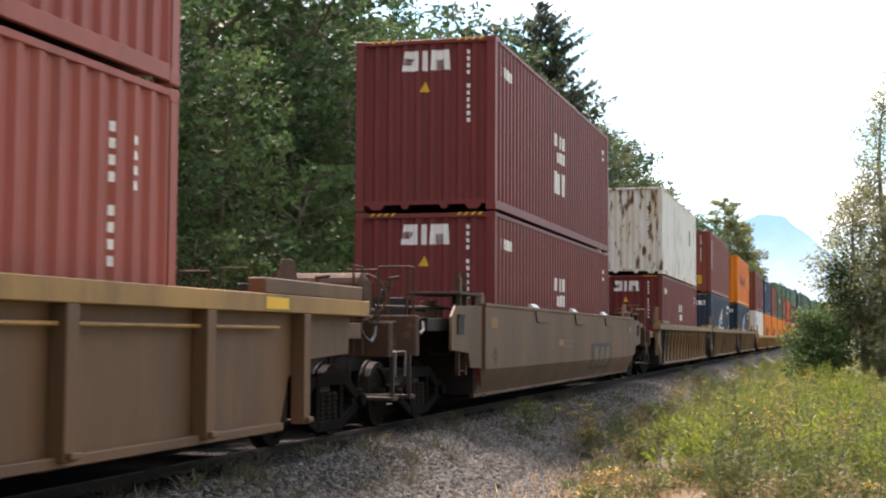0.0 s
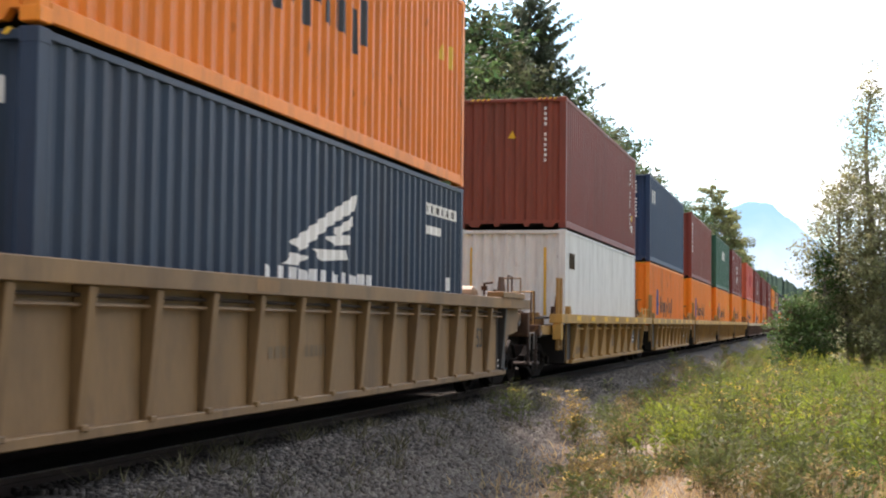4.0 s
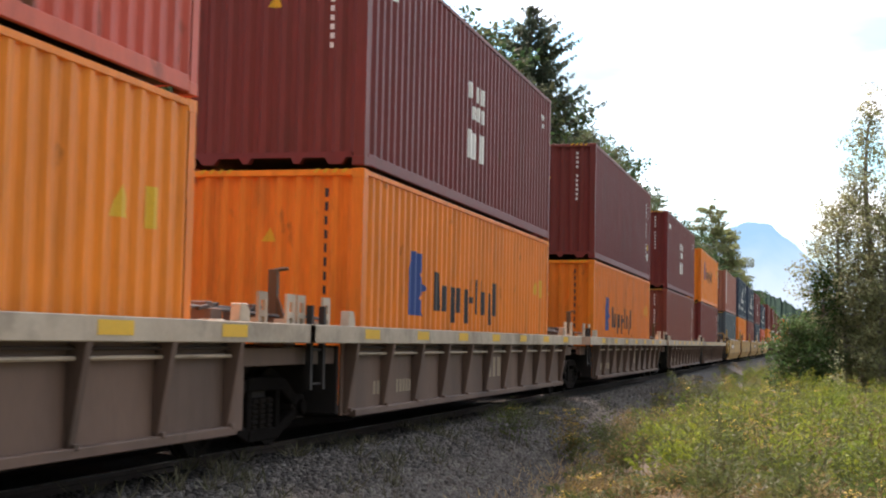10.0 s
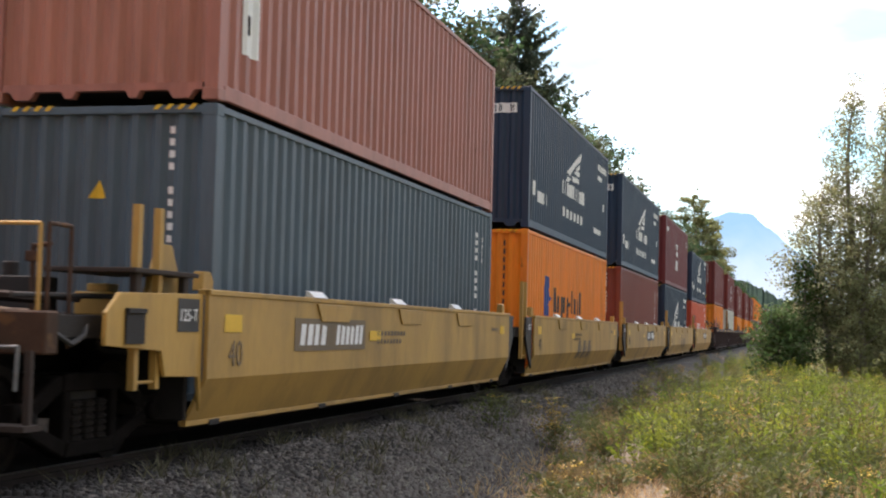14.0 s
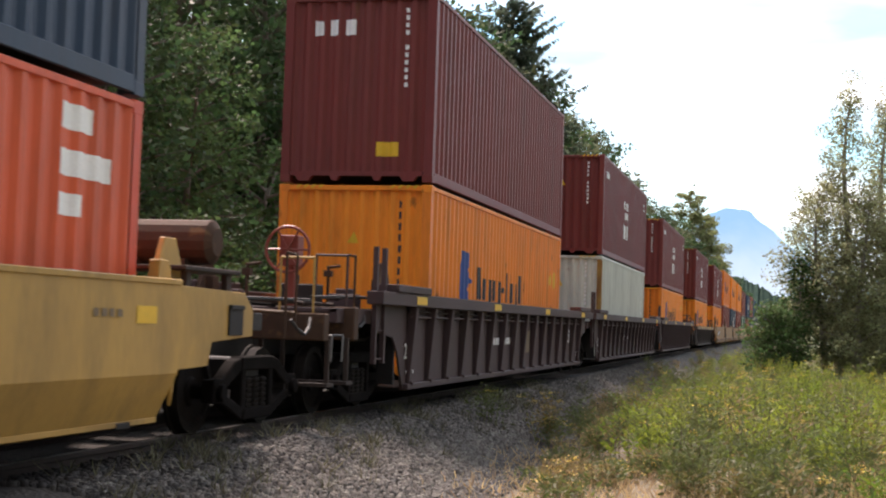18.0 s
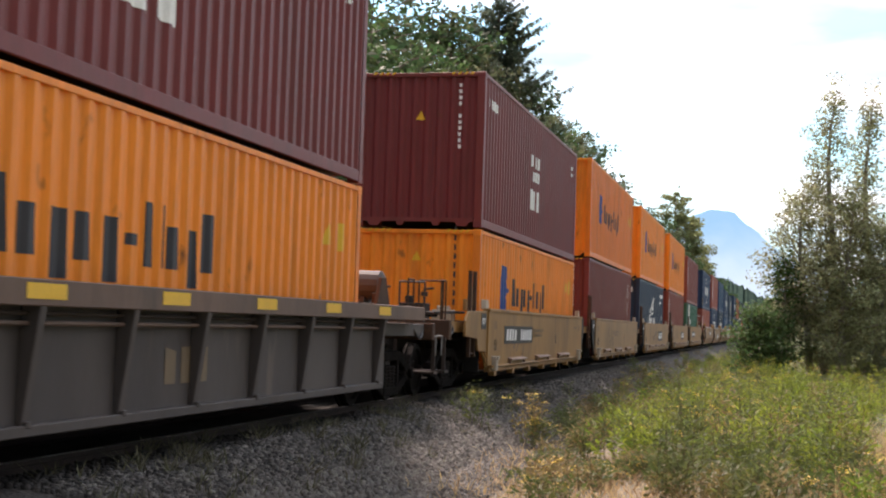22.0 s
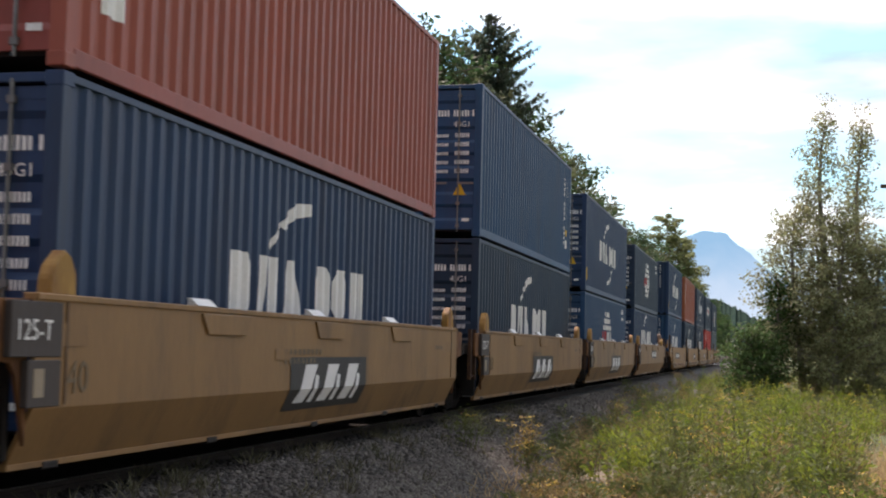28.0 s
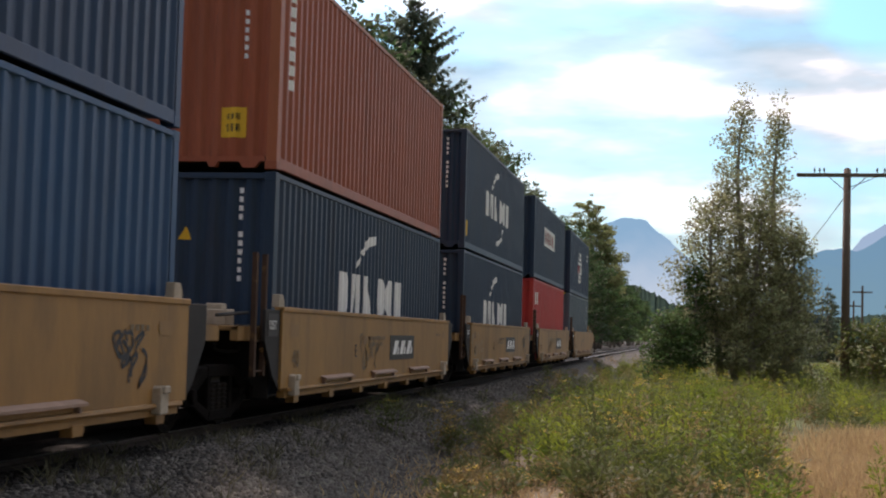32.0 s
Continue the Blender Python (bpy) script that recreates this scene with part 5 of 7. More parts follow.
STYLES = {
    "posts": dict(kind="rib", body="umber", chord="mustard", brake="brake_brown", ladder="brake_brown", tank="brake_brown", top=1.56, bot=0.29, step=2.1, word="tan ribbed steel well car with yellow reflectors", guides=False),
    "hush": dict(kind="fold", body="tan_grey", chord="tan_grey", top=1.66, bot=0.29, word="grimy brown smooth-sided steel well car", cap="tan_grey", guide="tan_grey", brake="brake_brown", ladder="brake_brown"),
    "tan53": dict(kind="rib53", body="tan", chord="tan", top=1.58, bot=0.33, step=1.06, word="tan ribbed steel well car with black end panels", guides=False),
    "dark53": dict(kind="rib53", body="darkbrown", chord="darkbrown", top=1.54, bot=0.26, step=1.06, word="dark brown ribbed steel well car", guides=False),
    "flat": dict(kind="flat", body="mustard", chord="yellow_tan", tank="yellow_tan", top=1.36, bot=0.33, step=1.36, word="yellow-tan well car with a pale top rail and slanted posts", endpaint=True),
    "grey": dict(kind="flat", body="greybrown", chord="chalk", top=1.30, bot=0.30, step=1.34, word="weathered grey-brown well car with a chalky white top rail", guide="chalk", ladder="grime", tall=False),
    "short": dict(kind="flat", body="soot_grey", chord="greybrown", top=1.40, bot=0.32, step=1.40, word="sooty grey well car with a brown top rail", guides=False),
    "yellow": dict(kind="fold", body="yellow_tan", chord="yellow_tan", top=1.45, bot=0.29, word="yellow smooth-sided well car with folded lower panels", cap="black", ladder="yellow_tan", tank="brake_brown"),
    "amber": dict(kind="fold", body="orange_tan", chord="orange_tan", top=1.48, bot=0.27, word="orange-tan smooth-sided well car with rust at its ends", cap="rust", guide="ochre_rust", ladder="brake_brown", brake="umber", tank="greybrown", tall=False, house=True),
    "step": dict(kind="step", body="honey_tan", chord="honey_tan", top=1.46, bot=0.33, word="tan flat-sided well car with steps along its lower rail", cap="grime", guide="chalk", ladder="brake_brown"),
}


def well_car(index, style_name, y0, jf, jr, wf, wr, front, rear, tag=""):
    """One unit of the train. y0: the container's near end; jf, jr: joints before and behind, wf, wr: ends of the well's side, from y0."""
    st = STYLES[style_name]
    kind, top, bot, body = st["kind"], st["top"], st["bot"], st["body"]
    car = thing("well_car", st["word"], "well car", "cars of the train", (TRACK_X, y0, 0))
    over = {"flat": 1.5, "rib": 2.05}.get(kind, 1.3)
    cf, cr = (max(jf + 0.35, wf - over) if front else jf + 0.12), (min(jr - 0.35, wr + over) if rear else jr - 0.12)
    L = tuple(round(q, 2) for q in (wf, wr, cf, cr, top, bot))
    for s in (1, -1):
        part("side_panel", cached(("web", kind, s, L), lambda: web_mesh(kind, s, L)), body, car)
        part("top_chord", cached(("chord", kind, s, L), lambda: chord_mesh(kind, s, L)), st["chord"], car, "pale top chord" if st["chord"] == "chalk" else "")
        if kind in ("rib53", "rib", "flat"):
            part("bottom_sill", cached(("sill", s, L, kind), lambda: Geo().box(min(s * 1.34, s * 1.47), max(s * 1.34, s * 1.47), wf + 0.3, wr - 0.3, bot - 0.02, bot + 0.06).mesh("bottom_sill", 0.008)), body, car)
            part("tie_rod", cached(("rodline", s, L), lambda: Geo().cyl((s * 1.45, wf + 0.4, top - 0.31), (s * 1.45, wr - 0.4, top - 0.31), 0.018, 6).mesh("tie_rod")), st["chord"], car)
            if kind != "rib":
                part("tie_rod", cached(("rodline2", s, L), lambda: Geo().cyl((s * 1.44, wf + 0.4, top - 0.24), (s * 1.44, wr - 0.4, top - 0.24), 0.016, 6).mesh("tie_rod")), "rail_side", car)
            n = max(2, round((wr - wf - 1.0) / st["step"]))
            for i in range(n + 1):
                y = wf + 0.5 + i * (wr - wf - 1.0) / n if kind != "rib" else 14.44 - i * 2.2
                if style_name == "grey":
                    y = 0.35 + (i - 1) * 1.36
                    if y > wr - 0.1:
                        continue
                dark = kind == "rib53" and i in (0, n) and body == "tan"
                part("post", cached(("post", kind, s, top, bot), lambda: post_mesh(kind, s, top, bot)), "black" if dark else body, car, at=(0, y, 0))
        if kind == "rib53":
            for e, yy in ((-1, wf + 0.02), (1, wr - 1.02)):
                if body == "tan":
                    part("end_panel", cached(("bpan", s), lambda: Geo().box(min(s * 1.388, s * 1.396), max(s * 1.388, s * 1.396), 0.3, 0.98, 0.40, 1.35).mesh("end_panel")), "black", car, "black painted data panel", at=(0, yy, 0))
                part("chord_cap", cached(("ccap", s), lambda: Geo().box(min(s * 1.30, s * 1.585), max(s * 1.30, s * 1.585), 0, 1.7, 0, 0.10).mesh("chord_cap", 0.01)), body, car, at=(0, cf + 0.6 if e < 0 else cr - 2.3, top + 0.002))
        if kind == "rib":
            for yy in (cf + 0.15, cr - 2.9):
                part("chord_cap", cached(("rcap", s), lambda: Geo().box(min(s * 1.32, s * 1.50), max(s * 1.32, s * 1.50), 0, 2.75, 0, 0.15).mesh("chord_cap", 0.012)), body, car, at=(0, yy, top + 0.002))
        if style_name == "flat" and (front or rear):
            for yy in ((cf + 0.02,) if front else ()) + ((cr - 0.24,) if rear else ()):
                part("chord_leg", cached(("cleg", s, top), lambda: Geo().box(min(s * 1.36, s * 1.54), max(s * 1.36, s * 1.54), 0, 0.22, top - 0.52, top - 0.192).mesh("chord_leg", 0.01)), st["chord"], car, at=(0, yy, 0))
        if kind == "flat" and st.get("endpaint"):
            for yy in (wf,) if rear else (wf, wr - 1.0):
                part("end_panel", cached(("fpan", s, top, bot), lambda: Geo().box(min(s * 1.385, s * 1.394), max(s * 1.385, s * 1.394), 0.02, 0.98, bot + 0.06, top - 0.2).mesh("end_panel")), "black", car, "black painted end panel", at=(0, yy, 0))
        if kind == "fold":
            for k, u in enumerate((0.26, 0.50, 0.74)):
                y = wf + (wr - wf) * u
                part("flap", cached(("flap", s, top), lambda: Geo().extr([(-0.62, top - 0.05), (0.62, top - 0.05), (0.46, top - 0.24), (-0.46, top - 0.24)], min(s * 1.532, s * 1.552), max(s * 1.532, s * 1.552), "x").mesh("flap", 0.005)), body, car, at=(0, y, 0))
                part("tab", cached(("tab", s), lambda: Geo().extr([(s * 1.44, 0), (s * 1.55, 0), (s * 1.47, 0.07), (s * 1.44, 0.07)], -0.22, 0.22).mesh("tab", 0.004)), "mark_white", car, "pale lifted lock tab", at=(0, y - 0.5, top + 0.013))
            part("bottom_lip", cached(("lip", s, L), lambda: Geo().box(min(s * 1.28, s * 1.352), max(s * 1.28, s * 1.352), wf, wr, bot - 0.03, bot + 0.02).mesh("bottom_lip", 0.006)), body, car)
        if kind == "step":
            part("bottom_rail", cached(("lowrail", s, L), lambda: Geo().box(min(s * 1.40, s * 1.50), max(s * 1.40, s * 1.50), wf + 0.2, wr - 0.2, bot, bot + 0.12).cyl((s * 1.53, wf + 0.2, bot + 0.10), (s * 1.53, wr - 0.2, bot + 0.10), 0.028, 6).mesh("bottom_rail")), body, car)
            for k in range(7):
                y = wf + 0.7 + k * (wr - wf - 1.4) / 6
                part("bracket", cached(("lowbr", s), lambda: Geo().extr([(-0.12, 0), (0.12, 0), (0.10, -0.10), (-0.10, -0.10)], min(s * 1.40, s * 1.52), max(s * 1.40, s * 1.52), "x").mesh("bracket", 0.006)), body, car, at=(0, y, bot + 0.02))
            for y in (2.3, 5.4, 8.5):
                part("side_step", cached(("sstep", s), lambda: Geo().extr([(s * 1.51, 0.03), (s * 1.60, 0.0), (s * 1.60, 0.025), (s * 1.51, 0.055)], -0.85, 0.85).box(min(s * 1.51, s * 1.56), max(s * 1.51, s * 1.56), -0.8, -0.76, -0.06, 0.03).box(min(s * 1.51, s * 1.56), max(s * 1.51, s * 1.56), 0.76, 0.8, -0.06, 0.03).mesh("side_step")), "step_wood", car, "narrow pale foot step", at=(0, y, bot + 0.18))
            for yy, sg in ((wf, -1), (wr, 1)):
                part("end_strut", cached(("strut", s, sg, top), lambda: Geo().cyl((s * 1.46, 0, 0.52), (s * 1.40, sg * 0.5, 0.95), 0.03, 6).cyl((s * 1.46, 0, 0.52), (s * 1.44, -sg * 0.25, 0.42), 0.04, 6).mesh("end_strut")), body, car, at=(0, yy, 0))
    # floor beams across the well
    for k in range(5):
        y = wf + 0.6 + k * (wr - wf - 1.2) / 4
        part("cross_beam", cached(("beam", bot), lambda: Geo().box(-1.36, 1.36, -0.12, 0.12, bot - 0.05, bot + 0.01).mesh("cross_beam", 0.01)), "grime", car, at=(0, y, 0))
    part("well_floor", cached(("wfloor", L), lambda: Geo().box(-1.33, 1.33, wf + 0.05, wr - 0.05, bot + 0.005, bot + 0.022).mesh("well_floor")), "grime", car)
    end_gear(car, st, -1, wf, jf, front, front and index in (10, 20, 15, 29), False)
    end_gear(car, st, 1, wr, jr, rear, index == 0, rear)
    if kind == "flat":
        if not front:
            joint_clutter(car, st, -1, wf, jf, top)
        if not rear:
            joint_clutter(car, st, 1, wr, jr, top)
    if not front:
        truck(car, jf)
    car_marks(car, st, style_name, wf, wr, cf, cr, index)
    return car


def plate(car, s, x, y0, y1, z0, z1, mat, name="panel", label="", back=None):
    return part(name, Geo().box(min(s * x, s * (x + 0.006)), max(s * x, s * (x + 0.006)), y0, y1, z0, z1).mesh(name), mat, car, label)


def emblem_bars(u, zz):
    """Three slanting shapes that stand for the owner's emblem."""
    a, b = zz[0] + 0.09, zz[1] - 0.09
    out = []
    for k in range(3):
        o = u + 0.20 + k * 0.58
        out += [[(o, a), (o + 0.26, a), (o + 0.50, b), (o + 0.18, b)], [(o + 0.36, a), (o + 0.48, a), (o + 0.54, b - 0.12), (o + 0.44, b - 0.10)]]
    return out


def scribble(u, w, z0, z1, face, seed):
    """A few loops and strokes of sprayed paint."""
    rnd, g = random.Random(seed), Geo()
    for k in range(7):
        a, c, e = u + w * (k + rnd.uniform(0.1, 0.6)) / 7, rnd.uniform(z0, (z0 + z1) / 2), rnd.uniform(0.6, 1.0) * (z1 - z0) * 0.5
        last = None
        for i in range(13):
            t = i / 12 * rnd.choice((4.2, 5.2))
            p = (a + 0.10 * math.sin(t * 1.7 + k) + 0.02 * i * w / 12, c + e * (0.5 + 0.5 * math.sin(t + k * 1.3)))
            if last:
                d = Vector((p[0] - last[0], p[1] - last[1])).normalized() * 0.02
                g.add([(face + 0.002 + k * 0.0003, last[0] - d.y, last[1] + d.x), (face + 0.002 + k * 0.0003, last[0] + d.y, last[1] - d.x), (face + 0.002 + k * 0.0003, p[0] + d.y, p[1] - d.x), (face + 0.002 + k * 0.0003, p[0] - d.y, p[1] + d.x)], [(0, 1, 2, 3)])
            last = p
    return g.mesh("scribble")


def car_marks(car, st, style_name, wf, wr, cf, cr, index):
    """Stencils, plates and reflectors on the side that faces the camera."""
    kind, top, bot = st["kind"], st["top"], st["bot"]
    face = {"rib53": 1.392, "rib": 1.392, "flat": 1.392, "fold": 1.533, "step": 1.513}[kind]
    flat = [(wf - 3, 0.0), (wr + 3, 0.0)]
    rnd = random.Random(index)
    put = lambda u, o, z: (face - o, u, z)
    chordput = lambda u, o, z: ({"flat": 1.56, "rib": 1.53, "rib53": 1.56}.get(kind, 1.54) - o, u, z)
    if kind in ("flat", "rib", "rib53"):
        n = 3 if kind != "flat" else 6
        polys = [rect(wf + 0.3 + i * (wr - wf - 1.2) / n, wf + 0.3 + i * (wr - wf - 1.2) / n + 0.55, top - 0.14, top - 0.03) for i in range(n + 1)]
        for poly in polys:
            part("reflector", painted([poly], flat, chordput).mesh("reflector"), "orange_tan" if style_name == "tan53" else "mark_yellow", car, "yellow reflector strip")
        mat = "mark_white" if style_name in ("dark53", "short", "grey") else "mark_dark"
        if kind == "rib53":
            tagged(part("stencil", painted(blocks(wr - 0.62, wr - 0.12, 0.52, 0.56, 1, 0, 0.5) + blocks(wr - 0.62, wr - 0.2, 0.44, 0.48, 2) + blocks(wf + 0.4, wf + 0.9, 0.46, 0.50, 2), flat, lambda u, o, z: (1.399 - o, u, z)).mesh("stencil"), "mark_white", car), kind="stuff")
            if index == 22:
                tagged(part("emblem", painted([[(wr - 6.6, 0.62), (wr - 6.0, 0.62), (wr - 6.0, 0.70), (wr - 6.6, 0.70)], [(wr - 6.1, 0.62), (wr - 6.0, 0.70), (wr - 5.9, 1.0), (wr - 6.0, 1.0)], [(wr - 5.8, 0.66), (wr - 5.7, 0.66), (wr - 5.5, 1.0), (wr - 5.6, 1.0)], [(wr - 5.45, 0.66), (wr - 5.35, 0.66), (wr - 5.2, 1.0), (wr - 5.3, 1.0)]], flat, put).mesh("emblem"), "mark_white", car, "white emblem of bent bars"), kind="stuff")
            if index == 3:
                strap = Geo()
                limb(strap, [(1.47, 4.06 + 1.0 * k / 8, 1.20 + 0.10 * k / 8 - 0.48 * math.sin(math.pi * k / 8) ** 0.8) for k in range(9)], 0.028, 0.028, 6)
                part("strap", strap.mesh("strap"), "black", car, "loose black strap hanging on the side")
            writing("53", 0.44, (face + 0.004, wr - 2.12, 0.78), car, mat, (90, 0, 90))
            if style_name == "dark53":
                part("faded_panel", painted([rect(wf + 9.1, wf + 9.7, 0.62, 1.05)], flat, put).mesh("faded_panel"), "mark_faint", car, "faded square panel")
            writing("25T", 0.30, (1.400, wf + 0.30, 0.66), car, "mark_white", (90, 0, 90))
            tagged(part("stencil", painted(blocks(wf + 6.2, wf + 6.9, 0.80, 0.92, 4) + blocks(wf + 7.2, wf + 7.9, 0.80, 0.92, 5), flat, put).mesh("stencil"), mat if style_name == "dark53" else "mark_faint", car), kind="stuff")
        else:
            mid = wf + (wr - wf) * (0.50 if kind == "flat" else 0.3)
            tagged(part("emblem", painted(blocks(mid + 0.15, mid + 1.15, 0.58, 0.90, 3), flat, put).mesh("emblem"), "mark_chalk" if style_name == "grey" else "mark_faint", car, "worn block lettering"), kind="stuff")
            if style_name == "flat":
                part("data_plate", painted([rect(wr - 2.35, wr - 1.75, 0.62, 0.98)], flat, put).mesh("data_plate"), "greyblue", car, "blue and white data plate")
                part("data_line", painted([rect(wr - 2.32, wr - 1.78, 0.70, 0.73), rect(wr - 2.32, wr - 1.78, 0.80, 0.82)], flat, lambda u, o, z: (face + 0.004 - o, u, z)).mesh("data_line"), "mark_white", car)
            tagged(part("stencil", painted(blocks(wf + 1.15, wf + 1.75, 0.50, 0.66, 4) + blocks(wf + 2.1, wf + 2.8, 0.50, 0.66, 5), flat, put).mesh("stencil"), "mark_faint" if style_name != "grey" else "mark_chalk", car), kind="stuff")
        return
    z1 = 1.02 if kind == "fold" else 0.95
    if kind == "step":
        for u, w, mat, seed in ((-0.3, 1.9, "mark_chalk", 1), (10.0, 0.75, "mark_dark", 2), (6.4, 1.3, "mark_chalk", 3)) if index in (34, 36) else ((wf + 2.2 + index % 3, 1.4, "mark_faint", index),):
            tagged(part("scribble", scribble(u, w, 0.58, top - 0.18, face, seed), mat, car, "faded scrawled graffiti"), kind="stuff")
        for u in (wf + 0.45, wr - 0.8):
            part("clamp", cached("clamp", lambda: Geo().box(1.50, 1.60, -0.10, 0.10, 0, 0.26).box(1.50, 1.63, -0.07, 0.07, 0.20, 0.27).mesh("clamp", 0.01)), "chalk", car, "pale clamp on the lower rail", at=(0, u, bot + 0.02))
        writing("8" if index in (34,) else "E", 0.28, (face + 0.003, 5.75 if index == 34 else 7.3 if index in (24, 25) else 3.4, 0.80), car, "mark_dark", (90, 0, 90))
    mid = 5.95
    if index in (15, 17, 19, 24, 28, 29, 33, 34):
        pl = {15: 1.4, 34: 1.9, 24: 1.0, 28: 1.0}.get(index, mid - 0.8)
        wide = 3.15 if kind == "step" else 2.4
        dx = 0.004
        part("number_panel", Geo().box(face, face + dx, pl, pl + wide, z1 - 0.12, z1 + 0.22).mesh("number_panel"), "black" if index not in (15,) else "mark_faint", car, "black panel with pale figures")
        tagged(part("marking", painted(blocks(pl + wide * 0.06, pl + wide * 0.42, z1 - 0.06, z1 + 0.16, 4, lean=0.2) + blocks(pl + wide * 0.54, pl + wide * 0.96, z1 - 0.06, z1 + 0.16, 6, lean=0.2), flat, lambda u, o, z: (face + 0.006 - o, u, z)).mesh("marking"), "mark_white", car), kind="stuff")
    else:
        dark = style_name == "yellow"
        x = face
        zz = (0.80, 1.24) if kind == "fold" else (0.72, 1.14)
        if kind == "fold":
            # the emblem runs over the fold of the side
            slope = lambda u, o, z: (face + (0.0 if z >= 0.68 else -0.19 * (0.68 - z) / (0.68 - bot)) - o, u, z)
            e0 = 7.7 if style_name == "hush" else 4.5
            both = lambda polys: [q for p in polys for q in (clip(list(p), 1, 0.68, 1), clip(list(p), 1, 0.68, -1)) if len(q) > 2]
            if not dark:
                part("emblem_panel", painted(both([rect(e0, e0 + 2.85, 0.45, 1.03)]), flat, slope).mesh("emblem_panel"), "black", car, "black emblem panel")
            bars = []
            for k in range(3):
                o = e0 + 0.25 + k * 0.80
                bars += [[(o, 0.53), (o + 0.34, 0.53), (o + 0.66, 0.95), (o + 0.25, 0.95)], [(o + 0.48, 0.53), (o + 0.63, 0.53), (o + 0.72, 0.82), (o + 0.60, 0.84)]]
            tagged(part("emblem", painted(both(bars), flat, slope, 0.008).mesh("emblem"), "mark_faint" if dark or style_name == "hush" else "mark_white", car, "block emblem of pale bars"), kind="stuff")
        elif index in (26, 27, 35, 36, 37):
            part("emblem_panel", Geo().box(x, x + 0.004, mid, mid + 2.1, zz[0], zz[1]).mesh("emblem_panel"), "black", car, "black emblem panel")
        if index in (26, 27, 35, 36, 37):
            tagged(part("emblem", painted(emblem_bars(mid, zz), flat, lambda u, o, z: (x + 0.007 - o, u, z)).mesh("emblem"), "mark_faint" if dark or style_name == "hush" else "mark_white", car, "block emblem of pale bars"), kind="stuff")
    writing("40", 0.34, (face + 0.003, wf + 0.45, 0.78 if kind == "fold" else 0.70), car, "mark_faint", (90, 0, 90))
    if style_name == "amber":
        part("data_panel", Geo().box(1.484, 1.540, wf - 0.34, wf + 0.36, top - 0.44, top - 0.05).mesh("data_panel", 0.006), "soot_grey", car, "dark grey data panel")
        part("data_panel", Geo().box(1.484, 1.540, wf - 0.10, wf + 0.36, 0.69, top - 0.46).mesh("data_panel", 0.006), "soot_grey", car, "dark grey data panel")
        part("label", Geo().box(1.540, 1.543, wf - 0.02, wf + 0.12, 0.76, 0.96).mesh("label"), "mark_chalk", car, "worn pale label")
        writing("125-T", 0.21, (1.543, wf - 0.29, top - 0.32), car, "mark_white", (90, 0, 90))
        for u in (wf + 0.42, wr - 0.42):
            part("seam", Geo().box(1.532, 1.539, u, u + 0.03, 0.70, top - 0.02).mesh("seam"), "umber", car)
    if style_name in ("yellow", "step"):
        ybase = wf - 0.52
        part("data_panel", Geo().box(1.482, 1.488, ybase, ybase + 0.42, top - 0.36, top - 0.08).mesh("data_panel"), "black", car, "black data panel")
        writing("125-T" if kind == "fold" else "125T", 0.15, (1.491, ybase + 0.02, top - 0.27), car, "mark_white", (90, 0, 90))
    for poly in (rect(wf + 0.35, wf + 0.75, top - 0.36, top - 0.20), rect(wr - 0.8, wr - 0.45, top - 0.36, top - 0.22), rect(wf + (wr - wf) * 0.36, wf + (wr - wf) * 0.36 + 0.45, 1.0, 1.12)):
        part("reflector", painted([poly], flat, put).mesh("reflector"), "mark_yellow" if style_name == "yellow" else "orange_tan", car, "faded yellow reflector")
    tagged(part("stencil", painted(blocks(4.3, 5.6, 1.06, 1.12, 9) + blocks(4.3, 5.4, 0.96, 1.02, 8) + blocks(wr - 1.5, wr - 1.0, 1.14, 1.20, 4), flat, put).mesh("stencil"), "mark_faint", car), kind="stuff")


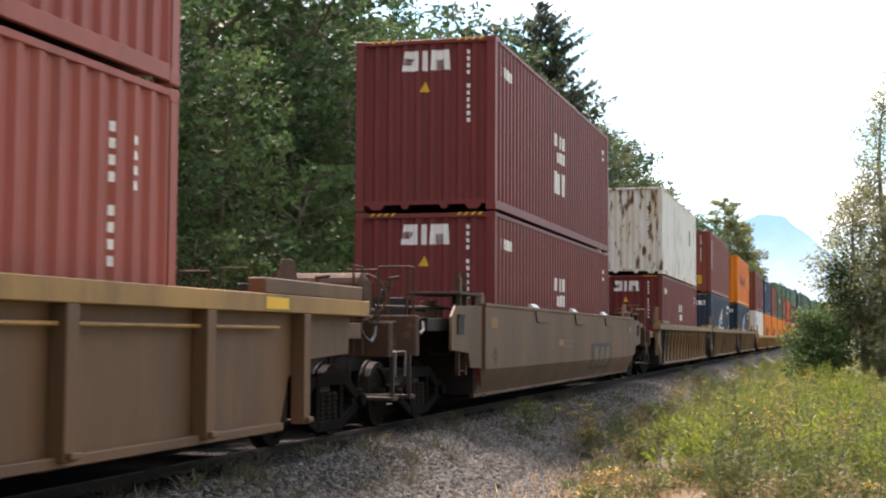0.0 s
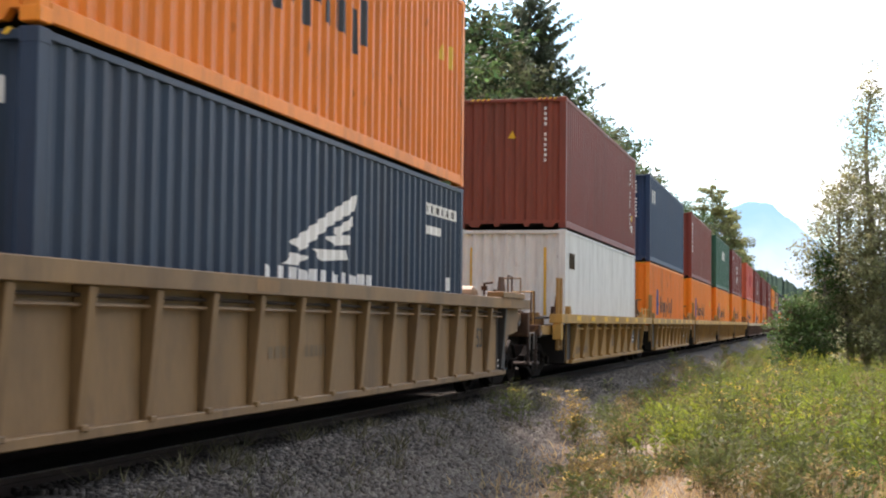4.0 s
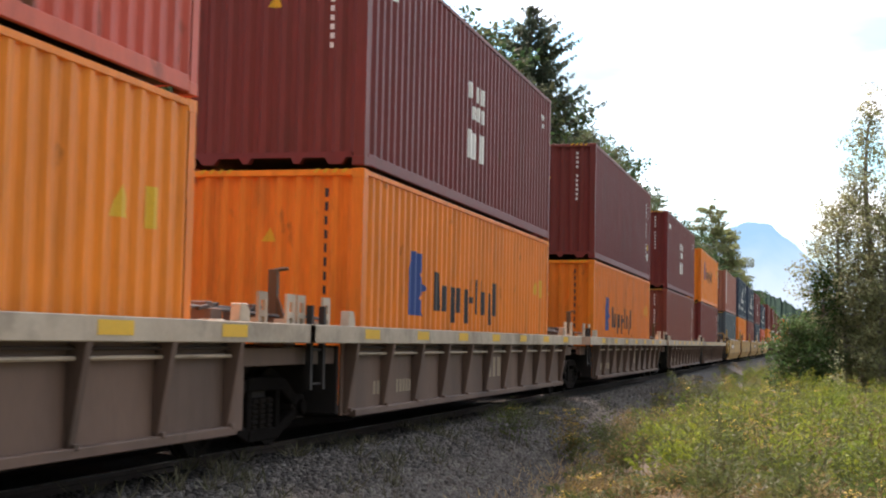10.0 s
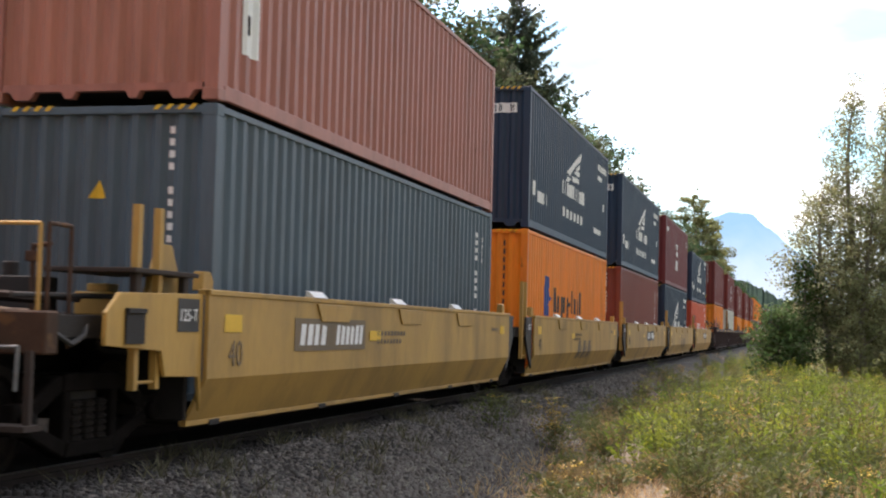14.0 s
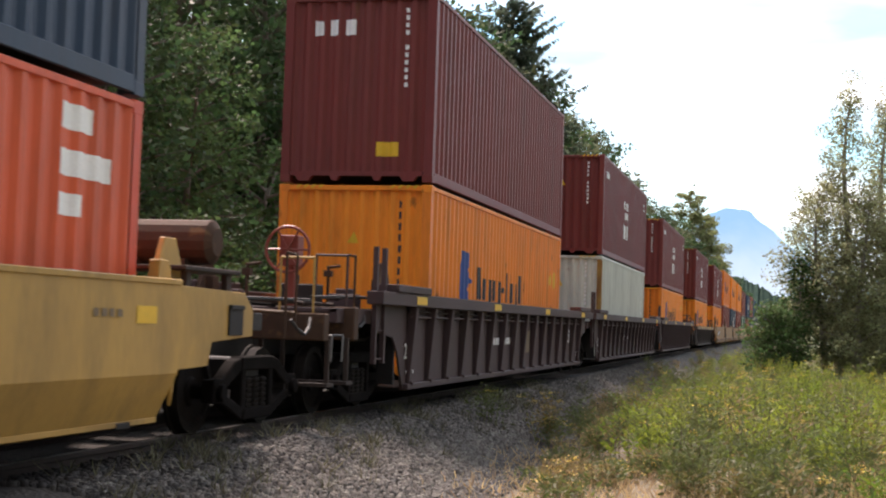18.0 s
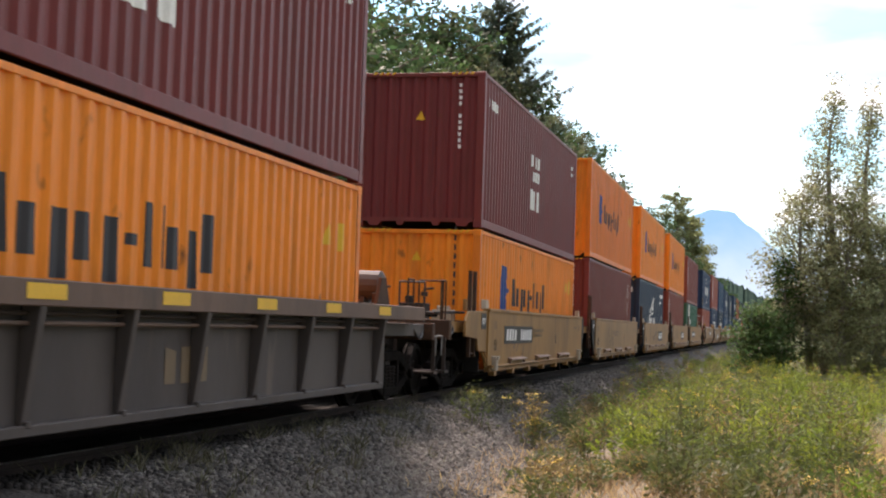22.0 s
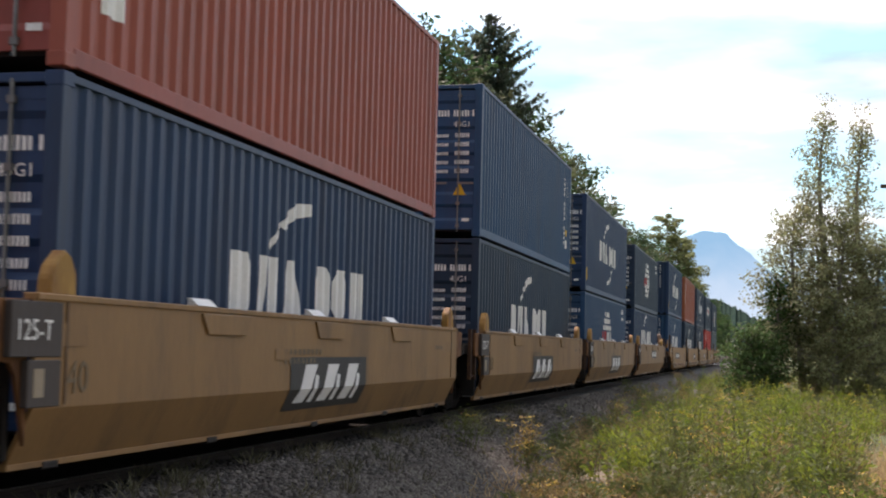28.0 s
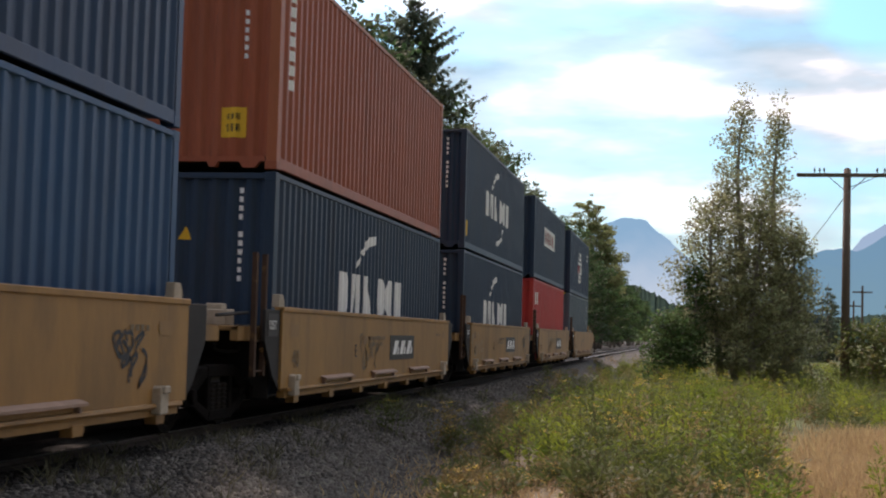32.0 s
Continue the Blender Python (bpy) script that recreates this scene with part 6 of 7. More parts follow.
# car: style, container's near end at 0 s, coupler before, coupler behind, lower container, upper container
# a container: colour, marks, tall, doors
T, F = True, False
CARS = (
    ("posts", -1.65, 0, 1, ("brick", "id", T, F), ("brick", "id", T, F)),
    ("hush", 22.03, 1, 1, ("maroon", "zim", T, F), ("maroon", "zim", T, F)),
    ("tan53", 45.90, 1, 0, ("maroon", "zim", T, F), ("rusty", "panel", T, F)),
    ("tan53", 65.72, 0, 0, ("navy", "nyk", T, F), ("brown", "vert", T, F)),
    ("tan53", 85.48, 0, 1, ("navy", "nyk", T, F), ("orange", "hl", T, F)),
    ("flat", 106.82, 1, 0, ("white", "white", T, F), ("brown", "id", T, F)),
    ("flat", 122.94, 0, 0, ("orange", "hlworn", T, F), ("blue", "corner", T, F)),
    ("flat", 139.13, 0, 0, ("orange", "hl", T, F), ("brown", "vert", T, F)),
    ("flat", 155.16, 0, 0, ("orange", "hl", T, F), ("green", "word", T, F)),
    ("flat", 170.94, 0, 1, ("orange", "hl", T, F), ("maroon", "zimside", T, F)),
    ("grey", 190.74, 1, 0, ("orange", "hl", T, F), ("fadedred", "patch", T, F)),
    ("grey", 207.64, 0, 0, ("orange", "hl", T, F), ("maroon", "zimside", T, F)),
    ("grey", 226.01, 0, 0, ("orange", "hl", T, F), ("maroon", "id", T, F)),
    ("grey", 243.92, 0, 0, ("brown", "id", T, F), ("maroon", "zimside", T, F)),
    ("grey", 260.23, 0, 1, ("maroon", "id", T, F), ("orange", "hl", F, F)),
    ("yellow", 279.97, 1, 0, ("greyblue", "id", T, F), ("pinkbrown", "slab", F, F)),
    ("yellow", 295.63, 0, 0, ("orange", "hlworn", T, F), ("navy", "nyksmall", T, F)),
    ("yellow", 311.33, 0, 0, ("brown", "id", T, F), ("navy", "nyksmall", T, F)),
    ("yellow", 326.70, 0, 0, ("navy", "nyk", T, F), ("maroon", "zimside", T, F)),
    ("yellow", 342.28, 0, 1, ("coral", "coral", F, F), ("navy", "nyksmall", F, F)),
    ("dark53", 364.04, 1, 0, ("orange", "hl", T, F), ("maroon", "tex", T, F)),
    ("dark53", 383.66, 0, 0, ("cream", "id", T, F), ("maroon", "zimside", T, F)),
    ("dark53", 403.13, 0, 1, ("orange", "hl", F, F), ("maroon", "zim", T, F)),
    ("short", 424.67, 1, 1, ("orange", "hl", F, F), ("maroon", "zim", T, F)),
    ("step", 444.42, 1, 0, ("orange", "hl", F, F), ("maroon", "zimside", T, F)),
    ("step", 459.78, 0, 0, ("maroon", "id", T, F), ("orange", "hl", T, F)),
    ("step", 475.45, 0, 0, ("navy", "nyk", T, F), ("orange", "hl", T, F)),
    ("step", 491.19, 0, 0, ("brown", "vert", T, F), ("orange", "hl", T, F)),
    ("step", 506.40, 0, 1, ("green", "greenword", F, F), ("brown", "vert", T, F)),
    ("amber", 525.88, 1, 0, ("brick", "slabless", F, T), ("blue", "cma", T, F)),
    ("amber", 542.12, 0, 0, ("blue", "cma", T, T), ("brick", "slab", T, T)),
    ("amber", 557.88, 0, 0, ("navy", "cma", T, T), ("midblue", "id", T, T)),
    ("amber", 573.48, 0, 0, ("midblue", "globe", F, T), ("blue", "cma", T, T)),
    ("amber", 589.15, 0, 1, ("blue", "cma", F, T), ("navy", "globe", F, T)),
    ("step", 609.08, 1, 0, ("midblue", "cma", T, F), ("blue", "cma", T, F)),
    ("step", 624.75, 0, 0, ("navy", "cma", T, F), ("rust_orange", "vert", T, F)),
    ("step", 640.30, 0, 0, ("navy", "cma", T, F), ("navy", "cma", T, F)),
    ("step", 655.81, 0, 0, ("red", "corner", T, F), ("navy", "sign", T, F)),
    ("step", 671.30, 0, 1, ("greyblue", "id", T, F), ("navy", "globe", T, F)),
)
# joint ahead of and behind the container, and ends of the well's side, for each style
REACH = {"posts": (-3.4, 15.6, -1.6, 14.28), "hush": (-3.4, 15.6, -1.9, 14.4), "tan53": (-3.6, 15.8, -2.3, 14.5), "dark53": (-3.55, 15.7, -2.2, 14.4),
         "flat": (-2.05, 13.9, -0.80, 12.4), "grey": (-2.75, 14.55, -1.15, 13.0), "short": (-2.9, 14.5, -1.2, 12.9),
         "yellow": (-1.75, 13.73, -0.75, 12.4), "amber": (-1.75, 13.73, -0.80, 12.6), "step": (-1.65, 13.5, -0.48, 11.86)}


def make_train():
    for i, (style, y, fr, re, low, up) in enumerate(CARS):
        jf, jr, wf, wr = REACH[style]
        if fr:
            gap = y - CARS[i - 1][1] - LENGTH
            jf = -gap * 0.5
        if re:
            gap = CARS[i + 1][1] - y - LENGTH if i + 1 < len(CARS) else 7.4
            jr = LENGTH + gap * 0.5
            wr = 12.25 if style == "flat" else wr
        TRAIN.append((well_car(i, style, y, jf, jr, wf, wr, fr, re), y, 0.0))
        TRAIN.append((container(y, DECK, *low, seed=i * 3 + 1), y, DECK))
        z = DECK + (HIGH if low[2] else LOW) + 0.034
        TRAIN.append((container(y, z, *up, seed=i * 3 + 2), y, z))


def travelled(t):
    """How far the train has come towards the camera."""
    return 19.2694 * t - 0.00885 * t * t


def motions():
    stops = [i * 2.0 for i in range(17)]
    for ob, y, z in TRAIN:
        walk(ob, [(t, pose(TRACK_X, y - travelled(t), z)) for t in stops])
    first = WHEELS[0]
    walk(first, [(k / FPS, pose(0, 0, 0, math.degrees(travelled(k / FPS) / WHEEL_R))) for k in range(32 * FPS + 1)])
    act, slot = first.animation_data.action, first.animation_data.action_slot
    for w in WHEELS[1:]:
        w.rotation_mode = "QUATERNION"
        keys = w.animation_data_create()
        keys.action = act
        keys.action_slot = slot


# ------------------------------------------------------------------ plants
def quads_mesh(name, centres, us, vs):
    """Many small folded leaves: one four-sided blade a leaf."""
    n = len(centres)
    p = np.empty((n, 4, 3))
    p[:, 0], p[:, 1] = centres - us * 0.5, centres - vs * 0.36
    p[:, 2], p[:, 3] = centres + us * 0.5, centres + vs * 0.36
    nrm = np.cross(us, vs)
    nrm /= np.linalg.norm(nrm, axis=1, keepdims=True) + 1e-9
    ln = np.linalg.norm(vs, axis=1, keepdims=True)
    p[:, 1] += nrm * ln * 0.15
    p[:, 3] += nrm * ln * 0.15
    me = bpy.data.meshes.new(name)
    me.vertices.add(4 * n)
    me.loops.add(4 * n)
    me.polygons.add(n)
    me.vertices.foreach_set("co", p.reshape(-1))
    me.loops.foreach_set("vertex_index", np.arange(4 * n, dtype=np.int32))
    me.polygons.foreach_set("loop_start", np.arange(n, dtype=np.int32) * 4)
    me.polygons.foreach_set("loop_total", np.full(n, 4, dtype=np.int32))
    me.update(calc_edges=True)
    return me


def leaf_frames(rng, n, size, droop=0.0):
    u = rng.normal(size=(n, 3))
    u[:, 2] = u[:, 2] * 0.6 - droop
    u /= np.linalg.norm(u, axis=1, keepdims=True)
    w = rng.normal(size=(n, 3))
    v = np.cross(u, w)
    v /= np.linalg.norm(v, axis=1, keepdims=True)
    s = size * rng.uniform(0.6, 1.35, (n, 1))
    return u * s, v * s * 0.75


def broadleaf(name, label, height, width, low, leaves, size, seed, leaf="leaf", bark="bark", sparse=0.0, spire=0.0, group="trees beside the line", fluff=1.0):
    """A tree of tapered trunk, limbs and a crown of loose leaves in clumps."""
    rng = np.random.default_rng(seed)
    tree = thing(name, label, "tree", group)
    lean = rng.uniform(-0.04, 0.04, 2)
    def axis(z):
        return np.array([lean[0] * z + 0.18 * math.sin(z * 0.7 + seed), lean[1] * z + 0.18 * math.cos(z * 0.6 + seed), z])
    g = Geo()
    limb(g, [axis(z) for z in np.linspace(-0.3, height * 0.93, 9)], height * 0.016 + 0.03, 0.015, 8)
    trunk = g.mesh("trunk", smooth=True)
    g = Geo()
    tips, n = [], int(22 + height * 1.6)
    for i in range(n):
        f = (i + 0.5) / n
        z = height * (low + (0.97 - low) * f ** 0.9)
        k = (z / height - low) / (1 - low)
        if spire:
            reach = width * 0.5 * ((1 - k) ** spire * 0.85 + 0.12) * (0.6 + 0.4 * min(1, k * 5))
        else:
            reach = width * 0.5 * (math.sin(math.pi * min(1, 0.18 + 0.80 * k)) ** 0.7 * 0.9 + 0.1)
        reach *= rng.uniform(0.65, 1.15)
        a = i * 2.4 + rng.uniform(-0.5, 0.5)
        base = axis(z * 0.94)
        tip = base + np.array([math.cos(a) * reach, math.sin(a) * reach, reach * rng.uniform(0.1, 0.55)])
        mid = (base + tip) / 2 + np.array([0, 0, reach * 0.10])
        limb(g, [base, mid, tip], 0.012 + reach * 0.016, 0.006, 5)
        m = 3 + int(reach * 1.6)
        for q in range(m):
            t = 0.30 + 0.70 * (q + rng.uniform(0, 1)) / m
            c = base * (1 - t) ** 2 + 2 * mid * t * (1 - t) + tip * t * t
            tips.append((c, 0.22 + 0.16 * reach * (1.1 - 0.5 * t)))
    tips.append((axis(height * 0.97), 0.25))
    limbs = g.mesh("limbs")
    share = np.array([r ** 1.5 for _, r in tips])
    share = (share / share.sum() * leaves).astype(int) + 4
    cs = []
    for (c, r), q in zip(tips, share):
        if rng.uniform() < sparse:
            q = max(3, q // 4)
        d = rng.normal(size=(q, 3))
        d /= np.linalg.norm(d, axis=1, keepdims=True)
        d *= (r * rng.uniform(0.25, 1.15, (q, 1)) ** 0.6)
        d[:, 2] *= 0.72
        cs.append(np.asarray(c) + d * 1.2 * fluff)
    cs = np.concatenate(cs)
    us, vs = leaf_frames(rng, len(cs), size, 0.25)
    part("trunk", trunk, bark, tree)
    tagged(part("branchwork", limbs, bark, tree), kind="stuff")
    part("crown", quads_mesh("crown", cs, us, vs), leaf, tree)
    return tree


def conifer(name, label, height, width, seed, group="trees beside the line", levels=36, point=0.78, dense=0.52):
    rng = np.random.default_rng(seed)
    tree = thing(name, label, "tree", group)
    g = Geo()
    limb(g, [(0.06 * math.sin(z), 0.05 * math.cos(z), z) for z in np.linspace(-0.3, height, 8)], height * 0.013 + 0.05, 0.012, 8)
    part("trunk", g.mesh("trunk", smooth=True), "bark", tree)
    g, cs, us, vs = Geo(), [], [], []
    for i in range(levels):
        k = (i + rng.uniform(0, 0.6)) / levels
        z = height * (0.06 + 0.92 * k)
        deep = (1 - k) * height
        reach = (min(0.82 * deep, 1.9 + 0.20 * deep) if point < 0 else width * 0.5 * (1 - k) ** point) * rng.uniform(0.75, 1.1) + 0.08
        nb = 6 if point < 0 else 5 if k < 0.8 else 4
        for b in range(nb):
            a = i * 1.9 + b * math.tau / nb + rng.uniform(-0.35, 0.35)
            r = reach * rng.uniform(0.5, 1.15)
            zb = z + rng.uniform(-1.6, 1.6) * height / levels * min(1, 4 * (1 - k))
            d = np.array([math.cos(a), math.sin(a), 0])
            p0, p2 = np.array([0, 0, zb]), np.array([0, 0, zb]) + d * r + np.array([0, 0, (0.12 + 0.38 * k if point < 0 else -0.28 + 0.42 * k ** 2) * r])
            p1 = (p0 + p2) / 2 + np.array([0, 0, (-0.14 if point < 0 else 0.06) * r])
            limb(g, [p0, p1, p2], 0.012 + 0.010 * r, 0.004, 4)
            m = int((14 + r * 20) * dense)
            t = np.sort(rng.uniform(0.12, 1.02, m))[:, None]
            c = p0 * (1 - t) ** 2 + 2 * p1 * t * (1 - t) + p2 * t * t
            side = np.cross(d, (0, 0, 1))
            sgn = rng.choice((-1, 1), (m, 1))
            dirs = d * 0.6 + side * sgn * rng.uniform(0.1, 0.9, (m, 1)) + np.array([0, 0, 1]) * rng.uniform(-1.1, 0.15, (m, 1)) + rng.normal(0, 0.28, (m, 3))
            dirs /= np.linalg.norm(dirs, axis=1, keepdims=True)
            ln = np.minimum(0.20 + 0.26 * r * (1.05 - t), 0.55) * rng.uniform(0.7, 1.2, (m, 1))
            up = np.cross(dirs, d + rng.normal(0, 0.3, (m, 3)))
            up /= np.linalg.norm(up, axis=1, keepdims=True) + 1e-9
            cs.append(c + dirs * ln * 0.4)
            us.append(dirs * ln)
            vs.append(np.cross(dirs, up) * ln * 0.34)
            cs.append(c + dirs * ln * 0.35 + np.array([0, 0, -0.05]))
            us.append(dirs * ln * 0.8 + np.array([0, 0, -0.10]))
            vs.append(up * ln * 0.32)
    tagged(part("branchwork", g.mesh("branchwork"), "bark", tree), kind="stuff")
    part("needles", quads_mesh("needles", np.concatenate(cs), np.concatenate(us), np.concatenate(vs)), "needle", tree)
    return tree


def skyline(az):
    """How high the tree tops may reach, in degrees, by bearing from the clearing."""
    return float(np.interp(az, (-40, -13.6, -12.9, -12.5, -10.5, -9.2, -8.3, -7.6, -6.4, -5.2, -4.2, -2.8, -1.9, -0.8), (40, 30, 13.9, 11.8, 10.6, 9.9, 8.6, 7.7, 6.5, 4.7, 4.6, 3.6, 2.4, 1.3)))


def make_woods():
    """The belt of trees behind the line."""
    leafy = [broadleaf("alder_tree", "leafy green alder with a dense uneven crown behind the track", 14, 8.0, 0.10, 4900, 0.265, 11, "leaf"),
             broadleaf("maple_tree", "dark green broadleaf tree with a full crown behind the track", 16, 9.0, 0.08, 4900, 0.285, 12, "leaf_dark"),
             broadleaf("alder_tree", "tall green alder with light gaps in its crown", 17, 7.0, 0.15, 4300, 0.255, 13, "leaf", sparse=0.25),
             broadleaf("cottonwood_tree", "olive-green cottonwood with a tall loose crown", 18, 7.5, 0.12, 4500, 0.265, 14, "leaf_dry", sparse=0.2),
             broadleaf("shrub", "thick green shrub at the edge of the woods", 5.5, 6.0, 0.03, 4200, 0.19, 15, "leaf")]
    firs = [conifer("fir_tree", "dark green fir with drooping tiers of branches", 19, 14.0, 21, levels=60, point=-1, dense=0.9), conifer("fir_tree", "slim dark green fir", 17, 7.8, 22, levels=30, point=0.68)]
    away = [broadleaf("alder_tree", "distant green alder along the line", 14, 8.0, 0.06, 2400, 0.44, 16, "leaf"), broadleaf("maple_tree", "distant dark broadleaf tree along the line", 16, 9.0, 0.06, 2400, 0.46, 17, "leaf_dark"),
            conifer("fir_tree", "distant dark fir along the line", 18, 7.5, 23, levels=20)]
    mid = [broadleaf("alder_tree", "green alder showing above the train", 15, 8.5, 0.10, 7000, 0.285, 18, "leaf_olive", fluff=1.15), broadleaf("maple_tree", "dark broad crown showing above the train", 16, 9.5, 0.10, 7000, 0.305, 19, "leaf_dark", fluff=1.15),
           broadleaf("poplar_tree", "tall pale green poplar rising above the far woods", 22, 9.5, 0.12, 9000, 0.42, 20, "leaf_poplar")]
    tall = {0: 14, 1: 16, 2: 17, 3: 18, 4: 5.5, "f": 17, "a": 14, "b": 16, "c": 18}
    plan, rnd, y = [], random.Random(4), 20.0
    while y < 112:
        for row, x in ((0, -13.4), (1, -17.5), (2, -22.0), (3, -27.0)):
            k = rnd.choice((0, 1, 0, 2, 4)) if row == 0 else rnd.choice("abac") if row >= 2 else rnd.choice((0, 1, 2, 3, "f", 1))
            plan.append((k, x + rnd.uniform(-1.2, 1.2), y + rnd.uniform(-2, 2), (0.66 if row == 0 and k != 4 else 1.08) * rnd.uniform(0.88, 1.12)))
        if rnd.random() < 0.9:
            plan.append((4, -11.9 + rnd.uniform(-0.5, 0.4), y + rnd.uniform(-2, 2), rnd.uniform(0.55, 0.85)))
        y += 5.4 if y < 70 else 8.0
    while y < 460:
        plan.append((rnd.choice("aabc"), -13.6 + rnd.uniform(-1.0, 1.0), y, rnd.uniform(0.85, 1.05)))
        plan.append((rnd.choice("abc"), -19 + rnd.uniform(-2, 2), y + 4, rnd.uniform(0.9, 1.15)))
        y += 8 + y * 0.02
    fixed = [(k, x, yy, min(s, (1.5 + math.hypot(x, yy) * math.tan(radians(skyline(math.degrees(math.atan2(x + 1.5, yy)))))) / tall[k])) for k, x, yy, s in plan]
    fixed += [("F", -15.75, 77.8, 1.135), ("x", -16.9, 73.5, 1.19), ("x", -18.8, 70.0, 1.32), ("y", -17.9, 71.0, 1.18), ("x", -15.7, 73.0, 1.07), ("y", -14.0, 79.0, 1.03), ("x", -14.6, 86.0, 1.05), ("x", -15.4, 91.0, 1.12), (2, -15.0, 92.5, 1.0), ("y", -17.0, 86.0, 1.0), ("y", -15.0, 104.0, 1.08), ("x", -14.8, 111.0, 1.08), ("y", -14.8, 120.0, 1.0), ("f", -15.0, 138.0, 1.05),
              ("x", -14.8, 130.0, 1.0), ("y", -14.8, 152.0, 1.0), ("x", -14.8, 168.0, 1.05), ("z", -14.9, 212.0, 1.10), ("z", -13.6, 222.0, 0.98), ("y", -15.6, 206.0, 1.15)]
    fixed += [("a", 1.5, 262.0, 0.62), ("b", 4.6, 250.0, 0.52), ("a", -1.4, 300.0, 0.66), ("b", 7.6, 270.0, 0.55), ("c", 10.5, 255.0, 0.5), ("a", 3.0, 310.0, 0.7), ("c", 6.0, 300.0, 0.62), ("a", 0.2, 340.0, 0.75), ("b", 12.5, 290.0, 0.55)]
    used = set()
    for k, x, yy, s in fixed:
        src = firs[0] if k == "F" else firs[1] if k == "f" else away["abc".index(k)] if k in ("a", "b", "c") else mid["xyz".index(k)] if k in ("x", "y", "z") else leafy[k]
        m = Matrix.LocRotScale((x, yy, ground_height(x, yy)), Euler((0, 0, rnd.uniform(0, 6.28))), (s, s, s))
        if src not in used:
            used.add(src)
            src.matrix_basis = m
        else:
            keep = src.scale.copy()
            src.scale = (1, 1, 1)
            copy_thing(src, m)
            src.scale = keep
    for src in (*leafy, *firs, *away, *mid):
        if src not in used:
            for ob in (*src.children_recursive, src):
                bpy.data.objects.remove(ob)


def make_right_trees():
    """The open clump of young trees on the camera's side of the line."""
    for h, w, x, y, seed, leaf, n, sp, low in ((9.9, 3.6, 1.52, 45.0, 31, "leaf_dry", 9500, 1.1, 0.10), (9.9, 3.2, 3.08, 45.6, 32, "leaf_dry", 8000, 1.05, 0.14),
                                               (6.6, 4.0, 0.95, 44.4, 33, "leaf_dry", 11000, 0.7, 0.03), (6.4, 4.2, 2.2, 43.6, 35, "leaf_dry", 12000, 0.6, 0.03),
                                               (5.4, 2.9, 3.25, 44.0, 36, "leaf_dry", 7500, 0.7, 0.03), (4.2, 2.8, 0.1, 43.8, 37, "leaf", 5000, 0.7, 0.03)):
        t = broadleaf("birch_tree", "young birch with small olive leaves and a thin open top" if h > 8 else "young olive-leaved birch with a low full crown", h, w, low, int(n * (1.35 if h > 8 else 1.15)), 0.105, seed, leaf, "palebark", sparse=0.4 if h > 8 else 0.12, spire=sp, group="young trees beside the weeds", fluff=1.3 if h > 8 else 1.15)
        t.location = (x, y, ground_height(x, y))
    t = broadleaf("dark_bush", "low dense dark green bush at the foot of the birches", 2.5, 2.2, 0.02, 4200, 0.12, 41, "leaf", spire=0.5, group="young trees beside the weeds", fluff=1.3)
    t.location = (-0.35, 43.0, ground_height(-0.35, 43.0))
    t = broadleaf("bush", "bright green leafy bush among the weeds", 2.2, 3.2, 0.03, 3200, 0.14, 42, "weed_dark", group="bushes")
    t.location = (6.1, 46.0, ground_height(6.1, 46.0))
    for x, y, h, w, seed in ((11.6, 118.0, 6.6, 4.2, 51), (9.6, 125.0, 5.6, 4.6, 52), (17.2, 120.0, 8.2, 4.0, 53), (18.8, 124.0, 7.4, 4.0, 54), (8.3, 112.0, 7.4, 4.4, 55), (7.2, 116.0, 6.6, 4.2, 56), (13.4, 132.0, 6.4, 4.4, 57)):
        t = conifer("fir_tree", "distant dark green fir beyond the field", h, w, seed, "distant firs", 18)
        t.location = (x, y, ground_height(x, y))


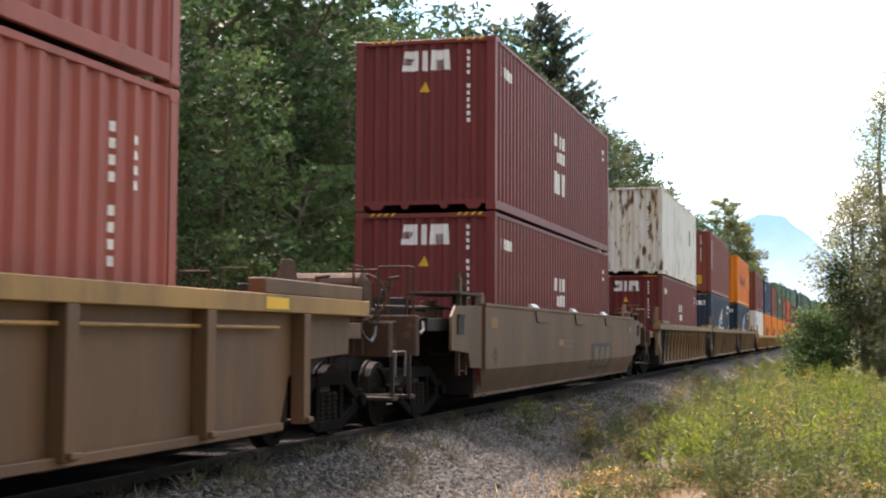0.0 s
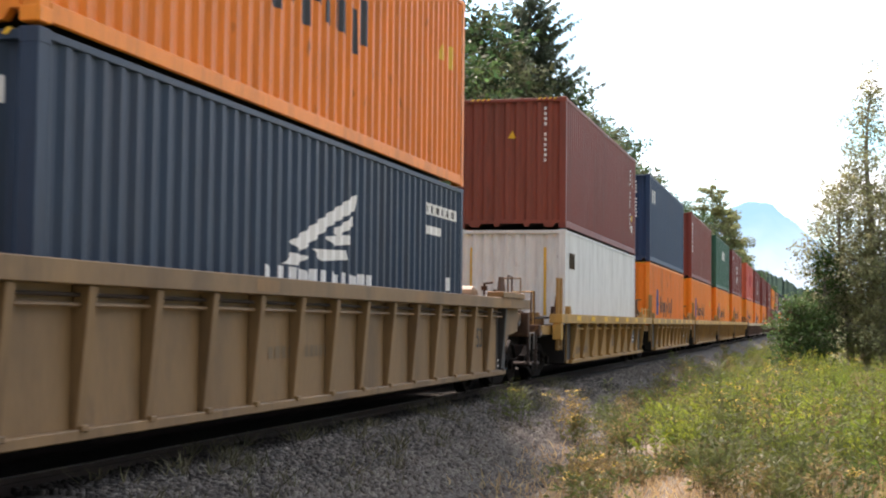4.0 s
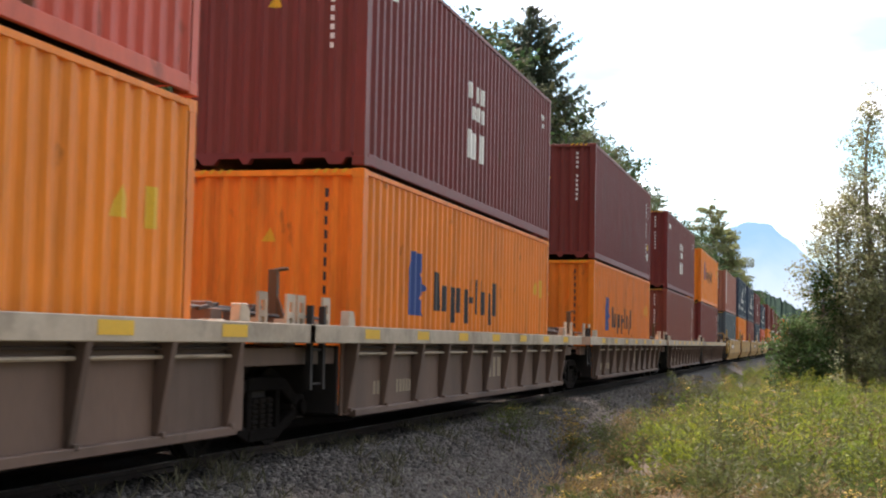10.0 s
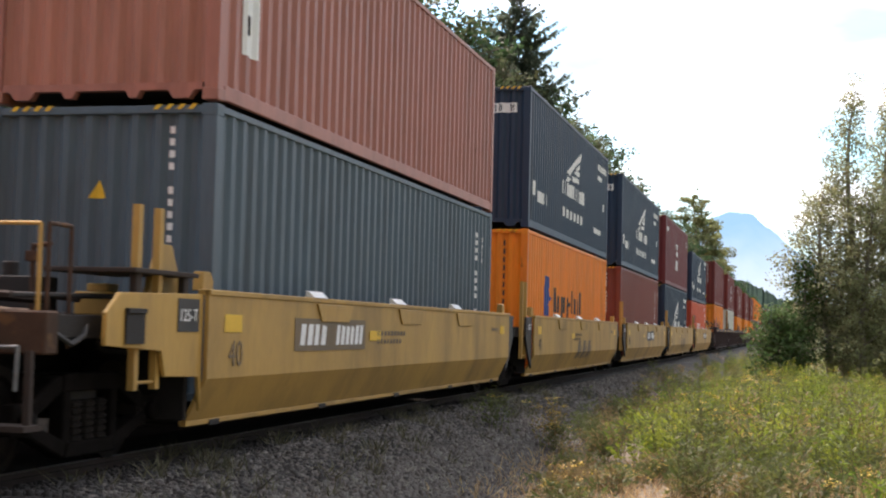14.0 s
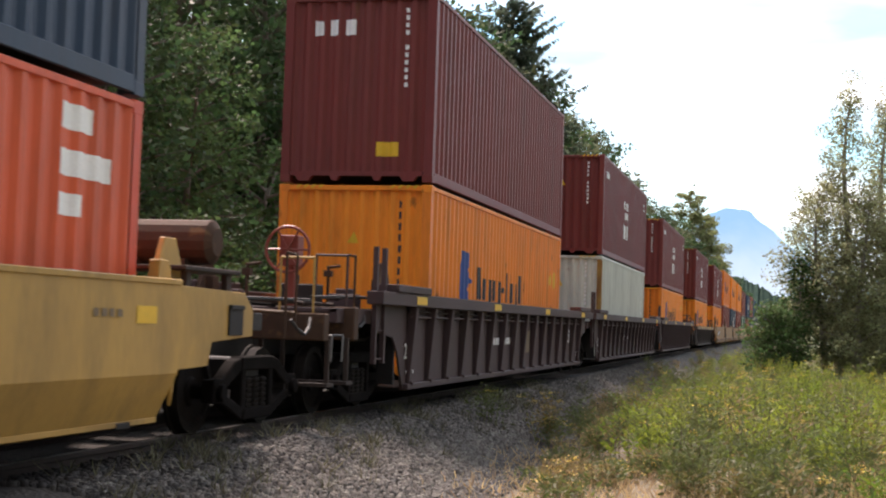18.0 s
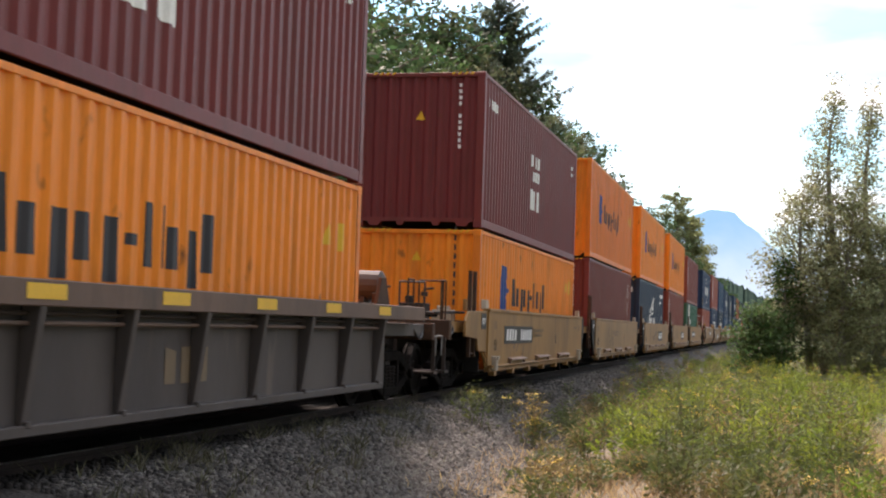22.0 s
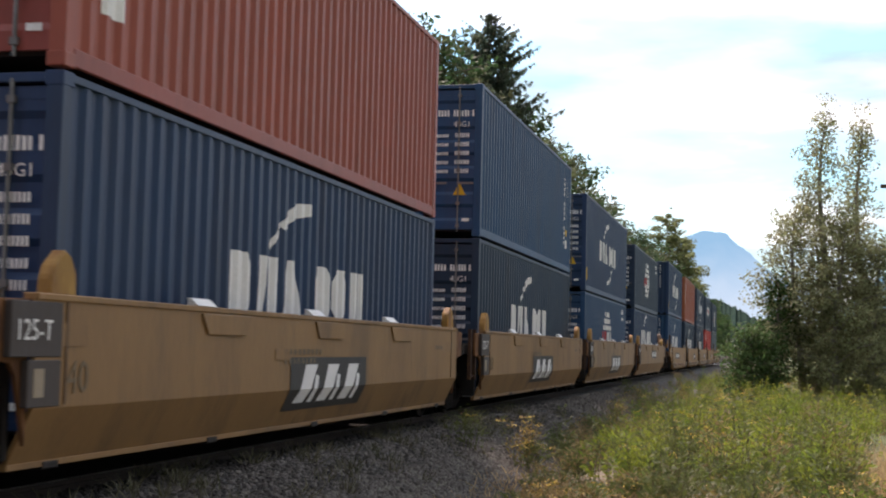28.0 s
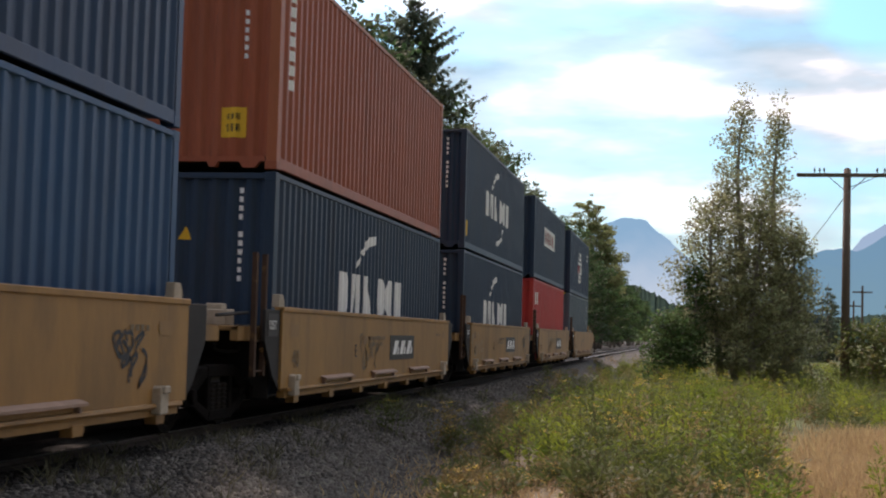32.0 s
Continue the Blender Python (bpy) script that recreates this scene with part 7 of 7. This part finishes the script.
def weeds_mesh(name, stalks, rng, leaves=34):
    """Stalks (x, y, height, bloom) with many narrow leaves and flat clusters of small flower heads."""
    cs, us, vs, fc, fu, fv, g = [], [], [], [], [], [], Geo()
    for x, y, h, bloom in stalks:
        z = ground_height(x, y)
        bend = rng.normal(0, 0.17, 2)
        tip = np.array([x + bend[0] * h, y + bend[1] * h, z + h])
        base = np.array([x, y, z - 0.03])
        g.cyl(base, tip, 0.0045, 3, 0.002)
        m = max(8, int(leaves * (0.45 + 0.6 * h)))
        t = 0.14 + 0.86 * rng.uniform(0.0, 1.0, (m, 1)) ** 0.68
        a = rng.uniform(0, math.tau, (m, 1))
        r = rng.uniform(0.0, 0.15, (m, 1)) * (1.25 - 0.9 * t)
        d = np.concatenate([np.cos(a), np.sin(a), rng.uniform(-0.2, 1.0, (m, 1))], 1)
        ln = rng.uniform(0.038, 0.100, (m, 1)) * (1.35 - 0.65 * t)
        cs.append(base + (tip - base) * t + d * (r + ln * 0.4))
        us.append(d * ln)
        w = np.cross(d, rng.normal(size=(m, 3)))
        vs.append(w / np.linalg.norm(w, axis=1, keepdims=True) * ln * 0.42)
        if rng.uniform() < bloom:
            q = 14
            off = rng.normal(0, 1, (q, 3)) * np.array([0.05, 0.05, 0.014])
            fc.append(tip + off)
            a = rng.uniform(0, math.tau, (q, 1))
            fu.append(np.concatenate([np.cos(a), np.sin(a), rng.uniform(-0.3, 0.3, (q, 1))], 1) * rng.uniform(0.022, 0.042, (q, 1)))
            fv.append(np.concatenate([-np.sin(a), np.cos(a), rng.uniform(-0.3, 0.5, (q, 1))], 1) * rng.uniform(0.03, 0.05, (q, 1)))
    stems = g.mesh(name + "_stems")
    lv = quads_mesh(name + "_leaves", np.concatenate(cs), np.concatenate(us), np.concatenate(vs))
    fl = quads_mesh(name + "_flowers", np.concatenate(fc), np.concatenate(fu), np.concatenate(fv)) if fc else None
    return stems, lv, fl


def weed_edge(y):
    """The left limit of the weeds, by distance."""
    return float(np.interp(y, (8, 12, 14, 20, 26, 34, 45, 60, 90), (-1.2, -2.1, -2.6, -3.0, -3.5, -3.9, -4.2, -4.3, -4.4)))


def make_weeds():
    """Clumps of weeds beside the ballast, each clump of one height and one kind."""
    rng = np.random.default_rng(77)
    kinds = {"green": [], "olive": [], "brown": []}
    for y0, y1, per in ((12.6, 20, 5.4), (20, 32, 2.9), (32, 48, 1.5), (48, 85, 0.6)):
        x1 = 9.5 if y1 <= 48 else 12
        n = int((y1 - y0) * (x1 + 4.6) * per)
        for x, y in zip(rng.uniform(-4.6, x1, n), rng.uniform(y0, y1, n)):
            e = weed_edge(y) + 0.5 * noise.noise((x * 0.6, y * 0.5, 2.0))
            if x < e or x > 0.24 * y + 3.0 or x < -0.30 * y:
                continue
            if y < 18.5 and noise.noise((x * 0.8, y * 0.6, 9.0)) < (-0.22 if x < -1.6 else -0.35) - (y - 13.8) * 0.10:
                continue
            if x > 1.0 and y < 25 and x > 0.6 + (y - 15) * 0.10 and rng.uniform() < 0.97:
                continue
            front = x < e + 0.8 or (y < 16.5 and x < -0.9 + (y - 14) * 0.2)
            pick = rng.uniform()
            if front:
                kind = "brown" if pick < 0.42 else "olive"
            else:
                kind = "olive" if noise.noise((x * 0.5, y * 0.4, 5.0)) > 0.14 or pick < 0.12 else "brown" if pick < 0.19 else "green"
            h = rng.uniform(0.42, 0.92) * (1.0 + 0.60 * noise.noise((x * 0.7, y * 0.4, 11.0)) + 0.55 * noise.noise((x * 1.7, y * 1.1, 31.0)))
            if front:
                h *= 0.72 if y > 16.5 else 0.5
            patch = noise.noise((x * 0.45, y * 0.30, 21.0))
            bloom = (0.24 if rng.uniform() < 0.03 + max(0.0, 1.5 * patch) else 0.0) * (0.4 if kind == "brown" else 1.0)
            q = rng.integers(5, 11)
            for ox, oy in rng.normal(0, 0.12, (q, 2)):
                far = 1.0 - 0.9 * math.hypot(ox, oy)
                kinds[kind].append((x + ox, y + oy, max(0.12, h * far * rng.uniform(0.72, 1.08)), bloom))
    for kind, label, mat in (("green", "dense yellow-flowered weeds with bright green leaves beside the ballast", "weed"), ("olive", "olive-green weeds in clumps edging the ballast", "weed_dark"),
                             ("brown", "withered brown weeds among the green ones", "weed_brown")):
        st, lv, fw = weeds_mesh("weeds", kinds[kind], rng, 36)
        patch = thing("wildflowers", label, "weeds")
        tagged(patch, kind="stuff")
        for nm, me, mt in (("stems", st, "weed_stem"), ("leaves", lv, mat), ("flower_head", fw, "flower")):
            if me:
                tagged(part(nm, me, mt, patch), kind="stuff")
    for x, y, h, fl in ((-4.2, 19.9, 0.62, 0.1), (-3.5, 20.2, 0.78, 0.7), (-3.3, 20.0, 0.5, 0.4)):
        one = thing("flowering_weed", "single yellow-flowered weed growing in the gravel", "weed", "lone weeds in the gravel")
        r2 = np.random.default_rng(int(y * 10))
        stalks = [(x + a, y + b, h * r2.uniform(0.7, 1.0), fl) for a, b in r2.normal(0, 0.08, (14, 2))]
        st, lv, fw = weeds_mesh("weed", stalks, r2, 34)
        for nm, me, mt in (("stem", st, "weed_dark"), ("leaves", lv, "weed_dark"), ("flower_head", fw, "flower")):
            if me:
                tagged(part(nm, me, mt, one), kind="stuff")


def grass_mesh(name, spots, rng, h):
    n = len(spots)
    base = np.array([(x, y, ground_height(x, y) - 0.02) for x, y in spots])
    tip = base + np.concatenate([rng.normal(0, 0.11, (n, 2)), rng.uniform(h * 0.5, h, (n, 1))], 1)
    a = rng.uniform(0, math.tau, n)
    w = np.stack([np.cos(a), np.sin(a), np.zeros(n)], 1) * 0.007
    mid = base * 0.45 + tip * 0.55 + np.concatenate([rng.normal(0, 0.02, (n, 2)), np.zeros((n, 1))], 1)
    v = np.stack([base - w, base + w, mid + w * 0.8, mid - w * 0.8, tip], 1).reshape(-1, 3)
    f = [q for i in range(n) for q in ((5 * i, 5 * i + 1, 5 * i + 2, 5 * i + 3), (5 * i + 3, 5 * i + 2, 5 * i + 4))]
    me = bpy.data.meshes.new(name)
    me.from_pydata(v.tolist(), [], f)
    return me


def make_grass():
    rng = np.random.default_rng(5)
    for low, tufts in ((0.20, ((-2.6, 15.4, 0.55, 1.3, 350), (-1.8, 14.2, 0.7, 1.1, 500), (-0.4, 13.8, 0.9, 0.9, 500), (0.2, 14.4, 0.9, 1.2, 450), (-3.0, 18.0, 0.4, 1.0, 250))),
                       (0.34, ((1.6, 16.0, 0.4, 1.2, 9000), (2.5, 17.2, 0.6, 1.8, 15000), (3.3, 20.5, 0.7, 2.2, 10000), (2.2, 14.2, 0.7, 0.9, 7000)))):
        spots = []
        for cx, cy, sx, sy, n in tufts:
            spots += list(zip(rng.normal(cx, sx, n), rng.normal(cy, sy, n)))
        spots = [(x, y) for x, y in spots if y > 11.5 and x > -3.7]
        ob = part("dry_grass", grass_mesh("dry_grass", spots, rng, low), "straw", None)
        tagged(ob, "short thin dry grass on the sandy verge" if low < 0.3 else "dry straw-coloured grass in loose tufts", "grass", kind="stuff")
    spots = []
    for x, y in zip(rng.normal(-4.65, 0.38, 210), rng.uniform(9, 30, 210)):
        if noise.noise((x * 1.4, y * 0.9, 3)) > -0.12:
            k = rng.integers(5, 22)
            spots += list(zip(rng.normal(x, 0.05, k), rng.normal(y, 0.05, k)))
    ob = part("sparse_grass", grass_mesh("sparse_grass", spots, rng, 0.22), "verge_grass", None)
    tagged(ob, "sparse thin grass growing through the ballast", "grass", kind="stuff")


def stones_mesh(name, xs, ys, rng):
    """Broken stones lying on the ground at the given places."""
    # an angular lump: an upright prism of four sides with a slanted cap
    ico = np.array([(-1, -0.9, -0.6), (1, -0.8, -0.6), (0.9, 1, -0.6), (-0.9, 0.9, -0.6), (-0.7, -0.6, 0.6), (0.6, -0.7, 0.7), (0.7, 0.6, 0.5), (-0.5, 0.7, 0.7)])
    fc = np.array([(0, 1, 5), (0, 5, 4), (1, 2, 6), (1, 6, 5), (2, 3, 7), (2, 7, 6), (3, 0, 4), (3, 4, 7), (4, 5, 6), (4, 6, 7)])
    n = len(xs)
    zs = np.array([ground_height(x, y) for x, y in zip(xs, ys)])
    r = rng.uniform(0.013, 0.034, (n, 1, 1))
    sh = ico[None] * rng.uniform(0.62, 1.25, (n, 8, 1)) * rng.uniform(0.7, 1.2, (n, 1, 3)) * r
    a = rng.uniform(0, math.tau, (n, 1))
    sh = np.stack([sh[:, :, 0] * np.cos(a) - sh[:, :, 1] * np.sin(a), sh[:, :, 0] * np.sin(a) + sh[:, :, 1] * np.cos(a), sh[:, :, 2]], 2)
    v = sh + np.stack([xs, ys, zs + r[:, 0, 0] * 0.35], 1)[:, None]
    f = (fc[None] + (np.arange(n) * 8)[:, None, None]).reshape(-1)
    me = bpy.data.meshes.new(name)
    k = 10 * n
    me.vertices.add(8 * n)
    me.loops.add(3 * k)
    me.polygons.add(k)
    me.vertices.foreach_set("co", v.reshape(-1))
    me.loops.foreach_set("vertex_index", f.astype(np.int32))
    me.polygons.foreach_set("loop_start", np.arange(k, dtype=np.int32) * 3)
    me.polygons.foreach_set("loop_total", np.full(k, 3, dtype=np.int32))
    me.update(calc_edges=True)
    return me


def make_ballast():
    """Loose broken stones on the shoulder of the line, and oily ones beside the rails with shade painted in."""
    rng = np.random.default_rng(8)
    for name, label, mat, x0, x1, bands in (("ballast_stones", "loose grey crushed stones on the ballast shoulder", "stone", -5.0, -2.9, ((9.0, 13, 620), (13.0, 20, 800), (20, 30, 400), (30, 48, 120))),
                                            ("oily_ballast_stones", "oily stones beside the rails, with the train's shade painted in", "oily_stone", -6.4, -4.25, ((8.8, 20, 620), (20, 32, 260)))):
        xs = np.concatenate([rng.uniform(x0, x1, int((b - a) * (x1 - x0) * per)) for a, b, per in bands])
        ys = np.concatenate([rng.uniform(a, b, int((b - a) * (x1 - x0) * per)) for a, b, per in bands])
        ok = rng.uniform(size=len(xs)) < np.clip((-2.7 - xs) * 1.6, 0.05, 1)
        ob = part(name, stones_mesh(name, xs[ok], ys[ok], rng), mat, None)
        tagged(ob, label, "ballast", kind="stuff")


# ------------------------------------------------------------------ far things
def make_pole():
    x, y = 5.05, 46.0
    z = ground_height(x, y)
    pole = thing("utility_pole", "weathered timber line pole with one long crossarm", "utility pole", at=(x, y, z))
    top = EYE + 46.3 * math.tan(radians(6.95)) - z
    part("post", Geo().cyl((0, 0, -0.5), (0.04, 0, top), 0.15, 12, 0.115).cyl((0.04, 0, top), (0.04, 0, top + 0.06), 0.115, 12, 0.03).mesh("post", smooth=True), "pole", pole)
    part("crossarm", Geo().box(-1.58, 1.58, -0.05, 0.05, -0.06, 0.06).mesh("crossarm", 0.008), "pole", pole, at=(0.02, -0.15, top - 0.20))
    for s in (-1, 1):
        part("brace", Geo().cyl((0, 0, 0), (s * 0.62, 0, 0.55), 0.014, 5).mesh("brace"), "rod", pole, at=(0.03, -0.19, top - 0.78))
    ins = Geo().cyl((0, 0, 0), (0, 0, 0.10), 0.012, 6).cyl((0, 0, 0.07), (0, 0, 0.13), 0.035, 10, 0.028).cyl((0, 0, 0.13), (0, 0, 0.18), 0.03, 10, 0.015).mesh("insulator")
    for u in (-1.0, -0.84, -0.70, 0.32, 0.95, 1.18, 1.42):
        part("insulator", ins, "insulator", pole, at=(u, -0.15, top - 0.14))
    wire = thing("overhead_wires", "thin dark wires rising from the line pole", "wire")
    for a, b in (((5.1, 45.9, top + z - 0.6), (7.6, 45.0, top + z + 1.0)), ((5.0, 45.9, top + z - 0.9), (3.4, 60.0, top + z - 3.2))):
        pts = [Vector(a).lerp(Vector(b), i / 8) - Vector((0, 0, 0.25 * math.sin(math.pi * i / 8))) for i in range(9)]
        g = Geo()
        limb(g, pts, 0.012, 0.012, 5)
        part("cable", g.mesh("cable"), "black", wire)
    for x, y, h in ((13.6, 112.0, 6.2), (15.6, 135.0, 5.6), (14.2, 150.0, 5.5)):
        z = ground_height(x, y)
        p = thing("utility_pole", "distant thin utility pole beyond the field", "utility pole", "distant poles", (x, y, z))
        part("post", Geo().cyl((0, 0, -0.3), (0, 0, h), 0.11, 8, 0.08).mesh("post"), "pole", p)
        part("crossarm", Geo().box(-0.75, 0.75, -0.05, 0.05, h - 0.55, h - 0.43).mesh("crossarm"), "pole", p)


def make_house():
    x, y = 9.4, 119.0
    z = ground_height(x, y)
    house = thing("house", "distant pale house with a grey roof among firs", "house", at=(x, y, z))
    part("wall", Geo().box(-2.4, 2.4, 0, 4.0, 0, 3.4).mesh("wall"), "cream", house)
    part("roof", Geo().extr([(-2.8, 3.3), (2.8, 3.3), (0, 4.6)], -0.3, 4.3).mesh("roof"), "greyblue", house)
    for u in (-1.3, 0.9):
        w = part("window", Geo().box(u, u + 0.9, -0.03, 0.05, 1.5, 2.5).mesh("window"), "black", house)


# Self-lit far slopes: distance haze is painted in, graded by height.
def haze_glow_material(name, low, high, z0, z1):
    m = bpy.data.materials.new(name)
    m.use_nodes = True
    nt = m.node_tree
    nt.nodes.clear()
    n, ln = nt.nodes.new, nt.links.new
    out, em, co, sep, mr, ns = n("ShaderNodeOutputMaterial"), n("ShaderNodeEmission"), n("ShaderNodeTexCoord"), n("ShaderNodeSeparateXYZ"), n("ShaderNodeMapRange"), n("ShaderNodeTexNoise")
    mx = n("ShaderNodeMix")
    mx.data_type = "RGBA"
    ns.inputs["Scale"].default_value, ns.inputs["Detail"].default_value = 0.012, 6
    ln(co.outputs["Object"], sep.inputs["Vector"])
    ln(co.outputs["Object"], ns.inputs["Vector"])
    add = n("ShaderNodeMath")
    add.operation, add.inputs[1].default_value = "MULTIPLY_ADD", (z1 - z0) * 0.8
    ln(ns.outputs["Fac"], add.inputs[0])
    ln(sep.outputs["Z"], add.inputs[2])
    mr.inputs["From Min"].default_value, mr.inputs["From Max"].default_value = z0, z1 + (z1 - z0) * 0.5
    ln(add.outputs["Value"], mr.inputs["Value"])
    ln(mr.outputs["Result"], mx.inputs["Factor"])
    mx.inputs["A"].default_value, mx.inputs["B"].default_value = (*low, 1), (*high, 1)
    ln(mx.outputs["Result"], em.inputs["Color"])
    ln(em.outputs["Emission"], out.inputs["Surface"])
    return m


def ridge(name, label, y, pts, mat, seed, jag=0.0):
    """A far mountain: a crest line of gentle peaks with its slope running down towards the viewer."""
    rng = np.random.default_rng(seed)
    v, f, n = [], [], 90 if not jag else 700
    az = np.linspace(pts[0][0], pts[-1][0], n)
    el = np.interp(az, [p[0] for p in pts], [p[1] for p in pts])
    for i, (a, e) in enumerate(zip(az, el)):
        h = y * math.tan(radians(e)) * (1 + 0.02 * noise.noise((a * 2.1, seed, 0)) + 0.012 * noise.noise((a * 7.0, seed, 3)) + jag * noise.noise((a * 9.0, seed, 5)))
        for k in range(5):
            q = k / 4
            yy = y - 500 * (1 - q) * (1 + 0.2 * noise.noise((a * 1.5, k, seed)))
            v.append((yy * math.tan(radians(a)), yy, h * q ** 0.8 - 5))
    for i in range(n - 1):
        for k in range(4):
            f.append((5 * i + k, 5 * i + k + 1, 5 * i + k + 6, 5 * i + k + 5))
    me = bpy.data.meshes.new(name)
    me.from_pydata(v, [], f)
    ob = part(name, me, mat, None)
    tagged(ob, label, "mountain", kind="structure")


def make_far():
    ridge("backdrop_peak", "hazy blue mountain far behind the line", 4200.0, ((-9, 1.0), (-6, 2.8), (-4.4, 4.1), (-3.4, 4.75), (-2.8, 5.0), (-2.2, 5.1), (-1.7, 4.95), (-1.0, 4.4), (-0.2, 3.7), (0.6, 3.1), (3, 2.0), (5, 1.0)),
          haze_glow_material("hazy_peak", (0.46, 0.66, 0.80), (0.22, 0.47, 0.68), 180, 310), 3)
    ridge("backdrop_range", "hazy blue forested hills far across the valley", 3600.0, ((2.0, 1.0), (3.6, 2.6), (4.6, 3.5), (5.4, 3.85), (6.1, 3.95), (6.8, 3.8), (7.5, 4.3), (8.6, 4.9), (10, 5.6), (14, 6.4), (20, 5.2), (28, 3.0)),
          haze_glow_material("hazy_hills", (0.17, 0.36, 0.44), (0.14, 0.34, 0.50), 40, 250), 7)
    ridge("backdrop_far_range", "mountain ridge beyond the hills in painted pale blue haze", 4400.0, ((5.5, 2.0), (6.6, 4.0), (7.2, 4.6), (7.8, 4.9), (8.6, 5.0), (9.5, 5.6), (12, 6.6), (18, 5.0)),
          haze_glow_material("hazy_pale_range", (0.34, 0.54, 0.70), (0.30, 0.50, 0.70), 60, 380), 9)
    ridge("backdrop_woods", "dark band of distant forest at the end of the line", 1500.0, ((-30, 1.4), (-12, 1.2), (-4, 1.9), (-2.2, 2.5), (-1.2, 2.1), (-0.6, 1.75), (0.5, 1.5), (3, 1.3), (6, 1.3), (9, 1.6), (14, 1.6), (30, 1.6)),
          material("distant_forest", (0.022, 0.040, 0.034), (0.034, 0.056, 0.044), rough=1.0, scale=0.02, fine=0.2, bump=0, spec=0.0), 13, 0.10)


make_train()
make_track()
make_woods()
make_right_trees()
make_pole()
make_house()
make_far()
make_weeds()
make_grass()
make_ballast()
motions()
